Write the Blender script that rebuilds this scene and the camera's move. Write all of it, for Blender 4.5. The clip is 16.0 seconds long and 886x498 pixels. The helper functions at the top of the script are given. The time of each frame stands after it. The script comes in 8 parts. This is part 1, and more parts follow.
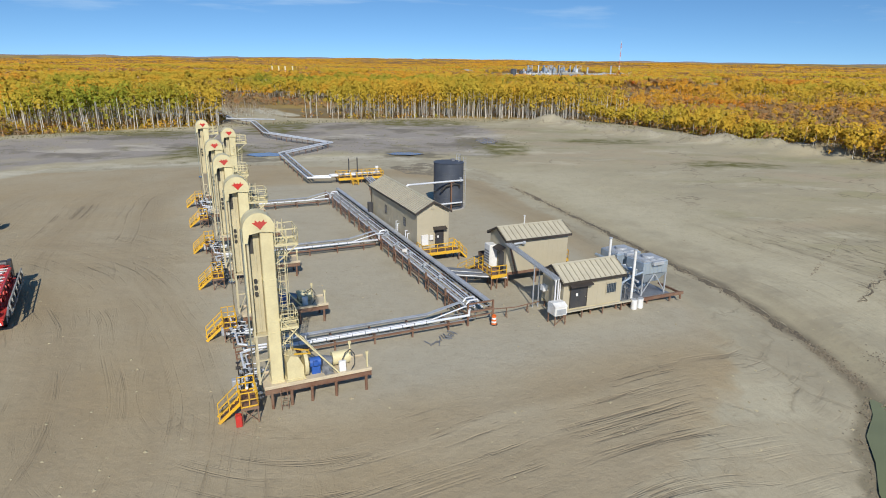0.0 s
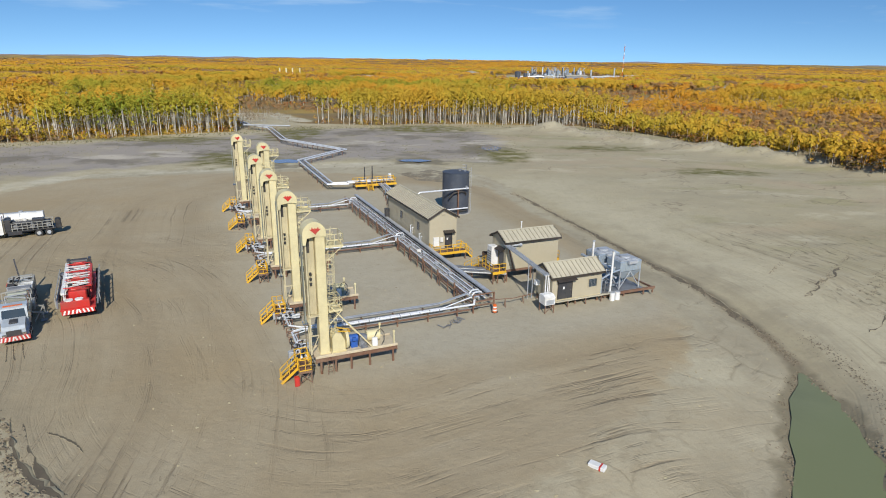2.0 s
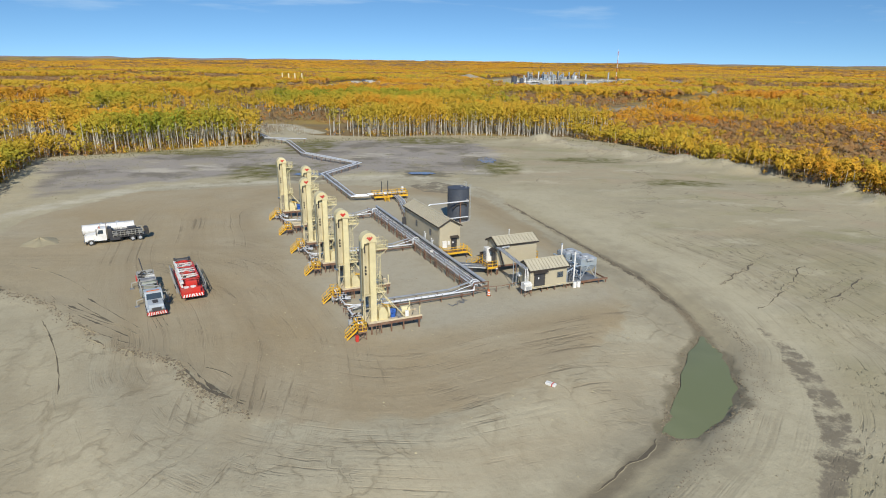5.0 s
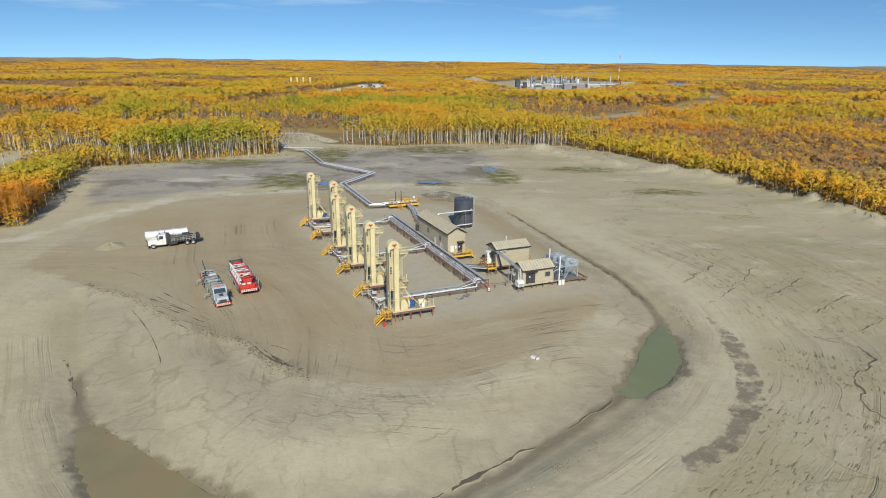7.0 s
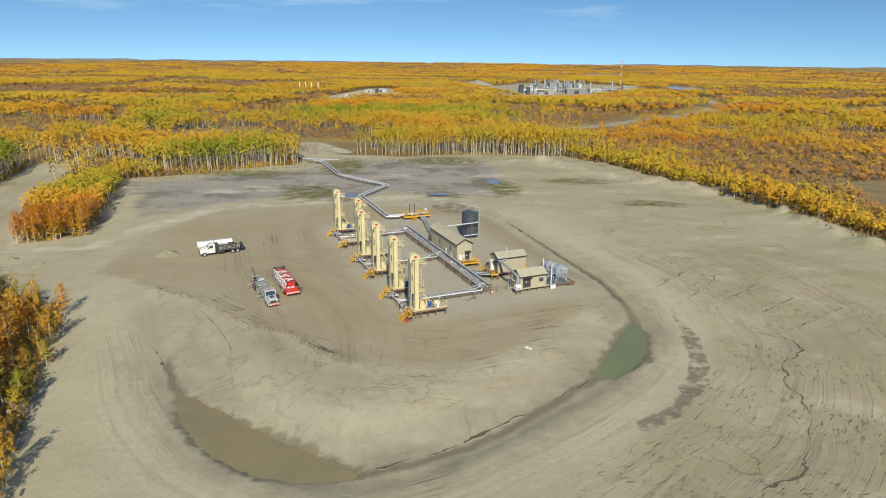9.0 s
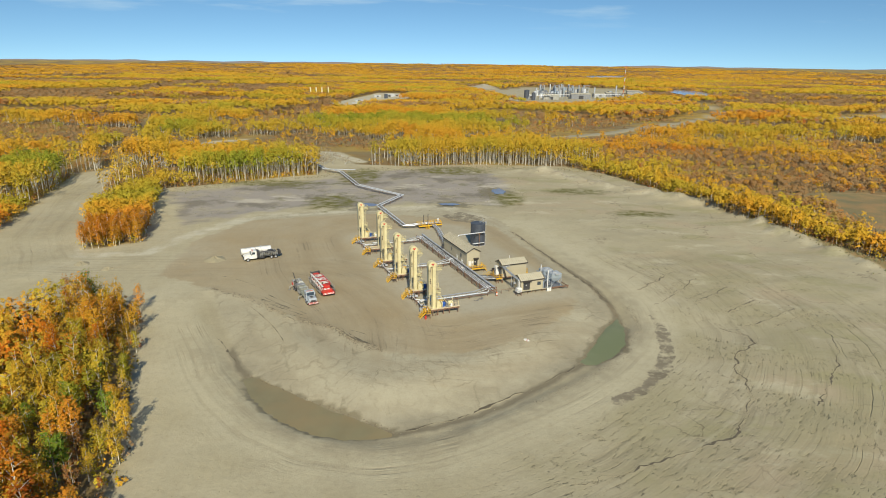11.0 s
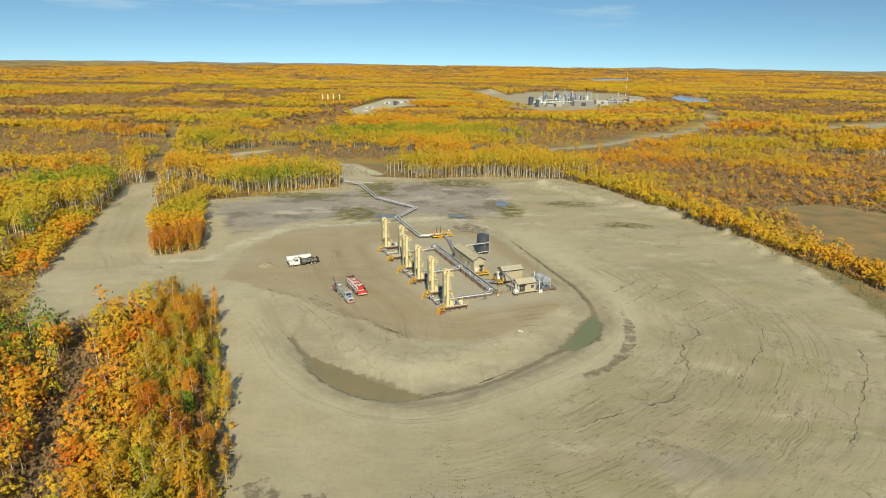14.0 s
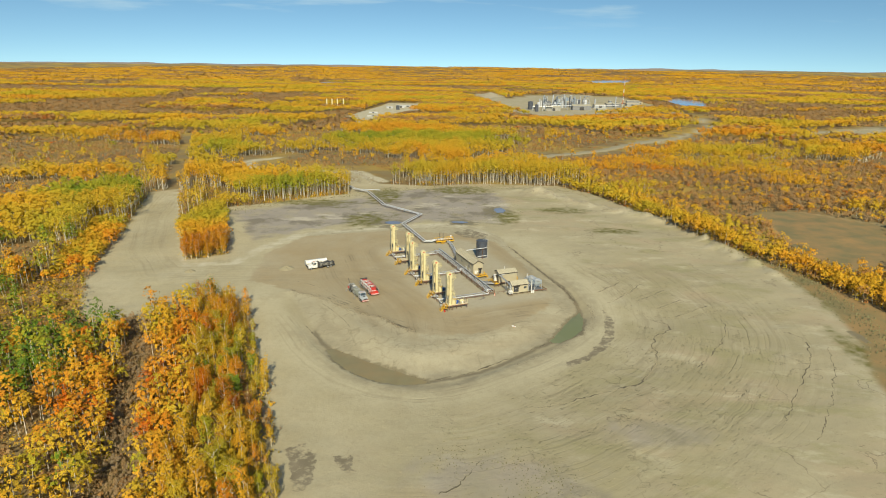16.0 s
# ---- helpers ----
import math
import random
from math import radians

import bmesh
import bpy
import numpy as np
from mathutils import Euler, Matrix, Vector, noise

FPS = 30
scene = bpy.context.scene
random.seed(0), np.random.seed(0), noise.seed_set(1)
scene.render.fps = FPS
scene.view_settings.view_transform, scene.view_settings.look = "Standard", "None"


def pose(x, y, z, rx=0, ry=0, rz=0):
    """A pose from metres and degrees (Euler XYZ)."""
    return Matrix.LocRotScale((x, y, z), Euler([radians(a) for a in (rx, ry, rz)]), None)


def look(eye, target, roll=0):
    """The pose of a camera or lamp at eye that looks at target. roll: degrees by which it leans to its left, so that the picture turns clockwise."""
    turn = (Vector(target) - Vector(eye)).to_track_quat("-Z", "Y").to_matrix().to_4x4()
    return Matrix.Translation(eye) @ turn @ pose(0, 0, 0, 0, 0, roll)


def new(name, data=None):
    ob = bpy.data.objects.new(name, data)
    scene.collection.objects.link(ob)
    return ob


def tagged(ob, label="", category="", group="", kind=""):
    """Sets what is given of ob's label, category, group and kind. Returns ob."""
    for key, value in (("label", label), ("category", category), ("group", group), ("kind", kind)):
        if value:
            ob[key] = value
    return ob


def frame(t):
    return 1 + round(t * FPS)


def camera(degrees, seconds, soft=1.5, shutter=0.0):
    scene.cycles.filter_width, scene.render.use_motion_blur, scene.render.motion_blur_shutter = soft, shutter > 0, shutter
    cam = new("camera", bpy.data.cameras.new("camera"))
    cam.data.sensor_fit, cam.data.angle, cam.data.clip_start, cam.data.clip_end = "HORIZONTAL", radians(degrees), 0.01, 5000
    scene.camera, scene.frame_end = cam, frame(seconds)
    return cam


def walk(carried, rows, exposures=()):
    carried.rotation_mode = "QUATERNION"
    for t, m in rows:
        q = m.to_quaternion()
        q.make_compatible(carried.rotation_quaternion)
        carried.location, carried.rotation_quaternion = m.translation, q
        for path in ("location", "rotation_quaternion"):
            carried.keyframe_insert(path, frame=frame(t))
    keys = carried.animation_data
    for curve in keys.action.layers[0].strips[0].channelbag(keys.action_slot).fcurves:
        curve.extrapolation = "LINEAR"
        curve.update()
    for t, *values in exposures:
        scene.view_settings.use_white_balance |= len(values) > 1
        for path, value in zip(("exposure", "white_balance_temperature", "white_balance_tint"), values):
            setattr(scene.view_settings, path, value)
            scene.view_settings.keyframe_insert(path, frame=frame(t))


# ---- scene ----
# The camera flies backwards and climbs: seconds, place, then yaw, pitch and roll in degrees.
cam = camera(72.7, 16.0, soft=1.0)
PATH = [
    (0.0, -0.71, -4.98, 22.74, -0.27, -17.21, 0.64),
    (0.5, -0.93, -7.19, 23.33, -0.12, -17.22, 0.68),
    (1.0, -1.08, -9.78, 24.12, 0.09, -17.20, 0.66),
    (1.5, -1.21, -12.76, 25.12, 0.21, -17.21, 0.67),
    (2.0, -1.41, -16.05, 26.24, 0.13, -17.21, 0.74),
    (2.5, -1.62, -19.59, 27.41, 0.03, -17.20, 0.70),
    (3.0, -1.83, -23.40, 28.57, -0.06, -17.18, 0.68),
    (3.5, -2.12, -27.44, 29.83, -0.15, -17.19, 0.67),
    (4.0, -2.46, -31.66, 31.15, -0.17, -17.20, 0.65),
    (6.5, -3.53, -55.07, 38.98, 0.24, -17.20, 0.63),
    (7.0, -3.76, -60.03, 40.83, 0.35, -17.22, 0.60),
    (7.5, -4.10, -65.14, 42.88, 0.43, -17.23, 0.62),
    (8.0, -4.45, -70.27, 45.06, 0.53, -17.23, 0.61),
    (8.5, -4.82, -75.44, 47.30, 0.61, -17.22, 0.60),
    (9.0, -5.20, -80.72, 49.51, 0.73, -17.24, 0.60),
    (11.5, -7.08, -108.73, 60.89, 1.39, -17.23, 0.68),
    (12.0, -7.37, -114.55, 63.27, 1.49, -17.24, 0.68),
    (12.5, -7.65, -120.34, 65.58, 1.60, -17.24, 0.68),
    (13.0, -7.89, -126.26, 67.94, 1.67, -17.24, 0.69),
    (13.5, -8.03, -132.17, 70.32, 1.75, -17.25, 0.70),
    (14.0, -8.08, -138.08, 72.68, 1.81, -17.27, 0.72),
    (14.5, -8.09, -144.08, 75.02, 1.86, -17.28, 0.70),
    (15.0, -8.09, -150.12, 77.30, 1.87, -17.26, 0.71),
    (15.5, -8.10, -156.10, 79.68, 1.89, -17.27, 0.69),
    (16.0, -8.05, -161.96, 82.12, 1.92, -17.27, 0.68),
]
walk(cam, [(t, pose(x, y, z) @ pose(0, 0, 0, 0, 0, yaw) @ pose(0, 0, 0, 90 + pitch) @ pose(0, 0, 0, 0, 0, roll)) for t, x, y, z, yaw, pitch, roll in PATH], [(0.0, -0.09, 6700, 6), (4.0, -0.06, 6850, 5), (9.0, -0.02, 7350, 2), (16.0, 0.09, 8850, -3)])

# ---- light: a clear autumn noon, the sun behind the camera ----
SUN_AZ, SUN_EL = radians(172.0), radians(36.0)  # compass bearing from +y, clockwise
sun_way = Vector((math.sin(SUN_AZ) * math.cos(SUN_EL), math.cos(SUN_AZ) * math.cos(SUN_EL), math.sin(SUN_EL)))
lamp = bpy.data.lights.new("sun", "SUN")
lamp.energy, lamp.angle, lamp.color = 4.85, radians(0.6), (1.0, 0.95, 0.885)
sun = new("sun", lamp)
sun.matrix_world = look((0, 0, 200), Vector((0, 0, 200)) - sun_way)

world = bpy.data.worlds.new("sky")
scene.world = world
world.use_nodes = True
wn, wl = world.node_tree.nodes, world.node_tree.links
wn.clear()
sky = wn.new("ShaderNodeTexSky")
sky.sky_type, sky.sun_disc = "NISHITA", False
sky.sun_elevation, sky.sun_rotation = SUN_EL, SUN_AZ
sky.altitude, sky.air_density, sky.dust_density, sky.ozone_density = 300, 1.0, 0.1, 4.0
coords = wn.new("ShaderNodeTexCoord")
stretch = wn.new("ShaderNodeMapping")
stretch.inputs["Scale"].default_value = (2.2, 5.0, 22.0)
stretch.inputs["Location"].default_value = (0.35, 0.0, 0.1)
wisps = wn.new("ShaderNodeTexNoise")
wisps.inputs["Scale"].default_value, wisps.inputs["Detail"].default_value, wisps.inputs["Roughness"].default_value = 1.3, 6.0, 0.55
ramp = wn.new("ShaderNodeValToRGB")
ramp.color_ramp.elements[0].position, ramp.color_ramp.elements[1].position = 0.56, 0.82
ramp.color_ramp.elements[1].color = (0.6, 0.6, 0.6, 1)
blend = wn.new("ShaderNodeMix")
blend.data_type = "RGBA"
blend.inputs["B"].default_value = (5.2, 6.2, 7.2, 1)
back = wn.new("ShaderNodeBackground")
back.inputs["Strength"].default_value = 0.152
out = wn.new("ShaderNodeOutputWorld")
wl.new(coords.outputs["Generated"], stretch.inputs["Vector"])
lift = wn.new("ShaderNodeMapping")  # a clear, deep sky: the blue comes down close to the horizon
lift.inputs["Scale"].default_value = (1.0, 1.0, 1.7)
lift.inputs["Location"].default_value = (0.0, 0.0, 0.145)
wl.new(coords.outputs["Generated"], lift.inputs["Vector"])
unit = wn.new("ShaderNodeVectorMath")
unit.operation = "NORMALIZE"
wl.new(lift.outputs["Vector"], unit.inputs[0])
wl.new(unit.outputs["Vector"], sky.inputs["Vector"])
rich = wn.new("ShaderNodeHueSaturation")
rich.inputs["Saturation"].default_value, rich.inputs["Hue"].default_value = 1.16, 0.501
wl.new(sky.outputs["Color"], rich.inputs["Color"])
wl.new(stretch.outputs["Vector"], wisps.inputs["Vector"])
wl.new(wisps.outputs["Fac"], ramp.inputs["Fac"])
split = wn.new("ShaderNodeSeparateXYZ")
wl.new(coords.outputs["Generated"], split.inputs[0])
high = wn.new("ShaderNodeMapRange")  # the wisps hang well above the horizon
high.inputs["From Min"].default_value, high.inputs["From Max"].default_value = 0.04, 0.085
wl.new(split.outputs["Z"], high.inputs["Value"])
veil_ = wn.new("ShaderNodeMath")
veil_.operation = "MULTIPLY"
wl.new(ramp.outputs["Color"], veil_.inputs[0])
wl.new(high.outputs["Result"], veil_.inputs[1])
wl.new(veil_.outputs[0], blend.inputs["Factor"])
wl.new(rich.outputs["Color"], blend.inputs["A"])
wl.new(blend.outputs["Result"], back.inputs["Color"])
wl.new(back.outputs["Background"], out.inputs["Surface"])

# ---- materials ----
def lerp_mix(nodes, links, fac, a, b):
    m = nodes.new("ShaderNodeMix")
    m.data_type = "RGBA"
    for key, v in (("Factor", fac), ("A", a), ("B", b)):
        if isinstance(v, (float, int)):
            m.inputs[key].default_value = v
        elif isinstance(v, tuple):
            m.inputs[key].default_value = (*v[:3], 1)
        else:
            links.new(v, m.inputs[key])
    return m.outputs["Result"]


def noise_fac(nodes, links, scale, lo, hi, detail=4.0, vec=None, rough=0.55):
    n = nodes.new("ShaderNodeTexNoise")
    n.inputs["Scale"].default_value, n.inputs["Detail"].default_value, n.inputs["Roughness"].default_value = scale, detail, rough
    if vec is not None:
        links.new(vec, n.inputs["Vector"])
    r = nodes.new("ShaderNodeMapRange")
    r.inputs["From Min"].default_value, r.inputs["From Max"].default_value = lo, hi
    links.new(n.outputs["Fac"], r.inputs["Value"])
    return r.outputs["Result"]


def surface(name, colour, dirt, rough=0.6, metal=0.0, grain=8.0, stain=0.7, bump=0.1, vary=0.0, per_island=False, amount=0.6):
    """A painted, bare or dusty surface: base colour, dirt in stains at two scales, fine relief, and a shift from piece to piece."""
    mat = bpy.data.materials.new(name)
    mat.use_nodes = True
    nodes, links = mat.node_tree.nodes, mat.node_tree.links
    bsdf = nodes["Principled BSDF"]
    geo = nodes.new("ShaderNodeNewGeometry")
    pos = geo.outputs["Position"]
    big = noise_fac(nodes, links, stain, 0.42, 0.72, 5.0, pos)
    fine = noise_fac(nodes, links, grain, 0.35, 0.75, 5.0, pos)
    c = lerp_mix(nodes, links, big, colour, tuple(a * (1 - amount) + b * amount for a, b in zip(colour, dirt)))
    scale = nodes.new("ShaderNodeMath")
    scale.operation = "MULTIPLY"
    scale.inputs[1].default_value = amount * 0.5
    links.new(fine, scale.inputs[0])
    c = lerp_mix(nodes, links, scale.outputs[0], c, dirt)
    if vary:
        if per_island:
            rnd = geo.outputs["Random Per Island"]
        else:
            rnd = nodes.new("ShaderNodeObjectInfo").outputs["Random"]
        hsv = nodes.new("ShaderNodeHueSaturation")
        mr = nodes.new("ShaderNodeMapRange")
        mr.inputs["To Min"].default_value, mr.inputs["To Max"].default_value = 1 - vary, 1 + vary
        links.new(rnd, mr.inputs["Value"])
        links.new(mr.outputs["Result"], hsv.inputs["Value"])
        links.new(c, hsv.inputs["Color"])
        c = hsv.outputs["Color"]
    links.new(c, bsdf.inputs["Base Color"])
    bsdf.inputs["Roughness"].default_value, bsdf.inputs["Metallic"].default_value = rough, metal
    if bump:
        b = nodes.new("ShaderNodeBump")
        b.inputs["Strength"].default_value, b.inputs["Distance"].default_value = bump, 0.05
        links.new(fine, b.inputs["Height"])
        links.new(b.outputs["Normal"], bsdf.inputs["Normal"])
    return mat


CREAM = surface("cream_paint", (0.68, 0.60, 0.355), (0.46, 0.39, 0.23), 0.45, vary=0.04)
# darker cream; on the belt column it carries shade in the colour
CREAM_DARK = surface("cream_darker", (0.58, 0.51, 0.33), (0.36, 0.31, 0.2), 0.5, vary=0.04)
DECK = surface("deck_plate", (0.60, 0.51, 0.36), (0.36, 0.28, 0.19), 0.6, grain=5)
BROWN = surface("brown_steel", (0.16, 0.075, 0.045), (0.28, 0.2, 0.14), 0.6)
YELLOW = surface("safety_yellow", (0.78, 0.45, 0.025), (0.45, 0.28, 0.08), 0.45, vary=0.05)
SILVER = surface("pipe_cladding", (0.82, 0.84, 0.88), (0.5, 0.5, 0.52), 0.38, 0.3, vary=0.06)
GALV = surface("galvanised_steel", (0.52, 0.54, 0.57), (0.3, 0.31, 0.32), 0.48, 0.3)
DULL = surface("grey_pipe_steel", (0.30, 0.31, 0.33), (0.16, 0.15, 0.14), 0.5, 0.5)
BLACK = surface("black_rubber", (0.02, 0.02, 0.022), (0.09, 0.08, 0.07), 0.7)
RED = surface("red_paint", (0.60, 0.025, 0.02), (0.3, 0.1, 0.08), 0.4)
BLUE = surface("blue_paint", (0.02, 0.10, 0.42), (0.06, 0.1, 0.2), 0.45)
WHITE = surface("white_paint", (0.80, 0.80, 0.79), (0.5, 0.46, 0.4), 0.4)
WALL = surface("siding_cream", (0.455, 0.40, 0.288), (0.38, 0.335, 0.245), 0.5, grain=3, stain=0.4)
ROOF = surface("roof_metal", (0.49, 0.445, 0.335), (0.37, 0.33, 0.25), 0.5, 0.0, grain=3, vary=0.03)
SEAM = surface("roof_seam", (0.36, 0.32, 0.235), (0.27, 0.24, 0.18), 0.5, vary=0.03)
TRIM = surface("dark_trim", (0.03, 0.025, 0.02), (0.09, 0.07, 0.06), 0.5)
DOOR = surface("charcoal_door", (0.035, 0.037, 0.045), (0.1, 0.09, 0.08), 0.45)
TANK = surface("charcoal_tank", (0.052, 0.062, 0.085), (0.1, 0.11, 0.13), 0.55, vary=0.05)
COOLER = surface("cooler_blue_grey", (0.42, 0.50, 0.58), (0.52, 0.55, 0.58), 0.35, 0.5)
SAGE = surface("sage_equipment", (0.30, 0.32, 0.26), (0.2, 0.2, 0.17), 0.5)
TRUCKGREY = surface("truck_blue_grey", (0.42, 0.48, 0.55), (0.3, 0.28, 0.25), 0.35)
RIGGREY = surface("rig_grey", (0.36, 0.36, 0.33), (0.2, 0.17, 0.14), 0.5)
CHROME = surface("chrome", (0.75, 0.75, 0.76), (0.5, 0.5, 0.5), 0.15, 1.0)
ORANGE = surface("traffic_orange", (0.75, 0.14, 0.02), (0.4, 0.15, 0.06), 0.5)
GLASS = surface("dark_glass", (0.03, 0.05, 0.07), (0.06, 0.07, 0.08), 0.08)
CONCRETE = surface("grey_concrete", (0.42, 0.40, 0.37), (0.3, 0.28, 0.25), 0.8)


# ---- mesh tools ----
class Shape:
    """Gathers boxes, bars, tubes and sheets into one mesh."""

    def __init__(self):
        self.v, self.f = [], []

    def add(self, verts, faces):
        n = len(self.v)
        self.v += [tuple(p) for p in verts]
        self.f += [tuple(i + n for i in f) for f in faces]
        return self

    def box(self, x0, x1, y0, y1, z0, z1, c=0.0):
        """A box; c: the width of its chamfered edges."""
        if c <= 0:
            v = [(x, y, z) for z in (z0, z1) for y in (y0, y1) for x in (x0, x1)]
            return self.add(v, [(0, 2, 3, 1), (4, 5, 7, 6), (0, 1, 5, 4), (2, 6, 7, 3), (0, 4, 6, 2), (1, 3, 7, 5)])
        ring = lambda z, d: [(x0 + d, y0 + c, z), (x0 + c, y0 + d, z), (x1 - c, y0 + d, z), (x1 - d, y0 + c, z), (x1 - d, y1 - c, z), (x1 - c, y1 - d, z), (x0 + c, y1 - d, z), (x0 + d, y1 - c, z)]
        v = ring(z0, c) + ring(z0 + c, 0) + ring(z1 - c, 0) + ring(z1, c)
        f = [tuple(reversed(range(8))), tuple(range(24, 32))]
        f += [(8 * k + i, 8 * k + (i + 1) % 8, 8 * k + 8 + (i + 1) % 8, 8 * k + 8 + i) for k in range(3) for i in range(8)]
        return self.add(v, f)

    def tube(self, a, b, r, n=8, r2=None, caps=True):
        a, b = Vector(a), Vector(b)
        d = (b - a).normalized()
        s = d.orthogonal().normalized()
        t = d.cross(s)
        r2 = r if r2 is None else r2
        v = [p + q * (s * math.cos(2 * math.pi * i / n) + t * math.sin(2 * math.pi * i / n)) for p, q in ((a, r), (b, r2)) for i in range(n)]
        f = [(i, (i + 1) % n, n + (i + 1) % n, n + i) for i in range(n)]
        if caps:
            f += [tuple(reversed(range(n))), tuple(range(n, 2 * n))]
        return self.add(v, f)

    def path(self, pts, r, n=8):
        for a, b in zip(pts, pts[1:]):
            self.tube(a, b, r, n)
        for p in pts[1:-1]:
            self.ball(p, r * 1.04, 6, 4)
        return self

    def ball(self, c, r, n=10, m=6, sz=1.0):
        c = Vector(c)
        v = [c + Vector((r * math.sin(math.pi * j / m) * math.cos(2 * math.pi * i / n), r * math.sin(math.pi * j / m) * math.sin(2 * math.pi * i / n), sz * r * math.cos(math.pi * j / m))) for j in range(m + 1) for i in range(n)]
        f = [(j * n + i, (j + 1) * n + i, (j + 1) * n + (i + 1) % n, j * n + (i + 1) % n) for j in range(m) for i in range(n)]
        return self.add(v, f)

    def bar(self, a, b, w, h=None):
        """A square bar from a to b."""
        a, b = Vector(a), Vector(b)
        d = (b - a).normalized()
        s = d.cross(Vector((0, 0, 1)))
        s = s.normalized() if s.length > 1e-4 else Vector((1, 0, 0))
        t = s.cross(d)
        h = w if h is None else h
        v = [p + s * x * w / 2 + t * y * h / 2 for p in (a, b) for x, y in ((-1, -1), (1, -1), (1, 1), (-1, 1))]
        return self.add(v, [(0, 1, 2, 3), (7, 6, 5, 4), (0, 4, 5, 1), (1, 5, 6, 2), (2, 6, 7, 3), (3, 7, 4, 0)])

    def prism(self, outline, y0, y1):
        """An outline in x and z, drawn out along y."""
        n = len(outline)
        v = [(x, y, z) for y in (y0, y1) for x, z in outline]
        return self.add(v, [tuple(range(n)), tuple(reversed(range(n, 2 * n)))] + [(i, n + i, n + (i + 1) % n, (i + 1) % n) for i in range(n)])

    def prism_x(self, outline, x0, x1):
        n = len(outline)
        v = [(x, y, z) for x in (x0, x1) for y, z in outline]
        return self.add(v, [tuple(reversed(range(n))), tuple(range(n, 2 * n))] + [(i, (i + 1) % n, n + (i + 1) % n, n + i) for i in range(n)])

    def mesh(self, name, mat, smooth=False):
        me = bpy.data.meshes.new(name)
        me.from_pydata(self.v, [], self.f)
        bm = bmesh.new()
        bm.from_mesh(me)
        bmesh.ops.recalc_face_normals(bm, faces=bm.faces)
        bm.to_mesh(me)
        bm.free()
        for m in mat if isinstance(mat, (list, tuple)) else [mat]:
            me.materials.append(m)
        if smooth:
            me.shade_smooth()
            me.set_sharp_from_angle(angle=radians(40))
        return me


def part(name, shape, mat, parent, label="", smooth=False):
    ob = new(name, shape if isinstance(shape, bpy.types.Mesh) else shape.mesh(name, mat, smooth))
    ob.parent = parent
    return tagged(ob, label)


def thing(name, m, label, category, group="", kind=""):
    ob = new(name)
    ob.empty_display_size = 0.3
    ob.matrix_world = m
    return tagged(ob, label, category, group, kind)


ORIGIN, HEADING = (-12.25, 30.19), 23.7


def site(v, u, z=0.0, turn=0.0):
    """A pose in the plan of the well pad: v across the row of wells, u along it."""
    return pose(*ORIGIN, 0, 0, 0, HEADING) @ pose(v, u, z, 0, 0, turn)


def railing(s, pts, h=1.07, r=0.022, gap=1.3):
    """A pipe railing along the points: posts, a top rail and a middle rail."""
    for a, b in zip(pts, pts[1:]):
        a, b = Vector(a), Vector(b)
        n = max(1, round((b - a).length / gap))
        for i in range(n + 1):
            p = a.lerp(b, i / n)
            s.bar(p, p + Vector((0, 0, h)), r * 2)
        for k in (0.52, 1.0):
            s.bar(a + Vector((0, 0, h * k)), b + Vector((0, 0, h * k)), r * 2)
        s.bar(a + Vector((0, 0, 0.06)), b + Vector((0, 0, 0.06)), 0.02, 0.1)
    return s


def ladder(s, a, b, width=0.45, r=0.02):
    """A ladder up from a to b, its stringers apart along x."""
    a, b = Vector(a), Vector(b)
    for k in (-0.5, 0.5):
        s.bar(a + Vector((k * width, 0, 0)), b + Vector((k * width, 0, 0)), r * 2.2)
    n = int((b - a).length / 0.3)
    for i in range(1, n):
        p = a.lerp(b, i / n)
        s.bar(p - Vector((width / 2, 0, 0)), p + Vector((width / 2, 0, 0)), r * 1.6)
    return s


# ---- the lie of the land ----
DITCH = [(14, 112), (18, 96), (25, 75), (32, 57), (34.5, 44), (34, 34), (29.5, 24), (21, 13), (12, 4.5), (4, -2.5), (-5, -9), (-13, -13), (-20, -14.3), (-28, -12.5), (-36, -8), (-43.5, -1), (-51, 8), (-59, 20), (-66, 32), (-72, 44)]
DEPTH = [0.1, 0.4, 0.8, 1.4, 2.2, 2.9, 3.1, 3.0, 2.8, 2.8, 2.9, 3.1, 3.2, 3.2, 3.2, 3.1, 2.7, 1.7, 0.8, 0.15]
PAD = DITCH + [(-85, 62), (-95, 90), (-85, 125), (-50, 140), (-10, 150), (8, 130)]
CLEAR = [(-25, -140), (-44, -62), (-49, -48), (-56, -29), (-64, -10), (-73, 10), (-79, 22), (-84, 33), (-98, 33), (-106, 24), (-112, 12), (-132, 16), (-152, 50), (-165, 84), (-174, 115), (-189, 155), (-209, 210), (-196, 223), (-173, 175),
         (-149, 121), (-126, 77), (-111, 87), (-128, 130), (-146, 172), (-124, 187), (-104, 203), (-81, 217), (-90, 252), (-110, 300), (-95, 300), (-68, 251), (-30, 247), (8, 258), (37, 256), (58, 254), (75, 232), (92, 188), (102, 150), (112, 118), (123, 97), (133, 75), (141, 43), (150, 0), (160, -140)]
POND_LEFT = [(-48.8, 5.2), (-44, 2.4), (-36, -2.5), (-29, -6.6), (-21, -10.8), (-16.5, -13.6), (-22, -15.4), (-29, -14.8), (-35.5, -12), (-41, -7.8), (-46.5, -1)]
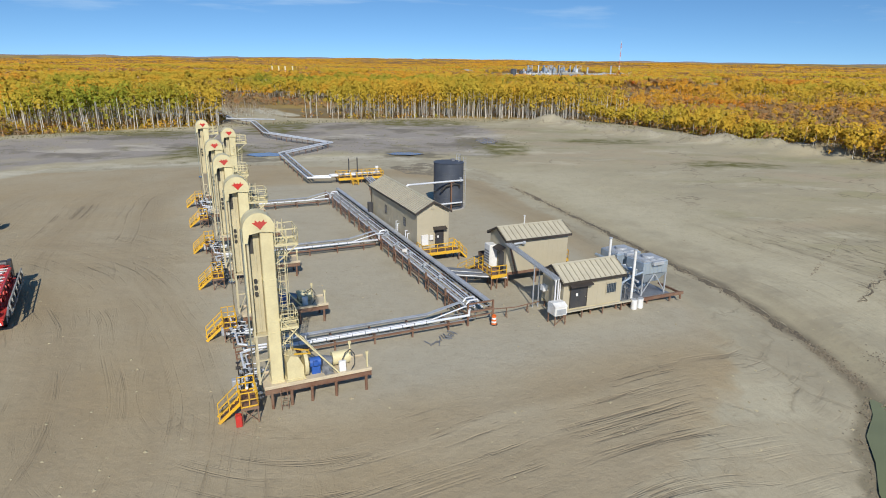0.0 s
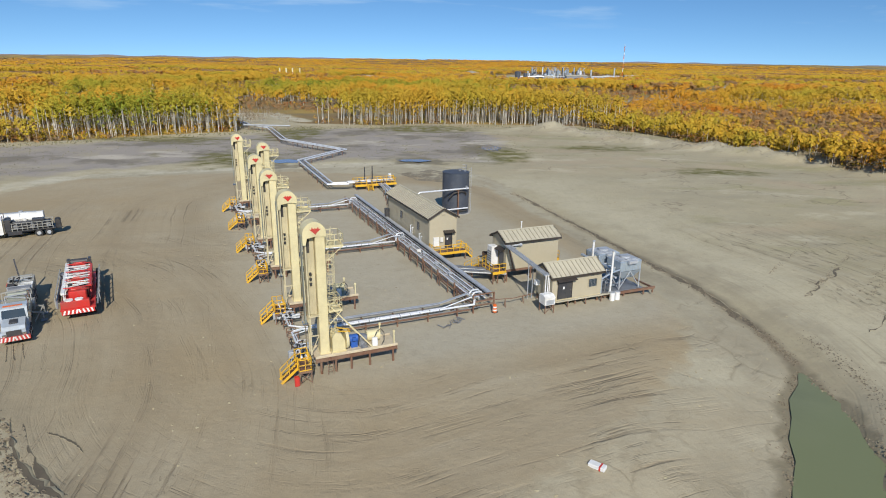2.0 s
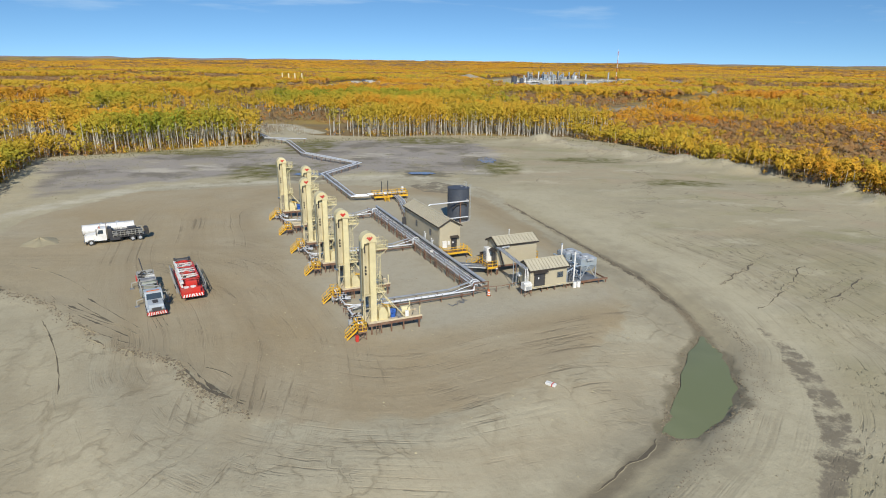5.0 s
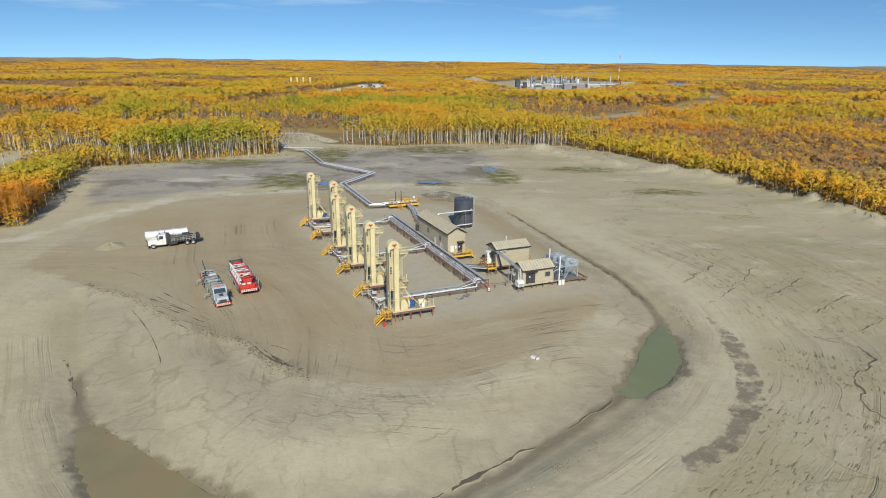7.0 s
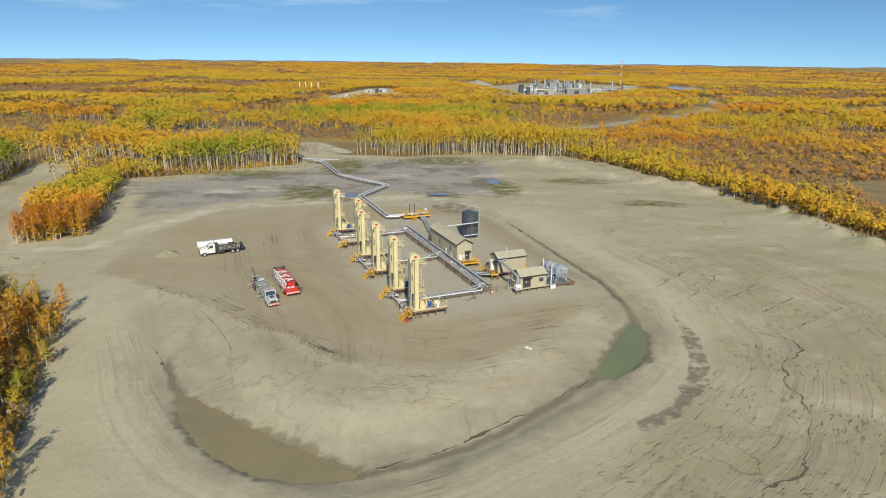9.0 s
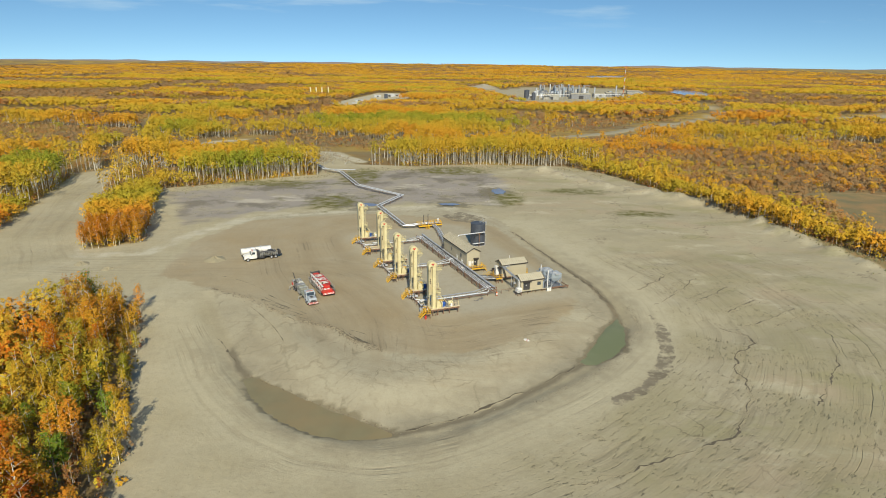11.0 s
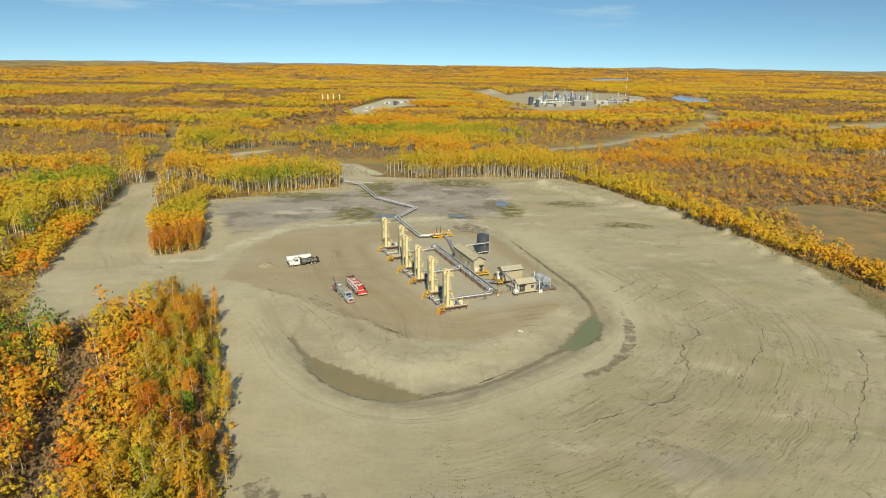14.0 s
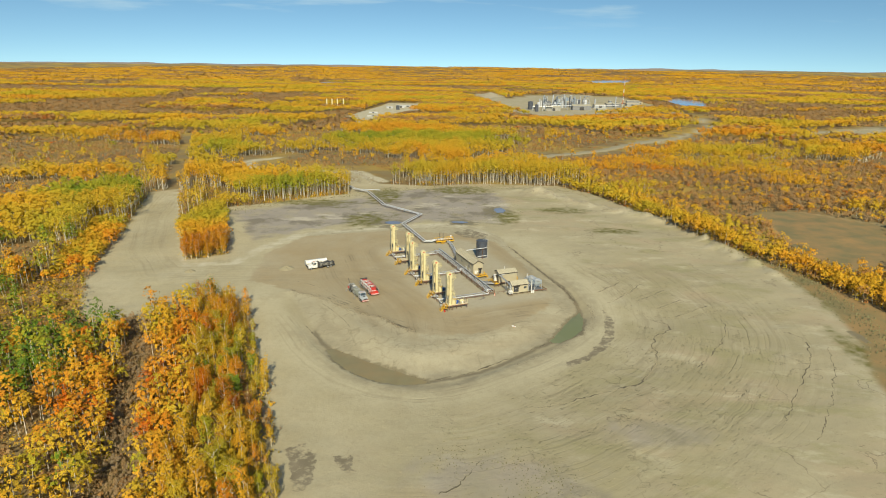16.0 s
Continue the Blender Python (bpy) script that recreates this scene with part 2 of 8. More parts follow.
POND_RIGHT = [(33.8, 37.0), (34.0, 31.7), (32.4, 23.3), (30.2, 19.0), (27.2, 16.0), (24.6, 14.2), (21.4, 13.2), (20.8, 14.4), (22.8, 17.4), (24.6, 21.2), (27.2, 26.4), (30.0, 32.0)]
WATER_Z = -2.75
# the driven top of the pad, its broken shoulder, and the sodden mud beside the ring road
PAD_TOP = [(-91, 56), (-72, 46), (-60, 40), (-44.5, 26.7), (-34.7, 22.8), (-28.5, 15.9), (-22.3, 11.7), (-16.4, 10.2), (-9.5, 11.1), (-2.5, 12.9), (5, 16.8), (12.2, 23.7), (20, 32.8), (25.5, 45.2), (24, 61), (17, 86), (8, 115), (-10, 128), (-45, 132), (-85, 118), (-95, 90)]
SHOULDER = PAD_TOP[1:7]
MUDS = [[(41.9, 39.8), (41.7, 32.2), (39.9, 24.1), (37.9, 16.5), (33.9, 9.9), (29.4, 3.6), (22.7, -1.3), (21, -4.3), (24.3, -4.2), (29.8, -0.3), (34.6, 5), (39, 11), (41.6, 16.5), (43.6, 23), (44.7, 30.8), (43.7, 37.2)], [(-47.3, -47.7), (-43.1, -44.3), (-39.3, -49.3), (-37.2, -60.4), (-40.8, -62.2)], [(-36.2, -49.2), (-31.2, -48.9), (-29.4, -55.5), (-33.1, -54.8)], [(-12.9, 130.7), (-4.8, 138), (5.2, 127.4), (2.8, 119), (-8.7, 122)]]


def dist_line(x, y, line, values=None, closed=False):
    """The distance of many points from a line of points, and the value that runs along it."""
    best, val = np.full(x.shape, 1e9), np.zeros(x.shape)
    pts = line + line[:1] if closed else line
    for i, ((ax, ay), (bx, by)) in enumerate(zip(pts, pts[1:])):
        dx, dy = bx - ax, by - ay
        k = np.clip(((x - ax) * dx + (y - ay) * dy) / (dx * dx + dy * dy), 0, 1)
        d = np.hypot(x - ax - k * dx, y - ay - k * dy)
        near = d < best
        best = np.where(near, d, best)
        if values is not None:
            val = np.where(near, values[i] + k * (values[i + 1] - values[i]), val)
    return best, val


def inside(x, y, ring):
    res = np.zeros(x.shape, bool)
    for (ax, ay), (bx, by) in zip(ring, ring[1:] + ring[:1]):
        cross = (ay > y) != (by > y)
        with np.errstate(divide="ignore", invalid="ignore"):
            res ^= cross & (x < (bx - ax) * (y - ay) / ((by - ay) if by != ay else 1e-9) + ax)
    return res


def step(a, b, v):
    k = np.clip((v - a) / (b - a), 0, 1)
    return k * k * (3 - 2 * k)


_r = np.random.RandomState(7)
_WAVES = [(_r.uniform(0, 6.28), _r.uniform(0, 6.28)) for _ in range(24)]


def rolling(x, y, size, seed=0, octaves=4):
    """A smooth random field, about -1 to 1, with forms of that size in metres."""
    total, amp, norm = np.zeros(np.shape(x)), 1.0, 0.0
    for o in range(octaves):
        for j in range(3):
            a, p = _WAVES[(seed * 5 + o * 3 + j) % 24]
            k = 6.28 / size * 2 ** o
            total = total + amp * np.sin(k * (x * math.cos(a) + y * math.sin(a)) + p + 1.7 * np.sin(0.6 * k * (y * math.cos(a) - x * math.sin(a)) + 2 * p))
        norm += 3 * amp * 0.6
        amp *= 0.55
    return total / norm


BANK = [(28, 240), (45, 228), (60, 206), (75, 188), (90, 173), (104, 158), (112, 138), (114, 113), (122, 76)]
BARE_EDGE = BANK[6:] + [(124, 60), (123, 43), (116, 15), (106, -8), (100, -28), (88, -70), (70, -140)]


def height(x, y):
    x, y = np.asarray(x, float), np.asarray(y, float)
    d, depth = dist_line(x, y, DITCH, DEPTH)
    pad = inside(x, y, PAD)
    inner = -depth * (1 - step(0.5, 15.0, d)) * 0.98
    outer = -depth + depth * 0.32 * step(0.8, 4.5, d) + depth * 0.38 * step(8.0, 55.0, d)
    z = np.where(pad, inner, outer)
    z = np.where(d < 1.0, -depth, z)
    z = z * (1 - step(180, 400, np.hypot(x, y - 60)))
    field = step(6, 40, np.where(pad, 0, d))
    z = z + 0.35 * field * rolling(x, y, 60, 1) * (1 - step(300, 600, np.hypot(x, y)))
    z = z + 0.05 * rolling(x, y, 9, 2, 3) * np.where(pad & (d > 14), 0.35, 1.0)
    sh = dist_line(x, y, SHOULDER)[0]
    z = z + 0.4 * np.exp(-(sh / 1.4) ** 2) * (0.7 + 0.6 * rolling(x, y, 6, 2))
    # spoil banks along the edge of the clearing
    e, tall = dist_line(x, y, BANK, [1.2, 1.8, 2.0, 2.2, 2.7, 3.2, 3.3, 2.6, 1.2])
    z = z + tall * np.exp(-(e / 5.0) ** 2) * (0.75 + 0.5 * rolling(x, y, 14, 3))
    # the hollow that holds the pond
    for pool in (POND_LEFT, POND_RIGHT):
        out = dist_line(x, y, pool, None, True)[0]
        out = np.where(inside(x, y, pool), -out, out) + 0.45 * rolling(x, y, 5, 2, 3)
        shore = np.maximum(z, WATER_Z + 0.03 + 0.22 * step(0.0, 3.0, out))
        z = np.where(out < 14, shore + (z - shore) * step(9, 14, out), z)
        k = step(-1.2, 0.9, out)
        z = z * k + np.minimum(z, WATER_Z - 0.4) * (1 - k)
    far = np.hypot(x, y)
    z = z + 5 * step(700, 2500, far) * rolling(x, y, 900, 4) + 40 * step(3200, 4900, y) + 4 * step(2500, 4700, far) * rolling(x * 0.5, y, 1500, 2)
    z = z + 2.6 * np.exp(-((x - 42) ** 2 + (y - 234) ** 2) / 60.0) * (1 + 0.4 * rolling(x, y, 6, 1))
    return z


def spaced(lo, hi, near_lo, near_hi, fine, grow=1.07):
    mid = list(np.arange(near_lo, near_hi + fine / 2, fine))
    up, s = [], fine
    v = near_hi
    while v < hi:
        s *= grow
        v += s
        up.append(min(v, hi))
    down, s, v = [], fine, near_lo
    while v > lo:
        s *= grow
        v -= s
        down.append(max(v, lo))
    return np.array(down[::-1] + mid + up)


def ground_material():
    mat = bpy.data.materials.new("bare_ground")
    mat.use_nodes = True
    n, l = mat.node_tree.nodes, mat.node_tree.links
    bsdf = n["Principled BSDF"]
    pos = n.new("ShaderNodeNewGeometry").outputs["Position"]

    def attr(name):
        a = n.new("ShaderNodeAttribute")
        a.attribute_name = name
        return a.outputs["Fac"]

    def times(a, b):
        m = n.new("ShaderNodeMath")
        m.operation = "MULTIPLY"
        l.new(a, m.inputs[0])
        if isinstance(b, float):
            m.inputs[1].default_value = b
        else:
            l.new(b, m.inputs[1])
        return m.outputs[0]

    def plus(a, b, k=1.0):
        """a + k * b"""
        m = n.new("ShaderNodeMath")
        m.operation = "MULTIPLY_ADD"
        l.new(b, m.inputs[0])
        m.inputs[1].default_value = k
        l.new(a, m.inputs[2])
        return m.outputs[0]

    def ranged(v, lo, hi):
        m = n.new("ShaderNodeMapRange")
        m.inputs["From Min"].default_value, m.inputs["From Max"].default_value = lo, hi
        l.new(v, m.inputs["Value"])
        return m.outputs["Result"]

    def across(a, ka, b, kb):
        """A place to look noise up at: fast along a, slow along b."""
        co = n.new("ShaderNodeCombineXYZ")
        l.new(times(a, ka), co.inputs[0])
        l.new(times(b, kb), co.inputs[1])
        return co.outputs[0]

    sand, tan, pale = (0.395, 0.342, 0.224), (0.358, 0.278, 0.168), (0.47, 0.417, 0.295)
    c = lerp_mix(n, l, noise_fac(n, l, 0.035, 0.35, 0.68, 6, pos), sand, pale)
    c = lerp_mix(n, l, times(attr("ring"), 0.75), c, (0.475, 0.425, 0.30))
    c = lerp_mix(n, l, attr("slope"), c, lerp_mix(n, l, noise_fac(n, l, 0.06, 0.35, 0.7, 5, pos), (0.375, 0.335, 0.243), (0.45, 0.402, 0.29)))
    top_edge = ranged(plus(attr("top"), noise_fac(n, l, 0.5, 0.2, 0.8, 5, pos), 2.4), 0.6, 2.2)
    c = lerp_mix(n, l, top_edge, c, lerp_mix(n, l, noise_fac(n, l, 0.045, 0.35, 0.68, 5, pos), tan, (0.40, 0.342, 0.24)))
    c = lerp_mix(n, l, attr("core"), c, (0.405, 0.362, 0.275))
    c = lerp_mix(n, l, times(noise_fac(n, l, 0.016, 0.5, 0.66, 5, pos), 0.35), c, (0.315, 0.268, 0.175))
    c = lerp_mix(n, l, times(noise_fac(n, l, 0.11, 0.5, 0.72, 7, pos, 0.7), 0.4), c, (0.30, 0.25, 0.165))
    c = lerp_mix(n, l, times(attr("rim"), noise_fac(n, l, 0.14, 0.36, 0.6, 6, pos)), c, (0.53, 0.485, 0.37))
    c = lerp_mix(n, l, times(noise_fac(n, l, 0.55, 0.45, 0.8, 6, pos), 0.22), c, (0.25, 0.205, 0.13))
    c = lerp_mix(n, l, times(noise_fac(n, l, 2.6, 0.54, 0.74, 6, pos), 0.28), c, (0.22, 0.185, 0.13))
    c = lerp_mix(n, l, times(noise_fac(n, l, 9.0, 0.5, 0.75, 4, pos), 0.2), c, (0.5, 0.455, 0.33))
    c = lerp_mix(n, l, times(attr("field"), noise_fac(n, l, 0.07, 0.3, 0.6, 7, pos, 0.65)), c, (0.365, 0.318, 0.215))
    squash = n.new("ShaderNodeMapping")
    squash.inputs["Rotation"].default_value = (0, 0, 0.5)
    squash.inputs["Scale"].default_value = (0.45, 1.0, 1.0)
    l.new(pos, squash.inputs["Vector"])
    slant = squash.outputs["Vector"]
    c = lerp_mix(n, l, times(times(noise_fac(n, l, 0.045, 0.5, 0.6, 7, slant, 0.65), attr("field")), 0.6), c, (0.40, 0.318, 0.215))
    c = lerp_mix(n, l, times(times(noise_fac(n, l, 0.075, 0.53, 0.62, 7, slant, 0.68), attr("field")), 0.7), c, (0.305, 0.28, 0.155))
    c = lerp_mix(n, l, times(times(noise_fac(n, l, 0.1, 0.56, 0.64, 8, slant, 0.7), attr("field")), 0.5), c, (0.52, 0.47, 0.345))
    c = lerp_mix(n, l, times(times(noise_fac(n, l, 0.7, 0.6, 0.66, 8, slant, 0.75), attr("field")), 0.7), c, (0.19, 0.16, 0.1))
    c = lerp_mix(n, l, times(noise_fac(n, l, 1.1, 0.62, 0.7, 7, pos, 0.7), 0.35), c, (0.2, 0.165, 0.105))
    # wash lines down the pad's flank, and the blade and track marks that follow the ring across the field
    sway = noise_fac(n, l, 0.16, 0.2, 0.8, 4, pos)
    down = plus(attr("along"), sway, 5.0)
    rills = noise_fac(n, l, 1.0, 0.56, 0.68, 4, across(down, 0.75, attr("track2"), 0.1), 0.7)
    rills = times(times(rills, attr("slope")), noise_fac(n, l, 0.09, 0.38, 0.6, 3, pos))
    around = plus(attr("track2"), noise_fac(n, l, 0.04, 0.2, 0.8, 3, pos), 2.5)
    scrapes = noise_fac(n, l, 1.0, 0.5, 0.7, 4, across(around, 0.62, attr("along"), 0.05), 0.72)
    scrapes = times(times(scrapes, attr("arcs")), noise_fac(n, l, 0.06, 0.32, 0.55, 4, pos))
    pads = noise_fac(n, l, 1.0, 0.56, 0.66, 3, across(around, 1.5, attr("along"), 0.6), 0.75)
    pads = times(times(pads, attr("arcs")), noise_fac(n, l, 0.1, 0.34, 0.54, 3, pos))
    web = n.new("ShaderNodeTexVoronoi")
    web.feature = "DISTANCE_TO_EDGE"
    web.inputs["Scale"].default_value = 0.16
    shove = n.new("ShaderNodeVectorMath")
    shove.operation = "MULTIPLY_ADD"
    curl = n.new("ShaderNodeTexNoise")
    curl.inputs["Scale"].default_value, curl.inputs["Detail"].default_value = 0.3, 4
    l.new(pos, curl.inputs["Vector"])
    l.new(curl.outputs["Color"], shove.inputs[0])
    shove.inputs[1].default_value = (6, 6, 0)
    l.new(pos, shove.inputs[2])
    l.new(shove.outputs[0], web.inputs["Vector"])
    cracks_fine = times(times(ranged(web.outputs["Distance"], 0.05, 0.0), attr("slope")), noise_fac(n, l, 0.12, 0.42, 0.6, 3, pos))
    marks = plus(plus(plus(times(rills, 0.3), scrapes, 0.45), pads, 0.9), cracks_fine, 0.2)
    stains = plus(plus(plus(plus(marks, rills, 0.3), cracks_fine, 0.3), pads, 0.1), scrapes, 0.2)
    c = lerp_mix(n, l, ranged(times(stains, 0.95), 0.0, 1.0), c, (0.19, 0.16, 0.105))
    light_side = times(times(noise_fac(n, l, 1.0, 0.56, 0.7, 4, across(around, 0.55, attr("along"), 0.04), 0.6), attr("arcs")), 0.35)
    c = lerp_mix(n, l, light_side, c, (0.50, 0.45, 0.335))
    # tyre tracks: round the wells, on the ring road, on the access road
    xyz = n.new("ShaderNodeSeparateXYZ")
    l.new(pos, xyz.inputs[0])
    bend0 = n.new("ShaderNodeTexNoise")
    bend0.inputs["Scale"].default_value, bend0.inputs["Detail"].default_value = 0.03, 2
    l.new(pos, bend0.inputs["Vector"])
    streaks = None
    for k, (name, mask, lo) in enumerate((("track1", "drive1", 0.525), ("track2", "drive2", 0.47), ("track3", "drive3", 0.46))):
        off = n.new("ShaderNodeMath")
        off.operation = "MULTIPLY_ADD"
        off.inputs[1].default_value = 3.0
        l.new(bend0.outputs["Fac"], off.inputs[0])
        l.new(attr(name), off.inputs[2])
        co = n.new("ShaderNodeCombineXYZ")
        l.new(off.outputs[0], co.inputs[0])
        l.new(times(xyz.outputs[0], 0.018), co.inputs[1])
        l.new(times(xyz.outputs[1], 0.018), co.inputs[2])
        st = times(noise_fac(n, l, 1.25 if k == 0 else 0.9, lo, lo + 0.2, 3, co.outputs[0], 0.75), attr(mask))
        if streaks is None:
            streaks = st
        else:
            m = n.new("ShaderNodeMath")
            m.operation = "MAXIMUM"
            l.new(streaks, m.inputs[0])
            l.new(st, m.inputs[1])
            streaks = m.outputs[0]
    ringroad = n.new("ShaderNodeMath")
    ringroad.operation = "MAXIMUM"
    l.new(attr("drive2"), ringroad.inputs[0])
    l.new(attr("drive3"), ringroad.inputs[1])
    c = lerp_mix(n, l, times(times(streaks, ringroad.outputs[0]), 0.26), c, (0.24, 0.2, 0.135))
    tracks = times(times(streaks, noise_fac(n, l, 0.075, 0.44, 0.66, 5, pos)), noise_fac(n, l, 0.16, 0.38, 0.62, 4, pos))
    c = lerp_mix(n, l, times(tracks, 0.3), c, (0.19, 0.15, 0.1))
    lane = plus(attr("track1"), noise_fac(n, l, 0.022, 0.2, 0.8, 2, pos), 5.0)
    lane2 = plus(attr("turn"), noise_fac(n, l, 0.025, 0.2, 0.8, 2, pos), 4.0)
    for way, mask, slow in ((lane, "drive1", "along"), (lane2, "yard", "track1")):
        broad = times(noise_fac(n, l, 1.0, 0.42, 0.66, 3, across(way, 0.2, attr(slow), 0.012), 0.6), attr(mask))
        c = lerp_mix(n, l, times(broad, 0.55), c, (0.272, 0.212, 0.132))
        bright = times(noise_fac(n, l, 1.0, 0.55, 0.72, 3, across(way, 0.33, attr(slow), 0.02), 0.6), attr(mask))
        c = lerp_mix(n, l, times(bright, 0.35), c, (0.44, 0.375, 0.265))
        fine_ = times(noise_fac(n, l, 1.0, 0.54, 0.66, 4, across(way, 1.5, attr(slow), 0.07), 0.75), attr(mask))
        fine_ = times(fine_, noise_fac(n, l, 0.11, 0.42, 0.6, 4, pos))
        tracks = plus(tracks, fine_, 0.8)
        c = lerp_mix(n, l, times(fine_, 0.65), c, (0.2, 0.155, 0.1))
    # the thin wet line along the bottom of the ditch
    line = n.new("ShaderNodeMath")
    line.operation = "ABSOLUTE"
    wob = n.new("ShaderNodeMath")
    wob.operation = "MULTIPLY_ADD"
    wob.inputs[1].default_value = 2.4
    nz = n.new("ShaderNodeTexNoise")
    nz.inputs["Scale"].default_value, nz.inputs["Detail"].default_value = 0.22, 5
    l.new(pos, nz.inputs["Vector"])
    l.new(nz.outputs["Fac"], wob.inputs[0])
    shift_ = n.new("ShaderNodeMath")
    shift_.operation = "SUBTRACT"
    shift_.inputs[1].default_value = 1.2
    l.new(attr("track2"), shift_.inputs[0])
    l.new(shift_.outputs[0], wob.inputs[2])
    l.new(wob.outputs[0], line.inputs[0])
    near = n.new("ShaderNodeMapRange")
    near.inputs["From Min"].default_value, near.inputs["From Max"].default_value = 1.3, 0.35
    l.new(line.outputs[0], near.inputs["Value"])
    seam = times(near.outputs["Result"], attr("ditch"))
    c = lerp_mix(n, l, times(times(attr("ditch"), noise_fac(n, l, 0.2, 0.3, 0.6, 4, pos)), 0.5), c, (0.25, 0.215, 0.15))
    c = lerp_mix(n, l, times(seam, 0.75), c, (0.15, 0.125, 0.088))
    # erosion gullies on the outer field
    gully = n.new("ShaderNodeTexVoronoi")
    gully.feature = "DISTANCE_TO_EDGE"
    gully.inputs["Scale"].default_value = 0.055
    warp = n.new("ShaderNodeVectorMath")
    warp.operation = "ADD"
    bend = n.new("ShaderNodeTexNoise")
    bend.inputs["Scale"].default_value, bend.inputs["Detail"].default_value = 0.12, 5
    l.new(pos, bend.inputs["Vector"])
    grow = n.new("ShaderNodeVectorMath")
    grow.operation = "SCALE"
    grow.inputs["Scale"].default_value = 14
    l.new(bend.outputs["Color"], grow.inputs[0])
    l.new(pos, warp.inputs[0])
    l.new(grow.outputs[0], warp.inputs[1])
    l.new(warp.outputs[0], gully.inputs["Vector"])
    thin = n.new("ShaderNodeMapRange")
    thin.inputs["From Min"].default_value, thin.inputs["From Max"].default_value = 0.012, 0.0
    l.new(gully.outputs["Distance"], thin.inputs["Value"])
    cracks = times(times(thin.outputs["Result"], attr("field")), noise_fac(n, l, 0.04, 0.5, 0.6, 2, pos))
    c = lerp_mix(n, l, times(cracks, 0.7), c, (0.13, 0.10, 0.07))
    # marsh, grass, wet mud, forest floor
    soak = n.new("ShaderNodeMath")
    soak.operation = "MULTIPLY_ADD"
    soak.inputs[1].default_value = 0.8
    l.new(noise_fac(n, l, 0.35, 0.2, 0.8, 6, pos), soak.inputs[0])
    l.new(attr("wet"), soak.inputs[2])
    edge = n.new("ShaderNodeMapRange")
    edge.inputs["From Min"].default_value, edge.inputs["From Max"].default_value = 0.8, 1.25
    l.new(soak.outputs[0], edge.inputs["Value"])
    damp = times(edge.outputs["Result"], 0.9)
    c = lerp_mix(n, l, times(attr("marsh"), noise_fac(n, l, 0.07, 0.2, 0.5, 6, pos)), c, (0.315, 0.28, 0.245))
    c = lerp_mix(n, l, times(attr("marsh"), times(noise_fac(n, l, 0.045, 0.5, 0.6, 7, pos, 0.65), 0.75)), c, (0.17, 0.148, 0.115))
    c = lerp_mix(n, l, times(attr("marsh"), times(noise_fac(n, l, 0.06, 0.56, 0.64, 7, slant, 0.65), 0.8)), c, (0.49, 0.44, 0.36))
    c = lerp_mix(n, l, times(attr("marsh"), times(noise_fac(n, l, 0.08, 0.58, 0.66, 7, pos, 0.65), 0.7)), c, (0.17, 0.155, 0.075))
    c = lerp_mix(n, l, times(attr("grass"), noise_fac(n, l, 0.25, 0.3, 0.6, 6, pos)), c, (0.135, 0.125, 0.035))
    c = lerp_mix(n, l, attr("verge"), c, lerp_mix(n, l, noise_fac(n, l, 0.09, 0.35, 0.65, 6, pos), (0.32, 0.205, 0.095), (0.19, 0.165, 0.085)))
    c = lerp_mix(n, l, damp, c, (0.20, 0.17, 0.11))
    sodden = ranged(plus(attr("mud"), noise_fac(n, l, 0.3, 0.2, 0.8, 7, pos, 0.7), 2.6), 1.1, 0.75)
    olive = times(times(noise_fac(n, l, 0.05, 0.42, 0.6, 5, pos), attr("arcs")), 0.5)
    c = lerp_mix(n, l, olive, c, (0.30, 0.265, 0.15))
    c = lerp_mix(n, l, times(times(sodden, 0.95), noise_fac(n, l, 0.42, 0.4, 0.52, 8, pos, 0.7)), c, lerp_mix(n, l, noise_fac(n, l, 0.3, 0.35, 0.65, 4, pos), (0.185, 0.155, 0.11), (0.235, 0.20, 0.145)))
    floor_c = lerp_mix(n, l, noise_fac(n, l, 0.05, 0.35, 0.65, 5, pos), (0.22, 0.145, 0.065), (0.23, 0.185, 0.095))
    floor_c = lerp_mix(n, l, noise_fac(n, l, 0.012, 0.46, 0.62, 6, pos), floor_c, (0.42, 0.28, 0.06))
    c = lerp_mix(n, l, attr("woods"), c, floor_c)
    l.new(c, bsdf.inputs["Base Color"])
    rough = n.new("ShaderNodeMapRange")
    rough.inputs["To Min"].default_value, rough.inputs["To Max"].default_value = 0.92, 0.6
    l.new(damp, rough.inputs["Value"])
    l.new(rough.outputs["Result"], bsdf.inputs["Roughness"])
    bsdf.inputs["Specular IOR Level"].default_value = 0.25
    b1 = n.new("ShaderNodeBump")
    b1.inputs["Strength"].default_value, b1.inputs["Distance"].default_value = 0.6, 0.12
    l.new(noise_fac(n, l, 0.8, 0.2, 0.8, 8, pos, 0.7), b1.inputs["Height"])
    b2 = n.new("ShaderNodeBump")
    b2.invert = True
    b2.inputs["Strength"].default_value, b2.inputs["Distance"].default_value = 0.8, 0.3
    l.new(plus(times(tracks, 0.4), marks, 0.45), b2.inputs["Height"])
    l.new(b1.outputs["Normal"], b2.inputs["Normal"])
    l.new(b2.outputs["Normal"], bsdf.inputs["Normal"])
    return mat


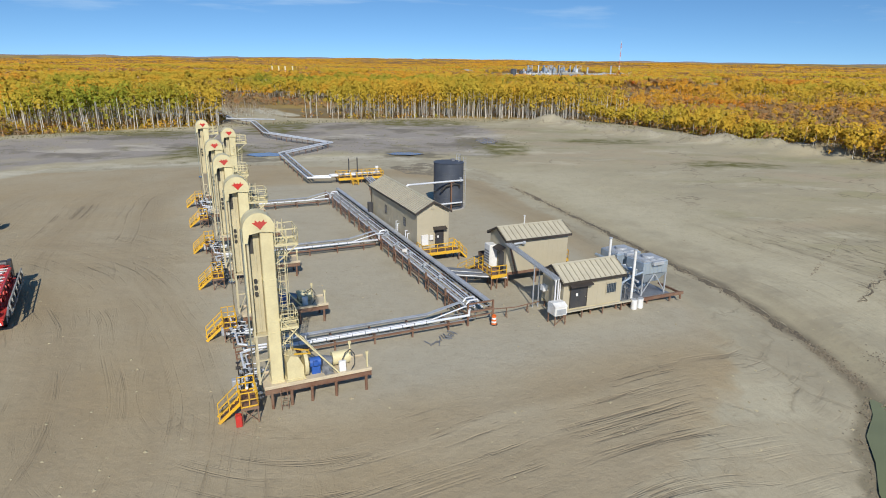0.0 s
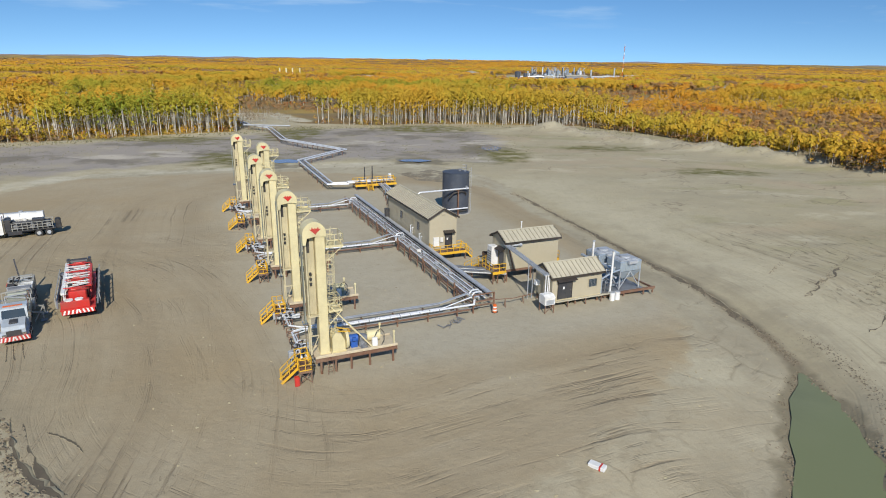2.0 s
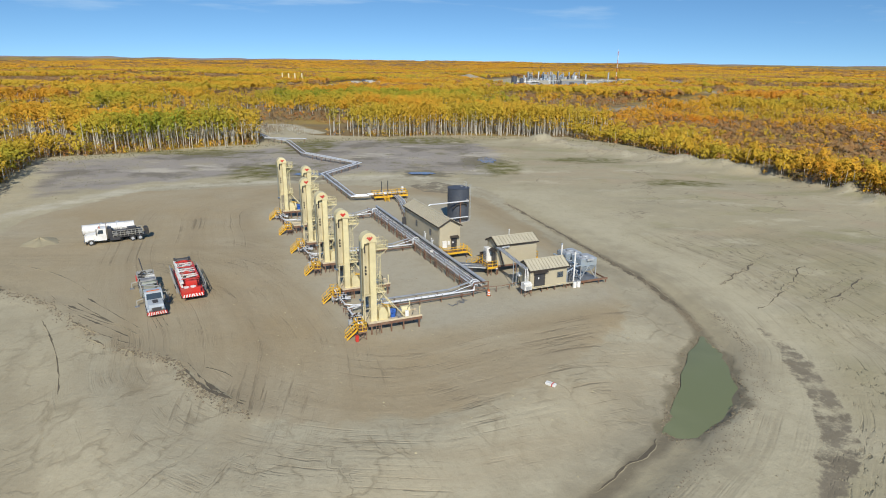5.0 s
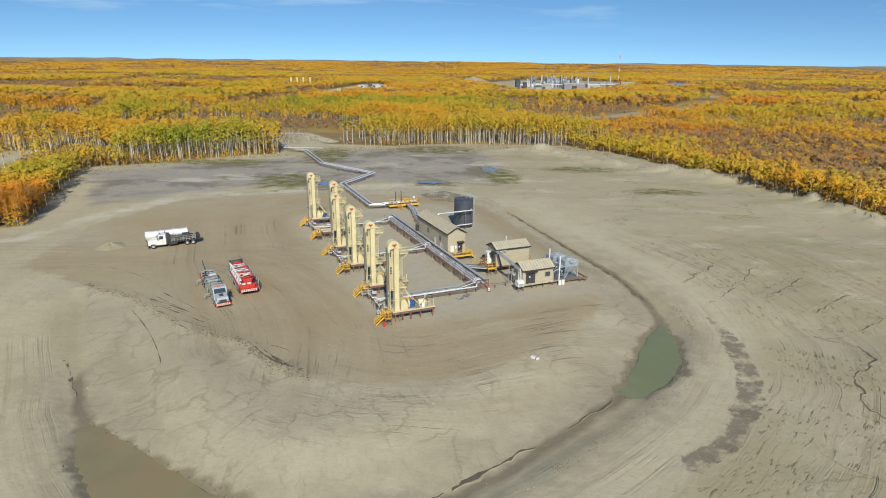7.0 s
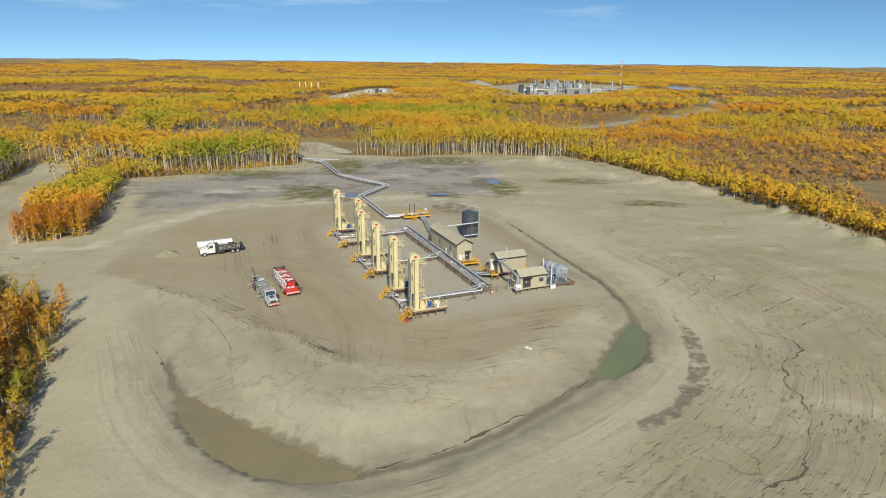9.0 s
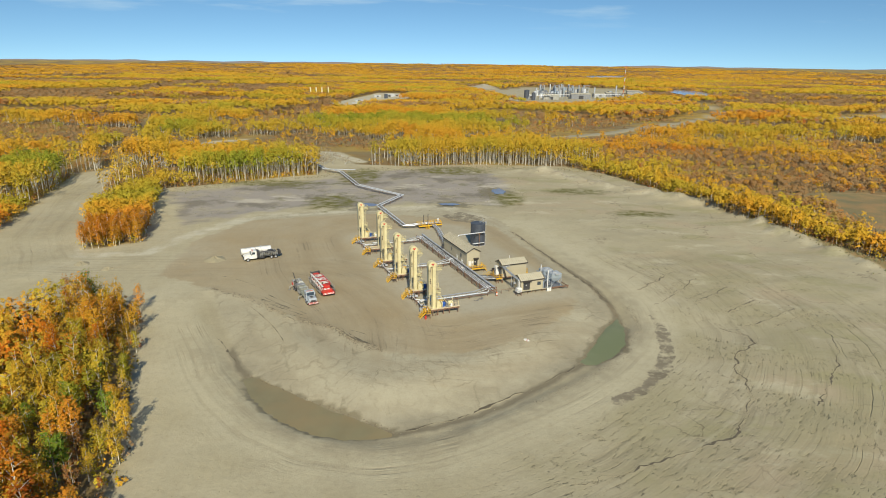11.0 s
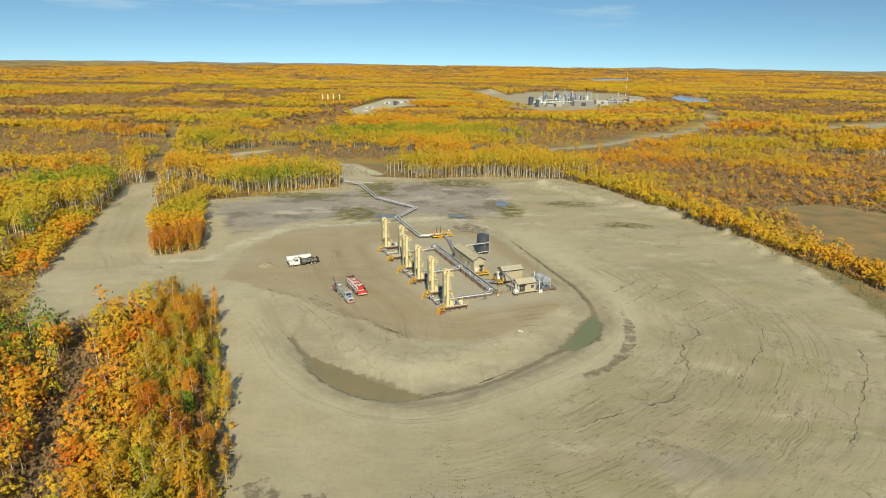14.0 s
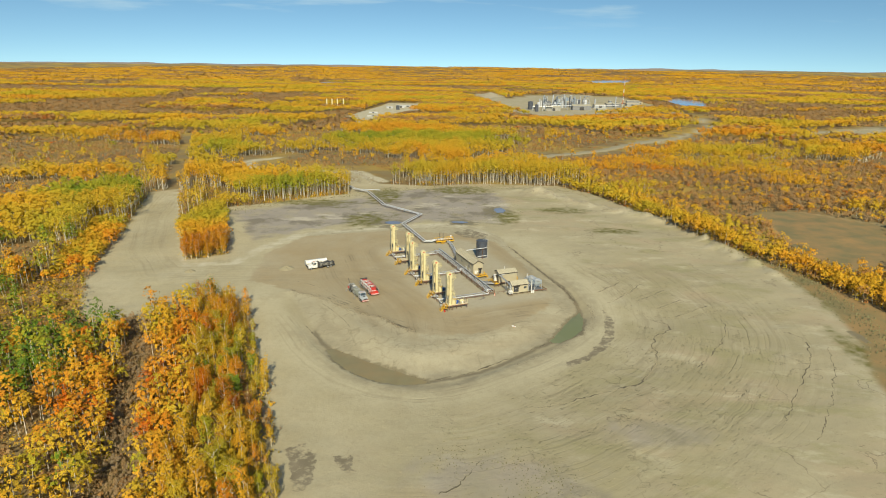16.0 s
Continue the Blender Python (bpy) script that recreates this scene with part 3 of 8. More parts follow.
BROWN_FIELDS = [[(146, 112), (156, 150), (160, 186), (192, 190), (224, 160), (196, 112), (162, 72), (152, 92)]]
FAR_PADS = [[(-193, 763), (-183, 874), (-165, 1110), (-95, 1095), (-92, 929), (-120, 827), (-133, 668), (-146, 650), (-175, 747)], [(-22, 1470), (60, 1560), (94, 1319), (150, 1450), (280, 1560), (390, 1450), (390, 1144), (277, 933), (171, 835), (114, 815), (69, 946), (46, 1107)], [(168, 492), (185, 522), (222, 550), (238, 542), (200, 505)], [(470, 640), (560, 700), (600, 680), (500, 600)], [(-278, 935), (-225, 940), (-218, 1005), (-270, 1000)]]
FAR_ROADS = [[(20, 362), (36, 370), (63, 393), (93, 414), (124, 436), (163, 483), (199, 526), (241, 557), (330, 700), (390, 900), (330, 980)], [(-110, 262), (-150, 290), (-176, 306), (-190, 340), (-172, 362)], [(-66, 262), (-90, 300), (-150, 297)], [(330, 700), (420, 625), (481, 664), (567, 712), (700, 760)]]
LAKES = [[(433, 1115), (480, 1100), (530, 1266), (519, 1395), (452, 1291)], [(520, 2650), (560, 2480), (690, 2520), (830, 3000), (760, 3080), (600, 2900)], [(-565, 2022), (-460, 1952), (-430, 2150), (-540, 2200)]]


def build_ground():
    xs, ys = spaced(-4600, 4600, -125, 150, 1.25), spaced(-420, 4900, -68, 268, 1.25)
    X, Y = np.meshgrid(xs, ys)
    x, y = X.ravel(), Y.ravel()
    z = height(x, y)
    nx, ny = len(xs), len(ys)
    i = np.arange(nx * ny).reshape(ny, nx)
    quads = np.stack([i[:-1, :-1], i[:-1, 1:], i[1:, 1:], i[1:, :-1]], -1).reshape(-1, 4)
    me = bpy.data.meshes.new("ground")
    me.vertices.add(nx * ny)
    me.vertices.foreach_set("co", np.stack([x, y, z], -1).ravel())
    me.loops.add(quads.size)
    me.loops.foreach_set("vertex_index", quads.ravel())
    me.polygons.add(len(quads))
    me.polygons.foreach_set("loop_start", np.arange(0, quads.size, 4))
    me.update(calc_edges=True)
    me.shade_smooth()
    d, along = dist_line(x, y, DITCH, list(range(0, 10 * len(DITCH), 10)))
    pad = inside(x, y, PAD)
    clear = inside(x, y, CLEAR)
    e, _ = dist_line(x, y, CLEAR, None, True)
    woods = np.where(clear, 0, step(0, 3, e))
    for ring in FAR_PADS:
        woods *= 1 - (inside(x, y, ring) * 1.0)
    for line in FAR_ROADS:
        woods *= step(3.4, 5.2, dist_line(x, y, line)[0])
    for ring in BROWN_FIELDS:
        woods *= 1 - inside(x, y, ring)
    ld = dist_line(x, y, [(-196, 218), (-176, 150), (-150, 92), (-128, 62), (-100, 63), (-70, 66), (-30, 70)])[0]
    sd = np.where(pad, -d, d)
    ca, sa = math.cos(radians(HEADING)), math.sin(radians(HEADING))
    v_, u_ = (x - ORIGIN[0]) * ca + (y - ORIGIN[1]) * sa, (y - ORIGIN[1]) * ca - (x - ORIGIN[0]) * sa
    qv, qu = np.abs(v_ - 19.5) - 15.5, np.abs(u_ - 39.0) - 33.0
    rect = np.hypot(np.maximum(qv, 0), np.maximum(qu, 0)) + np.minimum(np.maximum(qv, qu), 0) - 8.0
    core = 1 - step(-4, 2, rect)
    drive1 = np.where(pad, step(0, 4, rect) * (1 - step(24, 36, rect)) * step(2, 8, d), 0) * (1 - step(72, 84, u_) * 0.7)
    # wheels turn in beside the row of wells and sweep round past the trucks
    turn_in = np.hypot(x + 78, y - 8) - 50
    yard = np.where(pad, step(2, 8, d), 0) * (1 - step(-14, 8, v_)) * step(-34, -18, v_) * (1 - step(40, 62, u_)) * step(-26, -8, u_)
    drive1 = drive1 * (1 - 0.6 * yard)
    drive2 = np.where(pad, 0, step(1.0, 3.0, d) * (1 - step(9, 17, d)) + 0.45 * (x > 15) * step(14, 24, d) * (1 - step(60, 80, d))) * step(0.5, 1.5, dist_line(x, y, DITCH, DEPTH)[1])
    drive3 = 1 - step(7, 14, ld)
    field = np.where(pad, 0, step(16, 30, d)) * step(-45, 5, x)
    td = dist_line(x, y, PAD_TOP, None, True)[0]
    top = np.clip(np.where(inside(x, y, PAD_TOP), td, -td) + 1.2 * rolling(x, y, 9, 4), -4, 4)
    slope = np.where(pad, 1 - step(-1.0, 2.0, top), 0) * step(0.6, 2.0, d)
    ring_zone = np.where(pad, 0, step(2, 5, d) * (1 - step(11, 16, d)))
    arcs = np.where(pad | ~clear, 0, step(11, 18, d) * (1 - step(52, 85, d))) * np.maximum(step(-14, 12, x), 0.7 * step(-30, -6, x) * (y < 0)) * (1 - step(70, 100, y))
    mud = np.full(x.shape, 9.0)
    for shape_ in MUDS:
        md = dist_line(x, y, shape_, None, True)[0]
        mud = np.minimum(mud, np.where(inside(x, y, shape_), -md, md))
    mud = np.clip(mud, -3, 3)
    bog = [(-108, 104), (-143, 166), (-122, 181), (-80, 207), (-62, 232), (-35, 243), (-5, 256), (15, 228), (24, 197), (14, 145), (-5, 150), (-29, 146), (-47, 140), (-69, 141), (-85, 126), (-98, 116)]
    marsh = inside(x, y, bog) * step(0, 9, dist_line(x, y, bog, None, True)[0] + 5 * rolling(x, y, 18, 5))
    for cx, cy, rx, ry in ((2, -56, 24, 9), (40, -38, 16, 6), (-20, -70, 20, 8)):
        marsh = np.maximum(marsh, 0.6 * (1 - step(0.5, 1.1, np.hypot((x - cx) / rx, (y - cy) / ry) + 0.3 * rolling(x, y, 9, 3))))
    grass = np.zeros(x.shape)
    for cx, cy, rx, ry in ((-60, 152, 13, 18), (50, 183, 16, 9), (-58, 215, 12, 26), (16, 165, 8, 18), (-100, 192, 30, 9), (-10, 235, 24, 14), (130, 42, 8, 50), (114, -8, 6, 36), (70, 140, 14, 7)):
        grass = np.maximum(grass, 1 - step(0.55, 1.15, np.hypot((x - cx) / rx, (y - cy) / ry) + 0.25 * rolling(x, y, 8, 6)))
    strip = inside(x, y, BARE_EDGE + [(160, -140), (152, 0), (143, 43), (135, 75), (125, 97)])
    rough_grass = strip * step(0.5, 3.5, dist_line(x, y, BARE_EDGE)[0])
    for ring in BROWN_FIELDS:
        rough_grass = np.maximum(rough_grass, inside(x, y, ring) * 1.0)
    rim = np.zeros(x.shape)
    for line, wide in ((BANK[:6] + BARE_EDGE, 6.0), ([(-190, 214), (-168, 168), (-146, 121), (-123, 72), (-104, 76), (-100, 98)], 3.5), ([(-98, 100), (-86, 124), (-50, 137), (-12, 146), (4, 128)], 5.0)):
        rim = np.maximum(rim, 1 - step(wide * 0.4, wide, dist_line(x, y, line)[0]))
    for line in FAR_ROADS:
        rim = np.maximum(rim, 1 - step(4.5, 6.5, dist_line(x, y, line)[0]))
    for pad_ in FAR_PADS[:2] + FAR_PADS[4:]:
        rim = np.maximum(rim, 0.9 * inside(x, y, pad_))
    wet = np.zeros(x.shape)
    dep = dist_line(x, y, DITCH, DEPTH)[1]
    ditch = step(0.2, 1.0, dep) * (1 - step(6, 9, d))
    ditch = ditch * (1 - 0.8 * ((x < -55) & (y > 14)))
    for ring, wide in ((POND_LEFT, 1.5), (POND_RIGHT, 2.4)):
        wet = np.maximum(wet, 1 - step(0.3, wide, np.where(inside(x, y, ring), 0, dist_line(x, y, ring, None, True)[0] + 0.8 * rolling(x, y, 5, 2))))
    for cx, cy, rx, ry, a in ((10, 181, 7, 11, 0), (-8, 150, 9, 6, 0), (-45, 139, 7, 4, 0), (120, 20, 2, 5, 0)):
        ca, sa = math.cos(radians(a)), math.sin(radians(a))
        q = np.hypot(((x - cx) * ca + (y - cy) * sa) / rx, ((y - cy) * ca - (x - cx) * sa) / ry) + 0.3 * rolling(x, y, 6, 2)
        wet = np.maximum(wet, 0.85 * (1 - step(0.8, 1.1, q)))
    for name, v in (("woods", woods), ("track1", rect), ("track2", sd), ("track3", ld), ("drive1", drive1), ("drive2", drive2), ("drive3", drive3), ("core", core), ("ditch", ditch), ("field", field), ("marsh", marsh), ("grass", grass * (1 - woods)), ("wet", wet), ("rim", rim), ("verge", rough_grass), ("top", top), ("slope", slope), ("ring", ring_zone), ("arcs", arcs), ("mud", mud), ("along", along), ("turn", turn_in), ("yard", yard)):
        me.attributes.new(name, "FLOAT", "POINT").data.foreach_set("value", np.asarray(v, np.float32))
    me.materials.append(ground_material())
    ob = tagged(new("ground", me), "bare grey-tan clay ground with tyre tracks, ditches and forest floor", "ground", kind="structure")
    return ob


build_ground()


def water_material(name, colour, rough, brown_=1.0):
    mat = bpy.data.materials.new(name)
    mat.use_nodes = True
    n, l = mat.node_tree.nodes, mat.node_tree.links
    b = n["Principled BSDF"]
    pos = n.new("ShaderNodeNewGeometry").outputs["Position"]
    silt = lerp_mix(n, l, noise_fac(n, l, 0.15, 0.35, 0.7, 3, pos), colour, tuple(c * 1.25 for c in colour))
    l.new(lerp_mix(n, l, noise_fac(n, l, 0.07, 0.42, 0.6, 3, pos), silt, (brown_ * 1.25 * colour[0], 1.08 * colour[1], colour[2])), b.inputs["Base Color"])
    b.inputs["Roughness"].default_value = rough
    b.inputs["Specular IOR Level"].default_value = 0.25
    bump = n.new("ShaderNodeBump")
    bump.inputs["Strength"].default_value, bump.inputs["Distance"].default_value = 0.08, 0.03
    l.new(noise_fac(n, l, 3.0, 0.3, 0.7, 3, pos), bump.inputs["Height"])
    l.new(bump.outputs["Normal"], b.inputs["Normal"])
    return mat


POND = water_material("silty_green_water", (0.165, 0.178, 0.096), 0.3, 0.85)
MUDWATER = water_material("muddy_water", (0.215, 0.185, 0.105), 0.3)
LAKE = water_material("lake_water", (0.17, 0.20, 0.27), 0.12)
LAKE.node_tree.nodes["Principled BSDF"].inputs["Specular IOR Level"].default_value = 0.5


def sheet(name, ring, z, mat, label, wobble=0.0, category="water"):
    pts = []
    for (ax, ay), (bx, by) in zip(ring, ring[1:] + ring[:1]):
        k = max(1, int(math.hypot(bx - ax, by - ay) / 2.5)) if wobble else 1
        for i in range(k):
            px, py = ax + (bx - ax) * i / k, ay + (by - ay) * i / k
            pts.append((px + wobble * float(rolling(px, py, 9, 3)), py + wobble * float(rolling(py, px, 9, 4))))
    me = bpy.data.meshes.new(name)
    me.from_pydata([(px, py, z) for px, py in pts], [], [tuple(range(len(pts)))])
    me.materials.append(mat)
    return tagged(new(name, me), label, category, kind="structure")


sheet("water", [(-34 + 1.1 * (px + 34), -4 + 1.18 * (py + 4)) for px, py in POND_LEFT], WATER_Z - 0.02, MUDWATER, "shallow olive-brown water standing in the ditch", 0.5)
sheet("water", [(28.3 + 1.16 * (px - 28.3), 26 + 1.1 * (py - 26)) for px, py in POND_RIGHT], WATER_Z - 0.02, POND, "still green silty water in the ditch", 0.5)


def puddle(cx, cy, rx, ry, mat, label):
    ring = [(cx + rx * math.cos(a * 0.3142) * (1 + 0.2 * math.sin(3 * a + cx)), cy + ry * math.sin(a * 0.3142) * (1 + 0.2 * math.cos(2 * a + cy))) for a in range(20)]
    zs = height(np.array([p[0] for p in ring]), np.array([p[1] for p in ring]))
    return sheet("puddle", ring, float(np.max(zs)) + 0.03, mat, label)


for cx, cy, rx, ry in ((13, 180, 3.2, 6.5), (-10, 150, 4.5, 2.2), (-45, 147, 4.5, 3.2)):
    puddle(cx, cy, rx, ry, LAKE, "shallow blue puddle lying in the marshy ground")
for ring in LAKES:
    zs = height(np.array([p[0] for p in ring], float), np.array([p[1] for p in ring], float))
    sheet("lake", ring, float(np.max(zs)) + 2.0, LAKE, "distant blue lake among the autumn woods")



def gully(line, width, label, wobble=0.3):
    """An eroded rill or a deep rut: a dark broken floor between two low crumbling lips."""
    pts = []
    for (ax, ay), (bx, by) in zip(line, line[1:]):
        k = max(2, int(math.hypot(bx - ax, by - ay) / 0.7))
        pts += [(ax + (bx - ax) * i / k, ay + (by - ay) * i / k) for i in range(k)]
    pts.append(line[-1])
    pts = [(a + wobble * float(rolling(a, b, 7.0, 3)) + 0.4 * wobble * random.uniform(-1, 1), b + wobble * float(rolling(b, a, 7.0, 1)) + 0.4 * wobble * random.uniform(-1, 1)) for a, b in pts]
    s = Shape()
    rows = []
    for i, (a, b) in enumerate(pts):
        c, d = pts[max(i - 1, 0)], pts[min(i + 1, len(pts) - 1)]
        t = Vector((d[0] - c[0], d[1] - c[1])).normalized()
        w_ = width * random.uniform(0.35, 1.2) * max(0.12, 0.75 + 0.9 * float(rolling(a, b, 9, 5, 2))) * (0.25 if i in (0, len(pts) - 1) else 1.0)
        z = float(height(a, b))
        rows.append([(a - t.y * o * w_, b + t.x * o * w_, z + h) for o, h in ((-1.3, -0.05), (-0.75, 0.035), (-0.4, 0.02), (0.4, 0.02), (0.75, 0.035), (1.3, -0.05))])
    n = len(rows)
    me = bpy.data.meshes.new("erosion_gully")
    me.from_pydata([p for r in rows for p in r], [], [(i * 6 + j, i * 6 + j + 1, i * 6 + 7 + j, i * 6 + 6 + j) for i in range(n - 1) for j in range(5)])
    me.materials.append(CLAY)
    me.materials.append(GULLY_FLOOR)
    # the strip lies on the ground; its dark middle stands for depth
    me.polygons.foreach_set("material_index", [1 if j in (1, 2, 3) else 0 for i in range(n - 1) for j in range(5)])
    me.shade_smooth()
    return tagged(new("erosion_gully", me), label, "gully", kind="structure")


CLAY = surface("dry_clay", (0.34, 0.295, 0.195), (0.27, 0.23, 0.145), 0.9, grain=4, stain=0.6)
GULLY_FLOOR = surface("dark_floor", (0.10, 0.08, 0.055), (0.15, 0.125, 0.085), 0.85, grain=4, stain=0.8)


def far_road(line, wide, label):
    """A crowned dirt road through the woods, its shoulders running into the ground."""
    p = np.array(line, float)
    for _ in range(3):
        p = np.concatenate([p[:1], np.stack([0.75 * p[:-1] + 0.25 * p[1:], 0.25 * p[:-1] + 0.75 * p[1:]], 1).reshape(-1, 2), p[-1:]])
    run = np.gradient(p, axis=0)
    side = np.stack([run[:, 1], -run[:, 0]], -1) / np.linalg.norm(run, axis=1)[:, None]
    v = []
    for k, up in ((-0.62, -0.4), (-0.46, 0.3), (0.0, 0.45), (0.46, 0.3), (0.62, -0.4)):
        q = p + side * k * wide * (1 + 0.12 * rolling(p[:, 0], p[:, 1], 25, 3))[:, None]
        v.append(np.stack([q[:, 0], q[:, 1], height(q[:, 0], q[:, 1]) + up], -1))
    v = np.stack(v, 1)
    m = len(p)
    faces = [(5 * i + j, 5 * i + j + 1, 5 * i + j + 6, 5 * i + j + 5) for i in range(m - 1) for j in range(4)]
    return tagged(new("road", Shape().add(v.reshape(-1, 3).tolist(), faces).mesh("road", CLAY, True)), label, "road", kind="structure")


far_road(FAR_ROADS[0][:8], 11.0, "pale dirt road cut through the autumn woods")
far_road(FAR_ROADS[3], 9.0, "pale dirt road among the far woods")
# ---- the row of six pumping units ----
PITCH, ROW = 13.15, 6


def pumping_unit(u0, shift, label):
    t = thing("pumping_unit", site(0, u0), label, "pumping unit", "pumping units in a row")
    frame_ = Shape()
    for u in (0.75, 1.8, 2.9):
        frame_.box(0.15, 7.6, u - 0.09, u + 0.09, 1.5, 1.54).box(0.15, 7.6, u - 0.09, u + 0.09, 1.16, 1.2).box(0.15, 7.6, u - 0.02, u + 0.02, 1.2, 1.5)
    for v in np.arange(0.3, 7.6, 1.2):
        frame_.box(v - 0.07, v + 0.07, 0.8, 2.85, 1.22, 1.48)
    part("skid_frame", frame_, BROWN, t, "rust-brown steel skid frame")
    deck = Shape().box(0.12, 7.62, 0.62, 3.02, 1.545, 1.63, 0.02)
    deck.box(0.12, 7.62, 0.62, 0.78, 1.63, 1.78, 0.02).box(0.12, 7.62, 2.88, 3.02, 1.63, 1.78, 0.02)
    part("deck", deck, DECK, t)
    for v in (0.6, 1.9, 3.3, 5.0, 7.2):
        for u in (0.78, 2.86):
            part("leg", Shape().tube((v, u, -0.3), (v, u, 1.16), 0.105, 10), BROWN, t)
    part("access_ladder", ladder(Shape(), (1.35, 0.35, 0), (1.35, 0.55, 1.6)), BROWN, t)
    s = shift
    # the tower: weight-box column and belt column side by side
    col = Shape().box(s + 0.70, s + 1.52, 1.25, 2.35, 1.63, 12.5, 0.04)
    for z in (5.35, 6.15, 9.1):
        col.box(s + 0.68, s + 1.54, 1.23, 2.37, z, z + 0.06)
    col.box(s + 0.66, s + 1.56, 1.2, 2.4, 1.63, 1.75)
    col.box(s + 0.82, s + 1.40, 1.235, 1.25, 2.1, 3.2).box(s + 0.82, s + 1.40, 1.235, 1.25, 6.6, 8.6)
    part("tower", col, CREAM, t)
    mast = Shape().box(s - 0.16, s + 0.68, 1.75, 2.32, 5.3, 12.4, 0.04).box(s - 0.16, s - 0.04, 1.32, 1.75, 5.3, 12.2).box(s - 0.2, s + 0.7, 1.3, 2.34, 5.2, 5.3)
    mast.box(s - 0.12, s + 0.02, 1.4, 1.55, 1.63, 5.2).box(s - 0.12, s + 0.02, 2.15, 2.3, 1.63, 5.2).box(s + 0.30, s + 0.42, 1.68, 1.75, 5.4, 12.0)
    mast.bar((s - 0.05, 1.47, 1.8), (s - 0.05, 2.2, 3.4), 0.08).bar((s - 0.05, 2.2, 3.4), (s - 0.05, 1.47, 5.1), 0.08)
    mast.bar((s + 0.0, 1.47, 3.4), (s + 0.7, 1.47, 3.4), 0.1).bar((s, 1.47, 1.9), (s + 0.68, 1.47, 3.4), 0.08)
    # the recess's shade is put in as a darker cream
    part("belt_column", mast, CREAM_DARK, t)
    # rounded drum housing
    arc = [(s + 0.64 + 0.98 * math.cos(radians(a)), 12.62 + 1.05 * math.sin(radians(a))) for a in range(0, 181, 15)]
    dome = Shape().prism([(s + 1.62, 12.35)] + arc + [(s - 0.34, 11.75), (s - 0.1, 11.75), (s + 0.02, 12.3), (s + 0.7, 12.42)], 1.12, 2.48)
    house = part("drum_housing", dome, CREAM, t, smooth=True)
    em = [(s + 0.72 + 1.12 * dx, 12.98 + 1.3 * dz) for dx, dz in ((-0.42, 0.06), (-0.16, -0.14), (0.0, -0.3), (0.16, -0.14), (0.42, 0.06), (0.27, 0.06), (0.24, 0.2), (0.1, 0.07), (0.0, 0.14), (-0.1, 0.07), (-0.24, 0.2), (-0.27, 0.06))]
    part("emblem", Shape().prism(em, 1.085, 1.115), RED, house, "plain red emblem")
    # black panel on the face stands in for the slot's shaded inside
    part("belt_slot", Shape().box(s + 0.05, s + 0.27, 1.70, 1.75, 10.9, 12.3), BLACK, t, "black panel for the shaded belt slot")
    belt = Shape().box(s - 0.42, s - 0.36, 1.45, 2.15, 4.6, 12.5)
    part("load_belt", belt, SAGE, t, "dusty grey load belt")
    rod = Shape().box(s - 0.62, s - 0.16, 1.4, 2.2, 4.45, 4.65, 0.03).tube((s - 0.4, 1.8, 0.9), (s - 0.4, 1.8, 4.5), 0.045, 8)
    part("polished_rod", rod, CHROME, t, "bright steel polished rod and carrier bar")
    for z in (8.9, 8.45, 8.0):
        part("sensor_box", Shape().box(s + 0.14, s + 0.34, 1.56, 1.75, z, z + 0.26, 0.02), BLACK, t, "small black box")
    # ladder, cage and platforms up the drive side
    part("ladder", ladder(Shape(), (s + 2.0, 2.2, 1.7), (s + 2.0, 2.2, 12.9)), CREAM_DARK, t)
    cage = Shape()
    for z in np.arange(3.4, 12.7, 0.9):
        hoop = [(s + 2.0 + 0.38 * math.cos(radians(a)), 2.15 - 0.62 * math.sin(radians(a)), z) for a in range(0, 181, 30)]
        for a, b in zip(hoop, hoop[1:]):
            cage.bar(a, b, 0.04)
    for a in (20, 60, 120, 160):
        x, y = s + 2.0 + 0.38 * math.cos(radians(a)), 2.15 - 0.62 * math.sin(radians(a))
        cage.bar((x, y, 3.4), (x, y, 12.5), 0.03)
    part("ladder_cage", cage, CREAM, t)
    for z, v1 in ((11.4, 3.0), (5.6, 2.7)):
        pl = part("platform", Shape().box(s + 1.52, s + v1, 0.9, 2.7, z, z + 0.06), CREAM, t, "cream service platform")
        for a in (0.95, 2.65):
            part("bracket", Shape().bar((s + 1.54, a, z - 1.1), (s + v1 - 0.1, a, z), 0.06), CREAM, pl)
        corners = [(s + 1.55, 0.92, z + 0.06), (s + v1 - 0.03, 0.92, z + 0.06), (s + v1 - 0.03, 2.68, z + 0.06), (s + 1.55, 2.68, z + 0.06)]
        for side in zip(corners, corners[1:]):
            part("railing", railing(Shape(), list(side), r=0.024, gap=0.9), CREAM, pl)
    for u, v in ((0.9, 5.3), (2.75, 4.9)):
        part("brace", Shape().bar((s + 1.5, 1.3 if u < 1.5 else 2.3, 6.3), (min(v + s, 7.2), u, 1.7), 0.11), CREAM, t)
    # drive end
    gear = Shape().prism([(s + 1.75, 1.63), (s + 2.9, 1.63), (s + 2.9, 2.6), (s + 2.55, 3.35), (s + 2.05, 3.5), (s + 1.75, 3.0)], 1.15, 2.4)
    gear.box(s + 1.65, s + 3.0, 1.05, 2.5, 1.63, 1.72)
    part("gearbox", gear, CREAM, t)
    wheel = Shape().tube((s + 2.95, 1.7, 2.55), (s + 3.2, 1.7, 2.55), 0.86, 24).tube((s + 3.2, 1.7, 2.55), (s + 3.34, 1.7, 2.55), 0.28, 14)
    part("sheave", wheel, CREAM, t, smooth=True)
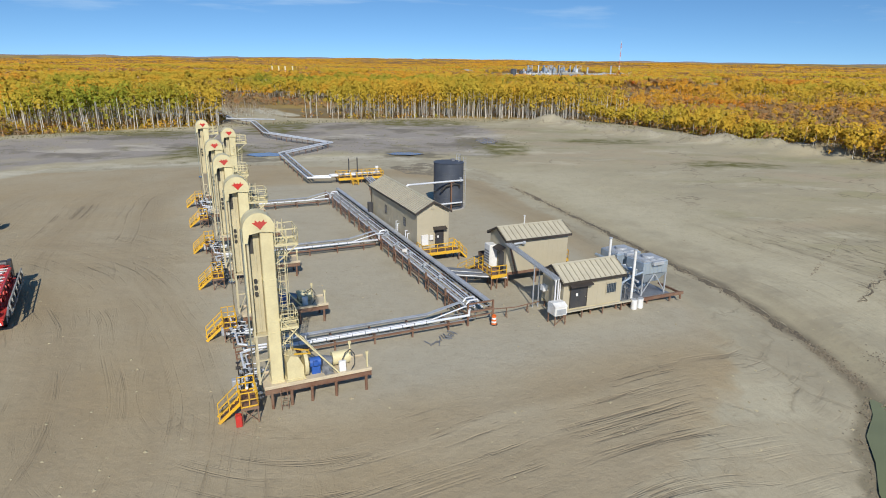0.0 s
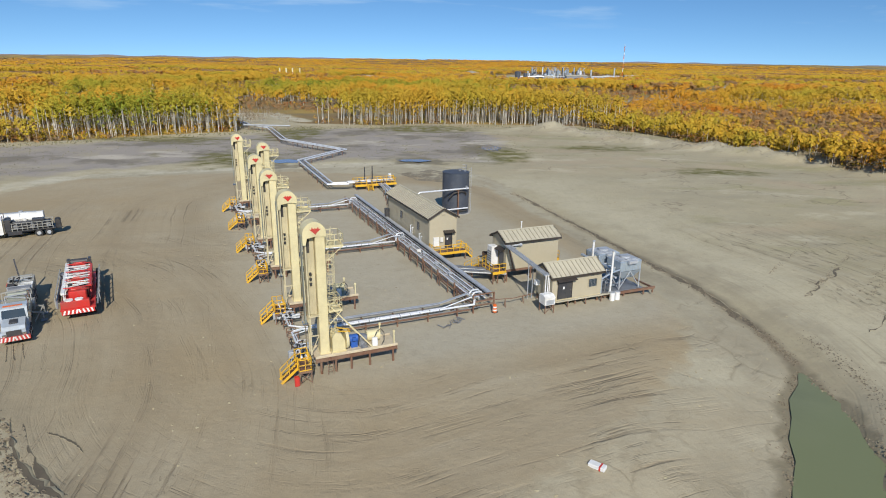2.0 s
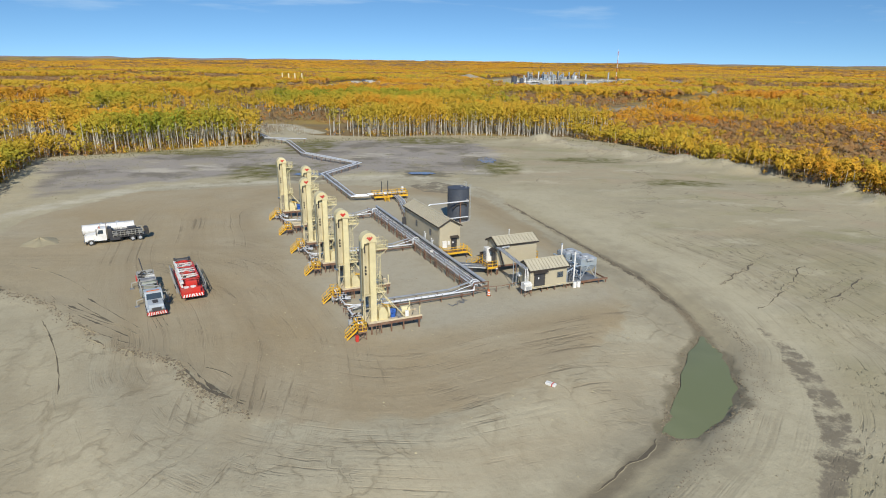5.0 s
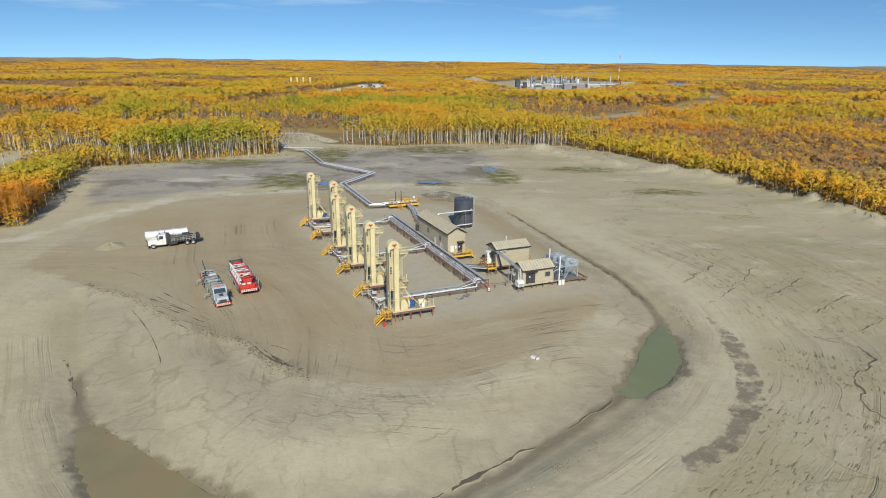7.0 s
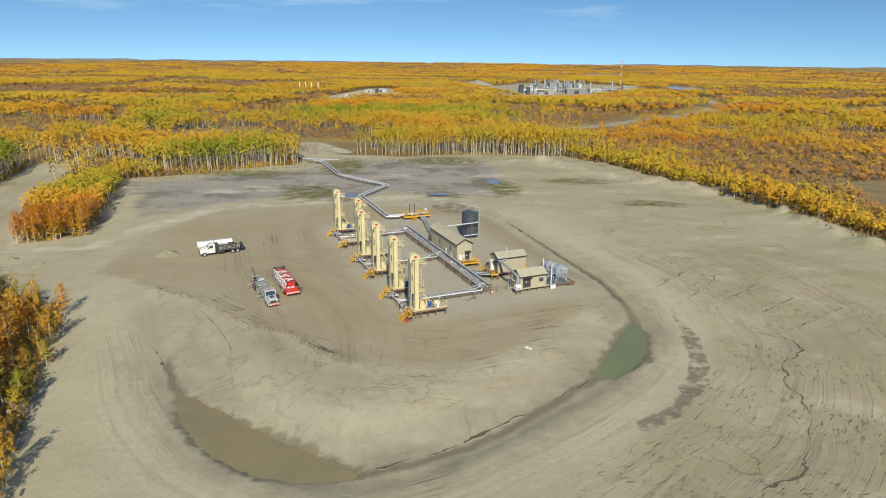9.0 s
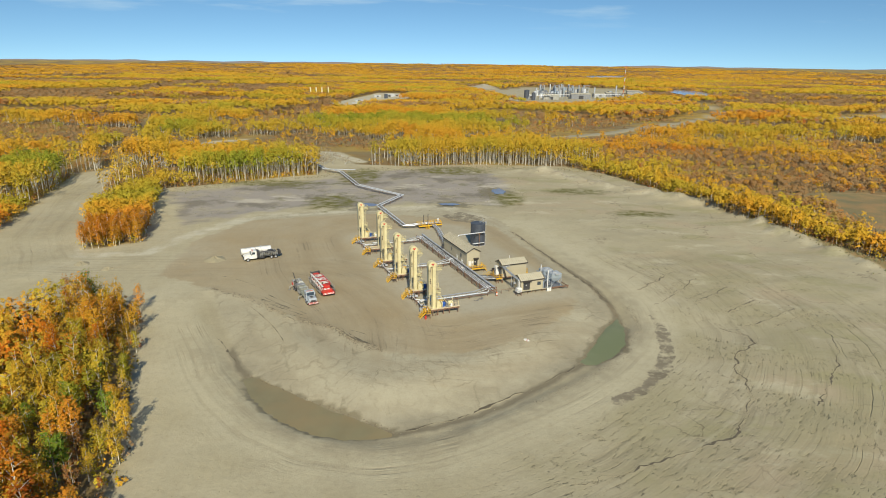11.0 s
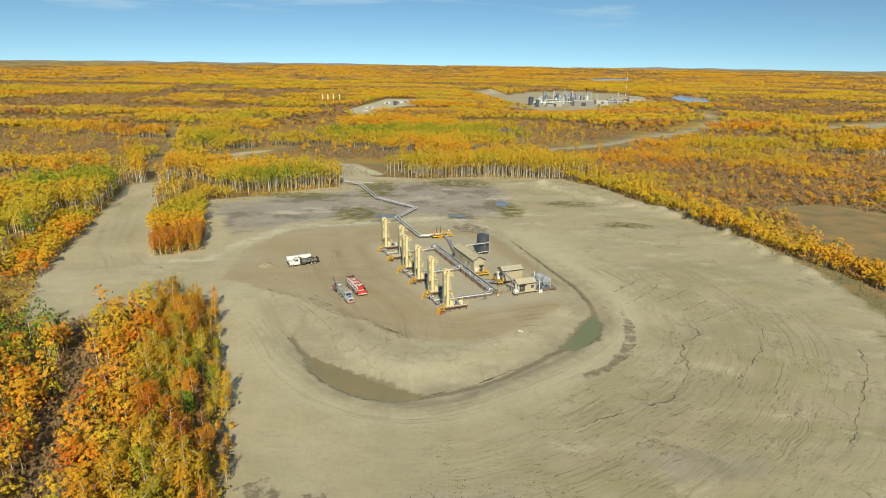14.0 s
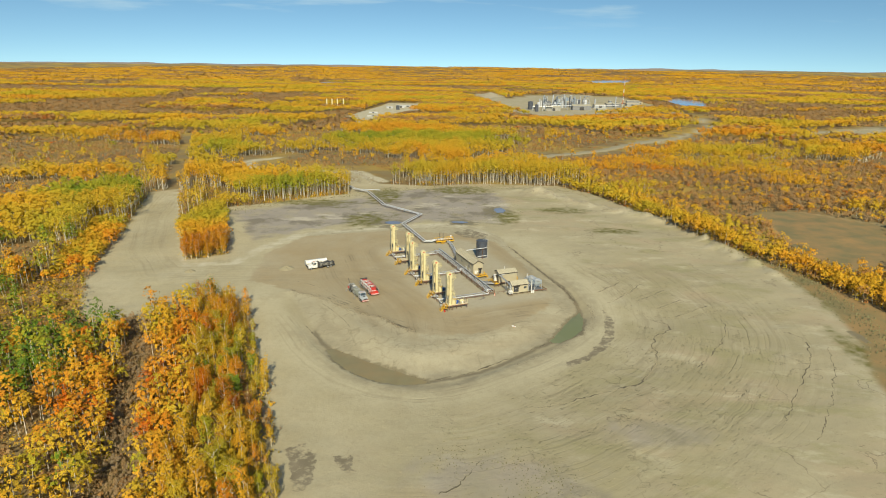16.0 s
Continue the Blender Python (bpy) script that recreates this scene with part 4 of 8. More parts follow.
    if s < 1:
        motor = Shape().tube((3.38, 1.75, 2.45), (4.15, 1.75, 2.45), 0.37, 16).box(3.5, 4.1, 1.5, 2.0, 1.63, 2.2).box(3.6, 3.9, 1.2, 1.45, 2.4, 2.7)
        part("motor", motor, BLUE, t, "bright blue electric motor", smooth=True)
        part("motor_guard", Shape().tube((4.25, 1.75, 2.4), (4.95, 1.75, 2.3), 0.46, 14, 0.34).box(4.2, 4.9, 1.4, 2.1, 1.63, 2.2), DULL, t, "grey guard", smooth=True)
        part("fluid_tank", Shape().tube((5.1, 2.25, 2.2), (6.3, 2.25, 2.2), 0.5, 16), CREAM, t, smooth=True)
        part("junction_box", Shape().box(5.35, 5.85, 1.05, 1.3, 1.63, 2.45, 0.03).box(5.45, 5.75, 1.03, 1.05, 2.0, 2.3), WHITE, t, "white junction box")
        part("tarp_heap", Shape().prism([(4.3, 1.64), (5.0, 1.64), (4.9, 1.8), (4.65, 1.95), (4.45, 1.86)], 0.9, 1.4), DULL, t, "folded grey cover")
        hose = [Vector((5.6, 1.3, 2.4)), Vector((5.9, 1.4, 2.9)), Vector((6.3, 1.6, 3.0)), Vector((6.6, 1.5, 2.6)), Vector((6.5, 1.2, 2.0)), Vector((6.2, 1.0, 1.7))]
        part("hose", Shape().path(hose, 0.035, 6), BLACK, t, "black looped hose")
        part("yellow_guard", Shape().bar((2.3, 1.3, 3.55), (3.4, 1.5, 3.3), 0.09).bar((2.3, 2.2, 3.55), (3.4, 2.0, 3.3), 0.09).bar((3.4, 1.4, 3.3), (3.4, 2.1, 3.3), 0.09), YELLOW, t, "yellow belt guard frame")
    for v, u, h in ((6.55, 2.7, 1.5), (7.35, 0.95, 1.35)):
        part("marker_post", Shape().bar((v, u, 1.63), (v, u, 1.63 + h), 0.11).box(v - 0.1, v + 0.1, u - 0.03, u + 0.03, 1.63 + h - 0.25, 1.63 + h), CREAM, t)
    return t


for i in range(ROW):
    far_ = "tall cream long-stroke pumping unit on a brown skid"
    pumping_unit(i * PITCH, 2.8 if i == 4 else 0.0, far_ + (", rolled back" if i == 4 else ", over its well"))


def access_stairs(u0):
    t = thing("access_stairs", site(0, u0), "yellow steel access stairs and railed landing beside a wellhead", "stairs", "yellow well stairs")
    z = 1.25
    land = Shape().box(-1.55, -0.45, -0.55, 1.75, z - 0.06, z, 0.01)
    land.box(-1.57, -0.43, -0.57, -0.5, z - 0.2, z).box(-1.57, -0.43, 1.7, 1.77, z - 0.2, z)
    part("landing", land, BROWN, t, "brown steel grating landing")
    rail = Shape()
    railing(rail, [(-0.47, 0.7, z), (-0.47, -0.53, z), (-1.53, -0.53, z), (-1.53, 0.15, z)], r=0.032, gap=0.6)
    part("railing", rail, YELLOW, t)
    rail = Shape()
    railing(rail, [(-1.53, 1.1, z), (-1.53, 1.73, z), (-0.47, 1.73, z), (-0.47, 1.2, z)], r=0.032, gap=0.6)
    part("railing", rail, YELLOW, t)
    for u in (0.2, 1.05):
        st = Shape().bar((-2.95, u, 0.05), (-1.5, u, z), 0.05, 0.22)
        part("stringer", st, YELLOW, t)
        st = Shape()
        for k in (0.0, 0.5, 1.0):
            p = Vector((-2.9, u, 0.05)).lerp(Vector((-1.55, u, z)), k)
            st.bar(p, p + Vector((0, 0, 1.0)), 0.06)
        for h in (0.52, 1.0):
            st.bar((-2.9, u, 0.05 + h), (-1.55, u, z + h), 0.06)
        part("handrail", st, YELLOW, t)
    for k in range(6):
        x, zz = -2.8 + 0.24 * k, 0.2 + 0.19 * k
        part("tread", Shape().box(x, x + 0.27, 0.22, 1.03, zz, zz + 0.04), BROWN, t)
    for v in (-1.5, -0.5):
        for u in (-0.48, 1.68):
            part("leg", Shape().bar((v, u, -0.1), (v, u, z - 0.06), 0.08), BROWN, t)
    cross = Shape().bar((-1.5, -0.48, 0.1), (-0.5, -0.48, z - 0.1), 0.05).bar((-0.5, -0.48, 0.1), (-1.5, -0.48, z - 0.1), 0.05)
    part("cross_brace", cross, BROWN, t)
    return t


for i in range(ROW):
    access_stairs(i * PITCH)

bucket = thing("fire_box", site(-1.75, -0.5), "small red fire extinguisher box standing under the stairs", "safety box")
part("body", Shape().box(-0.2, 0.2, -0.18, 0.18, 0, 0.75, 0.04), RED, bucket)
part("lid", Shape().prism([(-0.22, 0.75), (0.22, 0.75), (0.16, 0.85), (-0.16, 0.85)], -0.2, 0.2), RED, bucket)


def wellhead(u0):
    t = thing("wellhead", site(-0.4, u0 + 1.8), "silver and grey wellhead with valves and insulated pipes", "wellhead", "wellheads")
    part("casing", Shape().tube((0, 0, -0.3), (0, 0, 0.9), 0.16, 14).tube((0, 0, 0.3), (0, 0, 0.4), 0.3, 14).tube((0, 0, 0.62), (0, 0, 0.72), 0.3, 14), DULL, t, smooth=True)
    part("stuffing_box", Shape().tube((0, 0, 0.9), (0, 0, 1.5), 0.13, 12).tube((0, 0, 1.1), (0, 0, 1.2), 0.24, 12).tube((0, 0, 1.5), (0, 0, 1.62), 0.18, 12), SILVER, t, smooth=True)
    for a, z in ((0.0, 0.5), (math.pi, 0.5), (math.pi / 2, 1.0), (-math.pi / 2, 1.0)):
        d = Vector((math.cos(a), math.sin(a), 0))
        w_ = Shape().tube(d * 0.14 + Vector((0, 0, z)), d * 0.6 + Vector((0, 0, z)), 0.09, 10).tube(d * 0.34 + Vector((0, 0, z - 0.13)), d * 0.34 + Vector((0, 0, z + 0.3)), 0.07, 8)
        valve = part("valve", w_, DULL, t)
        part("handwheel", Shape().tube(d * 0.34 + Vector((0, 0, z + 0.3)), d * 0.34 + Vector((0, 0, z + 0.34)), 0.17, 12), SILVER, valve)
    return t


for i in range(ROW):
    wellhead(i * PITCH)


def flow_piping(u_from, u_to, sign):
    """Insulated pipes from one well along the row to the branch line."""
    t = thing("flow_piping", site(0, 0), "silver clad flow pipes running from a wellhead to the branch line", "pipes", "well flow lines")
    a, b = u_from + 1.8, u_to
    runs = [[(-0.95, a - 0.4, 1.6), (-0.75, a + sign * 1.2, 1.15), (-0.7, b - sign * 0.6, 1.15), (0.4, b, 1.05), (2.0, b, 1.0)], [(-0.3, a + 0.5, 1.0), (-0.3, a + sign * 1.8, 0.7), (-0.35, b - sign * 0.2, 0.7), (2.0, b + 0.35, 0.95)]]
    for pts, r in zip(runs, (0.095, 0.06)):
        part("pipe", Shape().path(pts, r, 10), SILVER, t, smooth=True)
    n = 3
    for k in range(n):
        u = a + sign * 1.8 + (b - a - sign * 2.2) * k / (n - 1)
        post = Shape().bar((-0.98, u, -0.1), (-0.98, u, 1.0), 0.07).bar((-0.1, u, -0.1), (-0.1, u, 1.0), 0.07).bar((-1.05, u, 0.57), (0.0, u, 0.57), 0.09).bar((-1.05, u, 0.98), (0.0, u, 0.98), 0.07)
        part("support", post, BROWN, t)
    box_ = Shape().box(-1.75, -1.2, a + sign * 1.9 - 0.25, a + sign * 1.9 + 0.25, 0.55, 1.2, 0.04).bar((-1.5, a + sign * 1.9, -0.1), (-1.5, a + sign * 1.9, 0.56), 0.08)
    part("instrument_box", box_, GALV, t, "pale instrument box")
    man = Shape().path([(-1.3, a + sign * 2.6, 0.85), (0.9, a + sign * 2.6, 0.95)], 0.16, 10).path([(-1.1, a + sign * 3.1, 0.8), (0.8, a + sign * 3.1, 0.9)], 0.11, 10)
    for v in (-1.0, -0.4, 0.2):
        man.tube((v, a + sign * 2.6, 0.9), (v, a + sign * 2.6, 1.35), 0.07, 8).tube((v, a + sign * 2.6, 1.35), (v, a + sign * 2.6, 1.4), 0.17, 10)
    part("valve_manifold", man, GALV, t, smooth=True)
    dark = Shape()
    for k in range(5):
        v, u = -0.75 + 0.3 * (k % 3), a + sign * (0.9 + 0.35 * k)
        dark.tube((v, u, 0.35), (v, u, 1.0 + 0.15 * (k % 2)), 0.09, 8).tube((v - 0.2, u, 0.8), (v + 0.2, u, 0.8), 0.1, 8)
    part("valve_cluster", dark, DULL, t, "dark valve bodies")
    for k in range(9):
        v, u = -1.15 + 0.31 * ((k * 5) % 4), a + sign * (0.3 + 0.42 * k)
        knot = Shape().tube((v - 0.16, u, 0.95 + 0.1 * (k % 3)), (v + 0.16, u, 0.95 + 0.1 * (k % 3)), 0.13, 8).tube((v, u, 0.5), (v, u, 1.3 + 0.12 * (k % 3)), 0.045, 6).tube((v, u, 1.3 + 0.12 * (k % 3)), (v, u, 1.34 + 0.12 * (k % 3)), 0.14, 10)
        part("gate_valve", knot, BLACK, t, "black gate valves with handwheels")
    for k in range(4):
        u = a + sign * (1.0 + 0.8 * k)
        small = Shape().path([(-1.3 + 0.2 * k, u, 0.3), (-1.25 + 0.2 * k, u, 1.2), (-0.6, u + sign * 0.3, 1.32), (0.3, u + sign * 0.3, 1.2)], 0.05, 6)
        part("impulse_pipe", small, SILVER, t, "thin bright pipes")
    return t


BRANCH = [8.4, 34.4, 60.4]
for k, b in enumerate(BRANCH):
    flow_piping(2 * k * PITCH, b, 1)
    flow_piping((2 * k + 1) * PITCH, b + 0.5, -1)


def branch_line(u0, v0):
    t = thing("branch_pipe_rack", site(0, u0), "silver insulated pipes and a covered tray on low brown steel supports", "pipe rack", "branch pipe racks")
    for k, (du, r, z) in enumerate(((-0.62, 0.12, 1.08), (-0.18, 0.07, 1.03), (0.1, 0.05, 1.01), (-0.4, 0.06, 0.6))):
        end = [(v0, du, z), (18.9 + 0.25 * k, du, z), (18.9 + 0.25 * k, du, 1.62)]
        if k == 1:
            end = [(v0, du, z), (15.4, du, z), (18.6, du * 0.9, 1.75), (19.7, du * 0.9, 1.75)]
        # dull pipes put the dark gaps between bright ones into the colour
        p = part("pipe", Shape().path(end, r, 10), SILVER if k in (0, 1) else DULL, t, smooth=True)
        for v in np.arange(v0 + 0.6, 15, 1.1 if k == 0 else 2.6):
            part("band", Shape().tube((v, du, z), (v + 0.07, du, z), r * 1.07, 10), DULL, p)
    for v in np.arange(v0 + 0.5, 15.3, 2.4):
        part("tray_cover", Shape().box(v, min(v + 2.37, 15.3), 0.44, 0.86, 1.24, 1.29, 0.01), GALV, t, "flat grey tray cover")
    part("tray_ramp", Shape().bar((15.3, 0.65, 1.26), (18.6, 0.6, 1.95), 0.42, 0.05), GALV, t, "sloping tray cover")
    tray = Shape()
    for e in (0.46, 0.84):
        tray.bar((v0 + 0.5, e, 1.18), (15.3, e, 1.18), 0.03, 0.12)
    part("cable_tray", tray, DULL, t, "galvanised cable tray")
    for v in np.arange(v0 + 1.2, 18.5, 3.4):
        s = Shape().bar((v, -0.8, -0.2), (v, -0.8, 0.93), 0.13).bar((v, 0.75, -0.2), (v, 0.75, 1.1), 0.11).box(v - 0.07, v + 0.07, -0.95, 0.9, 0.8, 0.93).box(v - 0.05, v + 0.05, -0.85, 0.8, 0.42, 0.52)
        part("support", s, BROWN, t)
    part("edge_beam", Shape().box(v0 + 0.8, 18.3, -0.98, -0.88, 0.62, 0.78), BROWN, t)
    part("valve", Shape().tube((v0 + 0.9, 0.2, 1.3), (v0 + 1.7, 0.2, 1.3), 0.11, 8).tube((v0 + 1.1, 0.2, 1.2), (v0 + 1.1, 0.2, 1.75), 0.07, 8), WHITE, t, "white valve fitting")
    part("flange", Shape().tube((v0 + 1.8, 0.3, 1.35), (v0 + 2.0, 0.3, 1.35), 0.17, 10), WHITE, t)
    part("stub", Shape().tube((v0 + 2.4, -0.2, 1.1), (v0 + 2.4, -0.2, 1.5), 0.09, 8), WHITE, t)
    return t


for b, v0 in zip(BRANCH, (2.0, 2.0, 2.0)):
    branch_line(b, v0)


def main_rack():
    t = thing("pipe_rack", site(0, 0), "long brown steel rack carrying bundled silver pipes and cable trays", "pipe rack")
    u0, u1 = 7.6, 63.4
    lay = ((19.08, 0.1, 1.5), (19.42, 0.06, 1.47), (19.78, 0.09, 1.5), (20.12, 0.05, 1.46), (20.42, 0.08, 1.49), (19.2, 0.07, 0.98), (19.72, 0.09, 1.0), (20.35, 0.06, 0.97))
    for k, (v, r, z) in enumerate(lay):
        a = u0 + (0.4, 1.3, 0.8, 1.5, 0.6, 2.0, 3.0, 1.2)[k]
        mat = SILVER if k in (0, 2, 4) else DULL if k in (5, 7) else GALV
        p = part("pipe", Shape().path([(v, a, z), (v, u1 - 0.3 * k, z)], r, 10), mat, t, smooth=True)
        for u in np.arange(a + 1 + 0.3 * k, u1 - 2, 3.3):
            part("band", Shape().tube((v, u, z), (v, u + 0.06, z), r * 1.08, 10), DULL, p)
    # a covered cable tray along one side, a ladder tray beneath it
    for u in np.arange(u0 + 0.6, u1 - 0.1, 3.0):
        part("tray_cover", Shape().box(20.78, 21.28, u, min(u + 2.96, u1), 2.0, 2.05, 0.01), GALV, t, "flat grey tray cover")
    tr = Shape()
    for z in (1.92, 1.56):
        for v in (20.78, 21.28):
            tr.bar((v, u0 + 0.6, z), (v, u1, z), 0.03, 0.12)
        for u in np.arange(u0 + 0.6, u1, 1.1):
            tr.bar((20.78, u, z - 0.03), (21.28, u, z - 0.03), 0.035)
    part("cable_tray", tr, GALV, t, "galvanised ladder cable tray")
    for v, w_ in ((20.9, 0.05), (21.05, 0.06), (21.17, 0.04)):
        part("cable", Shape().bar((v, u0 + 1, 1.58), (v, u1, 1.58), w_), BLACK, t, "black cable")
    for k, u in enumerate(np.linspace(u0 + 0.3, u1 - 0.4, 12)):
        s = Shape()
        for v in (18.85, 21.38):
            s.bar((v, u, -0.3), (v, u, 2.15 if k == 0 else 1.85 if v < 20 else 1.95), 0.16)
        s.box(18.75, 21.5, u - 0.09, u + 0.09, 1.24, 1.38).box(18.9, 21.4, u - 0.06, u + 0.06, 0.8, 0.9)
        s.box(20.6, 21.45, u - 0.05, u + 0.05, 1.44, 1.5)
        if k == 0:
            s.bar((18.85, u, 2.1), (21.38, u, 2.1), 0.12)
        part("bent", s, BROWN, t)
        if k:
            # outer guard frame on every bay
            g = Shape().bar((18.62, u - 3.6, 1.75), (18.62, u - 1.2, 1.75), 0.08).bar((18.62, u - 3.6, 0.95), (18.62, u - 1.2, 0.95), 0.08).bar((18.62, u - 3.6, 0.2), (18.62, u - 3.6, 1.75), 0.09).bar((18.62, u - 1.2, 0.2), (18.62, u - 1.2, 1.75), 0.09)
            part("guard_frame", g, BROWN, t)
    for v in (18.75, 21.48):
        part("rail_beam", Shape().box(v - 0.05, v + 0.05, u0 + 0.3, u1 - 0.4, 1.06, 1.2), BROWN, t)
    for u in (16.0, 20.2, 24.5, 28.8, 33.0, 41.0, 46.0, 50.0, 55.5):
        s = Shape().tube((19.6, u, 1.5), (19.6, u, 1.95), 0.07, 8).box(19.45, 19.75, u - 0.15, u + 0.15, 1.9, 2.1, 0.03).tube((19.2, u + 0.5, 1.62), (20.3, u + 0.5, 1.62), 0.06, 8)
        part("valve_actuator", s, GALV if u < 40 else DULL, t)
    part("patch_panel", Shape().box(19.3, 19.9, 26.2, 26.4, 1.55, 1.95, 0.03), WHITE, t, "white panel")
    part("red_valve", Shape().tube((19.8, 25.2, 1.6), (19.8, 25.2, 1.8), 0.12, 8), RED, t, "small red valve")
    for u in (9.0, 9.7, 34.8, 60.8):
        part("expansion_elbow", Shape().path([(19.2, u, 1.6), (19.5, u, 1.95), (20.3, u, 1.95), (20.5, u, 1.6)], 0.09, 8), SILVER, t, smooth=True)
    return t


main_rack()
# ---- the buildings of the pad ----
def gable_building(name, v0, v1, u0, u1, z0, ze, zr, along, label, group="process buildings"):
    """A small clad building with a pitched roof; along: the axis its ridge follows."""
    t = thing(name, site(0, 0), label, "building", group)
    th = 0.12
    for a, b, c, d in ((v0, v1, u0, u0 + th), (v0, v1, u1 - th, u1), (v0, v0 + th, u0 + th, u1 - th), (v1 - th, v1, u0 + th, u1 - th)):
        w_ = Shape().box(a, b, c, d, z0, ze)
        horizontal = (b - a) > (d - c)
        span = (a, b) if horizontal else (c, d)
        out = (c - 0.008, c) if (horizontal and c == u0) else (d, d + 0.008) if horizontal else (a - 0.008, a) if a == v0 else (b, b + 0.008)
        wall = part("wall", w_, WALL, t)
        for p in np.arange(span[0] + 0.3, span[1] - 0.1, 0.6):
            rib = Shape().box(p, p + 0.05, out[0], out[1], z0 + 0.02, ze) if horizontal else Shape().box(out[0], out[1], p, p + 0.05, z0 + 0.02, ze)
            part("rib", rib, WALL, wall)
    mid = (v0 + v1) / 2 if along == "u" else (u0 + u1) / 2
    lo, hi = (v0, v1) if along == "u" else (u0, u1)
    p, q = (u0, u1) if along == "u" else (v0, v1)
    for e in (p, q - th):
        tri_ = [(lo, ze), (hi, ze), (mid, zr - 0.06)]
        g = Shape().prism(tri_, e, e + th) if along == "u" else Shape().prism_x(tri_, e, e + th)
        part("gable", g, WALL, t)
    over = 0.28
    for side in (lo, hi):
        sgn = -1 if side == lo else 1
        drop = (zr - ze) / abs(mid - side) * over
        outline = [(side + sgn * over, ze - drop), (mid, zr), (mid, zr + 0.09), (side + sgn * over, ze - drop + 0.09)]
        r = Shape()
        (r.prism if along == "u" else r.prism_x)(outline, p - over, q + over)
        roof = part("roof", r, ROOF, t)
        n = int((q - p) / 0.55)
        for k in range(n + 1):
            x = p - over + 0.05 + (q - p + 2 * over - 0.14) * k / n
            o = [(side + sgn * (over - 0.01), ze - drop + 0.09), (mid, zr + 0.09), (mid, zr + 0.16), (side + sgn * (over - 0.01), ze - drop + 0.16)]
            seam = Shape()
            (seam.prism if along == "u" else seam.prism_x)(o, x, x + 0.07)
            part("seam", seam, SEAM, roof)
        fascia = Shape()
        o = [(side + sgn * (over + 0.004), ze - drop - 0.16), (side + sgn * (over + 0.05), ze - drop - 0.16), (side + sgn * (over + 0.05), ze - drop + 0.1), (side + sgn * (over + 0.004), ze - drop + 0.1)]
        (fascia.prism if along == "u" else fascia.prism_x)(o, p - over, q + over)
        for e in (p - over - 0.05, q + over + 0.004):
            oo = [(side + sgn * over, ze - drop - 0.14), (mid, zr - 0.14), (mid, zr + 0.14), (side + sgn * over, ze - drop + 0.14)]
            (fascia.prism if along == "u" else fascia.prism_x)(oo, e, e + 0.046)
        part("fascia", fascia, TRIM, t, "dark brown roof trim")
    cap = Shape()
    o = [(mid - 0.18, zr + 0.06), (mid, zr + 0.17), (mid + 0.18, zr + 0.06), (mid, zr + 0.05)]
    (cap.prism if along == "u" else cap.prism_x)(o, p - over, q + over)
    part("ridge_cap", cap, ROOF, t)
    sk = Shape()
    for u in (u0 + 0.12, u1 - 0.12):
        sk.box(v0 - 0.05, v1 + 0.05, u - 0.1, u + 0.1, z0 - 0.32, z0)
    for v in np.arange(v0 + 0.3, v1, 1.6):
        sk.box(v - 0.06, v + 0.06, u0 + 0.24, u1 - 0.24, z0 - 0.28, z0 - 0.02)
    part("skid", sk, CREAM_DARK if z0 < 1 else BROWN, t, "steel skid beams")
    part("floor", Shape().box(v0 + th, v1 - th, u0 + th, u1 - th, z0 + 0.004, z0 + 0.06), DULL, t)
    for v in np.linspace(v0 + 0.3, v1 - 0.3, max(3, int((v1 - v0) / 2.2))):
        for u in np.linspace(u0 + 0.15, u1 - 0.15, max(2, int((u1 - u0) / 4))):
            part("leg", Shape().tube((v, u, -0.3), (v, u, z0 - 0.32), 0.1, 8), BROWN, t)
    return t


def front_door(t, v0, v1, u, z0, z1, double=False):
    d = part("door", Shape().box(v0, v1, u - 0.05, u - 0.021, z0, z1, 0.008), DOOR, t, "charcoal steel door")
    part("frame", Shape().box(v0 - 0.09, v0 - 0.004, u - 0.06, u - 0.021, z0, z1 + 0.09).box(v1 + 0.004, v1 + 0.09, u - 0.06, u - 0.021, z0, z1 + 0.09).box(v0 - 0.004, v1 + 0.004, u - 0.06, u - 0.021, z1 + 0.004, z1 + 0.09), TRIM, d)
    m = (v0 + v1) / 2
    part("handle", Shape().box(v1 - 0.2, v1 - 0.1, u - 0.12, u - 0.05, z0 + 0.95, z0 + 1.05), CHROME, d, "bright handle")
    part("sign", Shape().box(m - 0.3, m - 0.08, u - 0.056, u - 0.05, z0 + 1.15, z0 + 1.45), WHITE, d, "small white notice")
    if double:
        part("seam", Shape().box(m + 0.08, m + 0.1, u - 0.054, u - 0.05, z0 + 0.02, z1 - 0.02), BLACK, d)
    can = Shape().prism_x([(u - 0.021, z1 + 0.32), (u - 0.62, z1 + 0.14), (u - 0.62, z1 + 0.22), (u - 0.021, z1 + 0.46)], v0 - 0.35, v1 + 0.35)
    part("canopy", can, TRIM, t, "dark sloping door canopy")
    part("lamp", Shape().box(m - 0.12, m + 0.12, u - 0.16, u - 0.021, z1 + 0.12, z1 + 0.26, 0.02), WHITE, t, "white wall lamp")


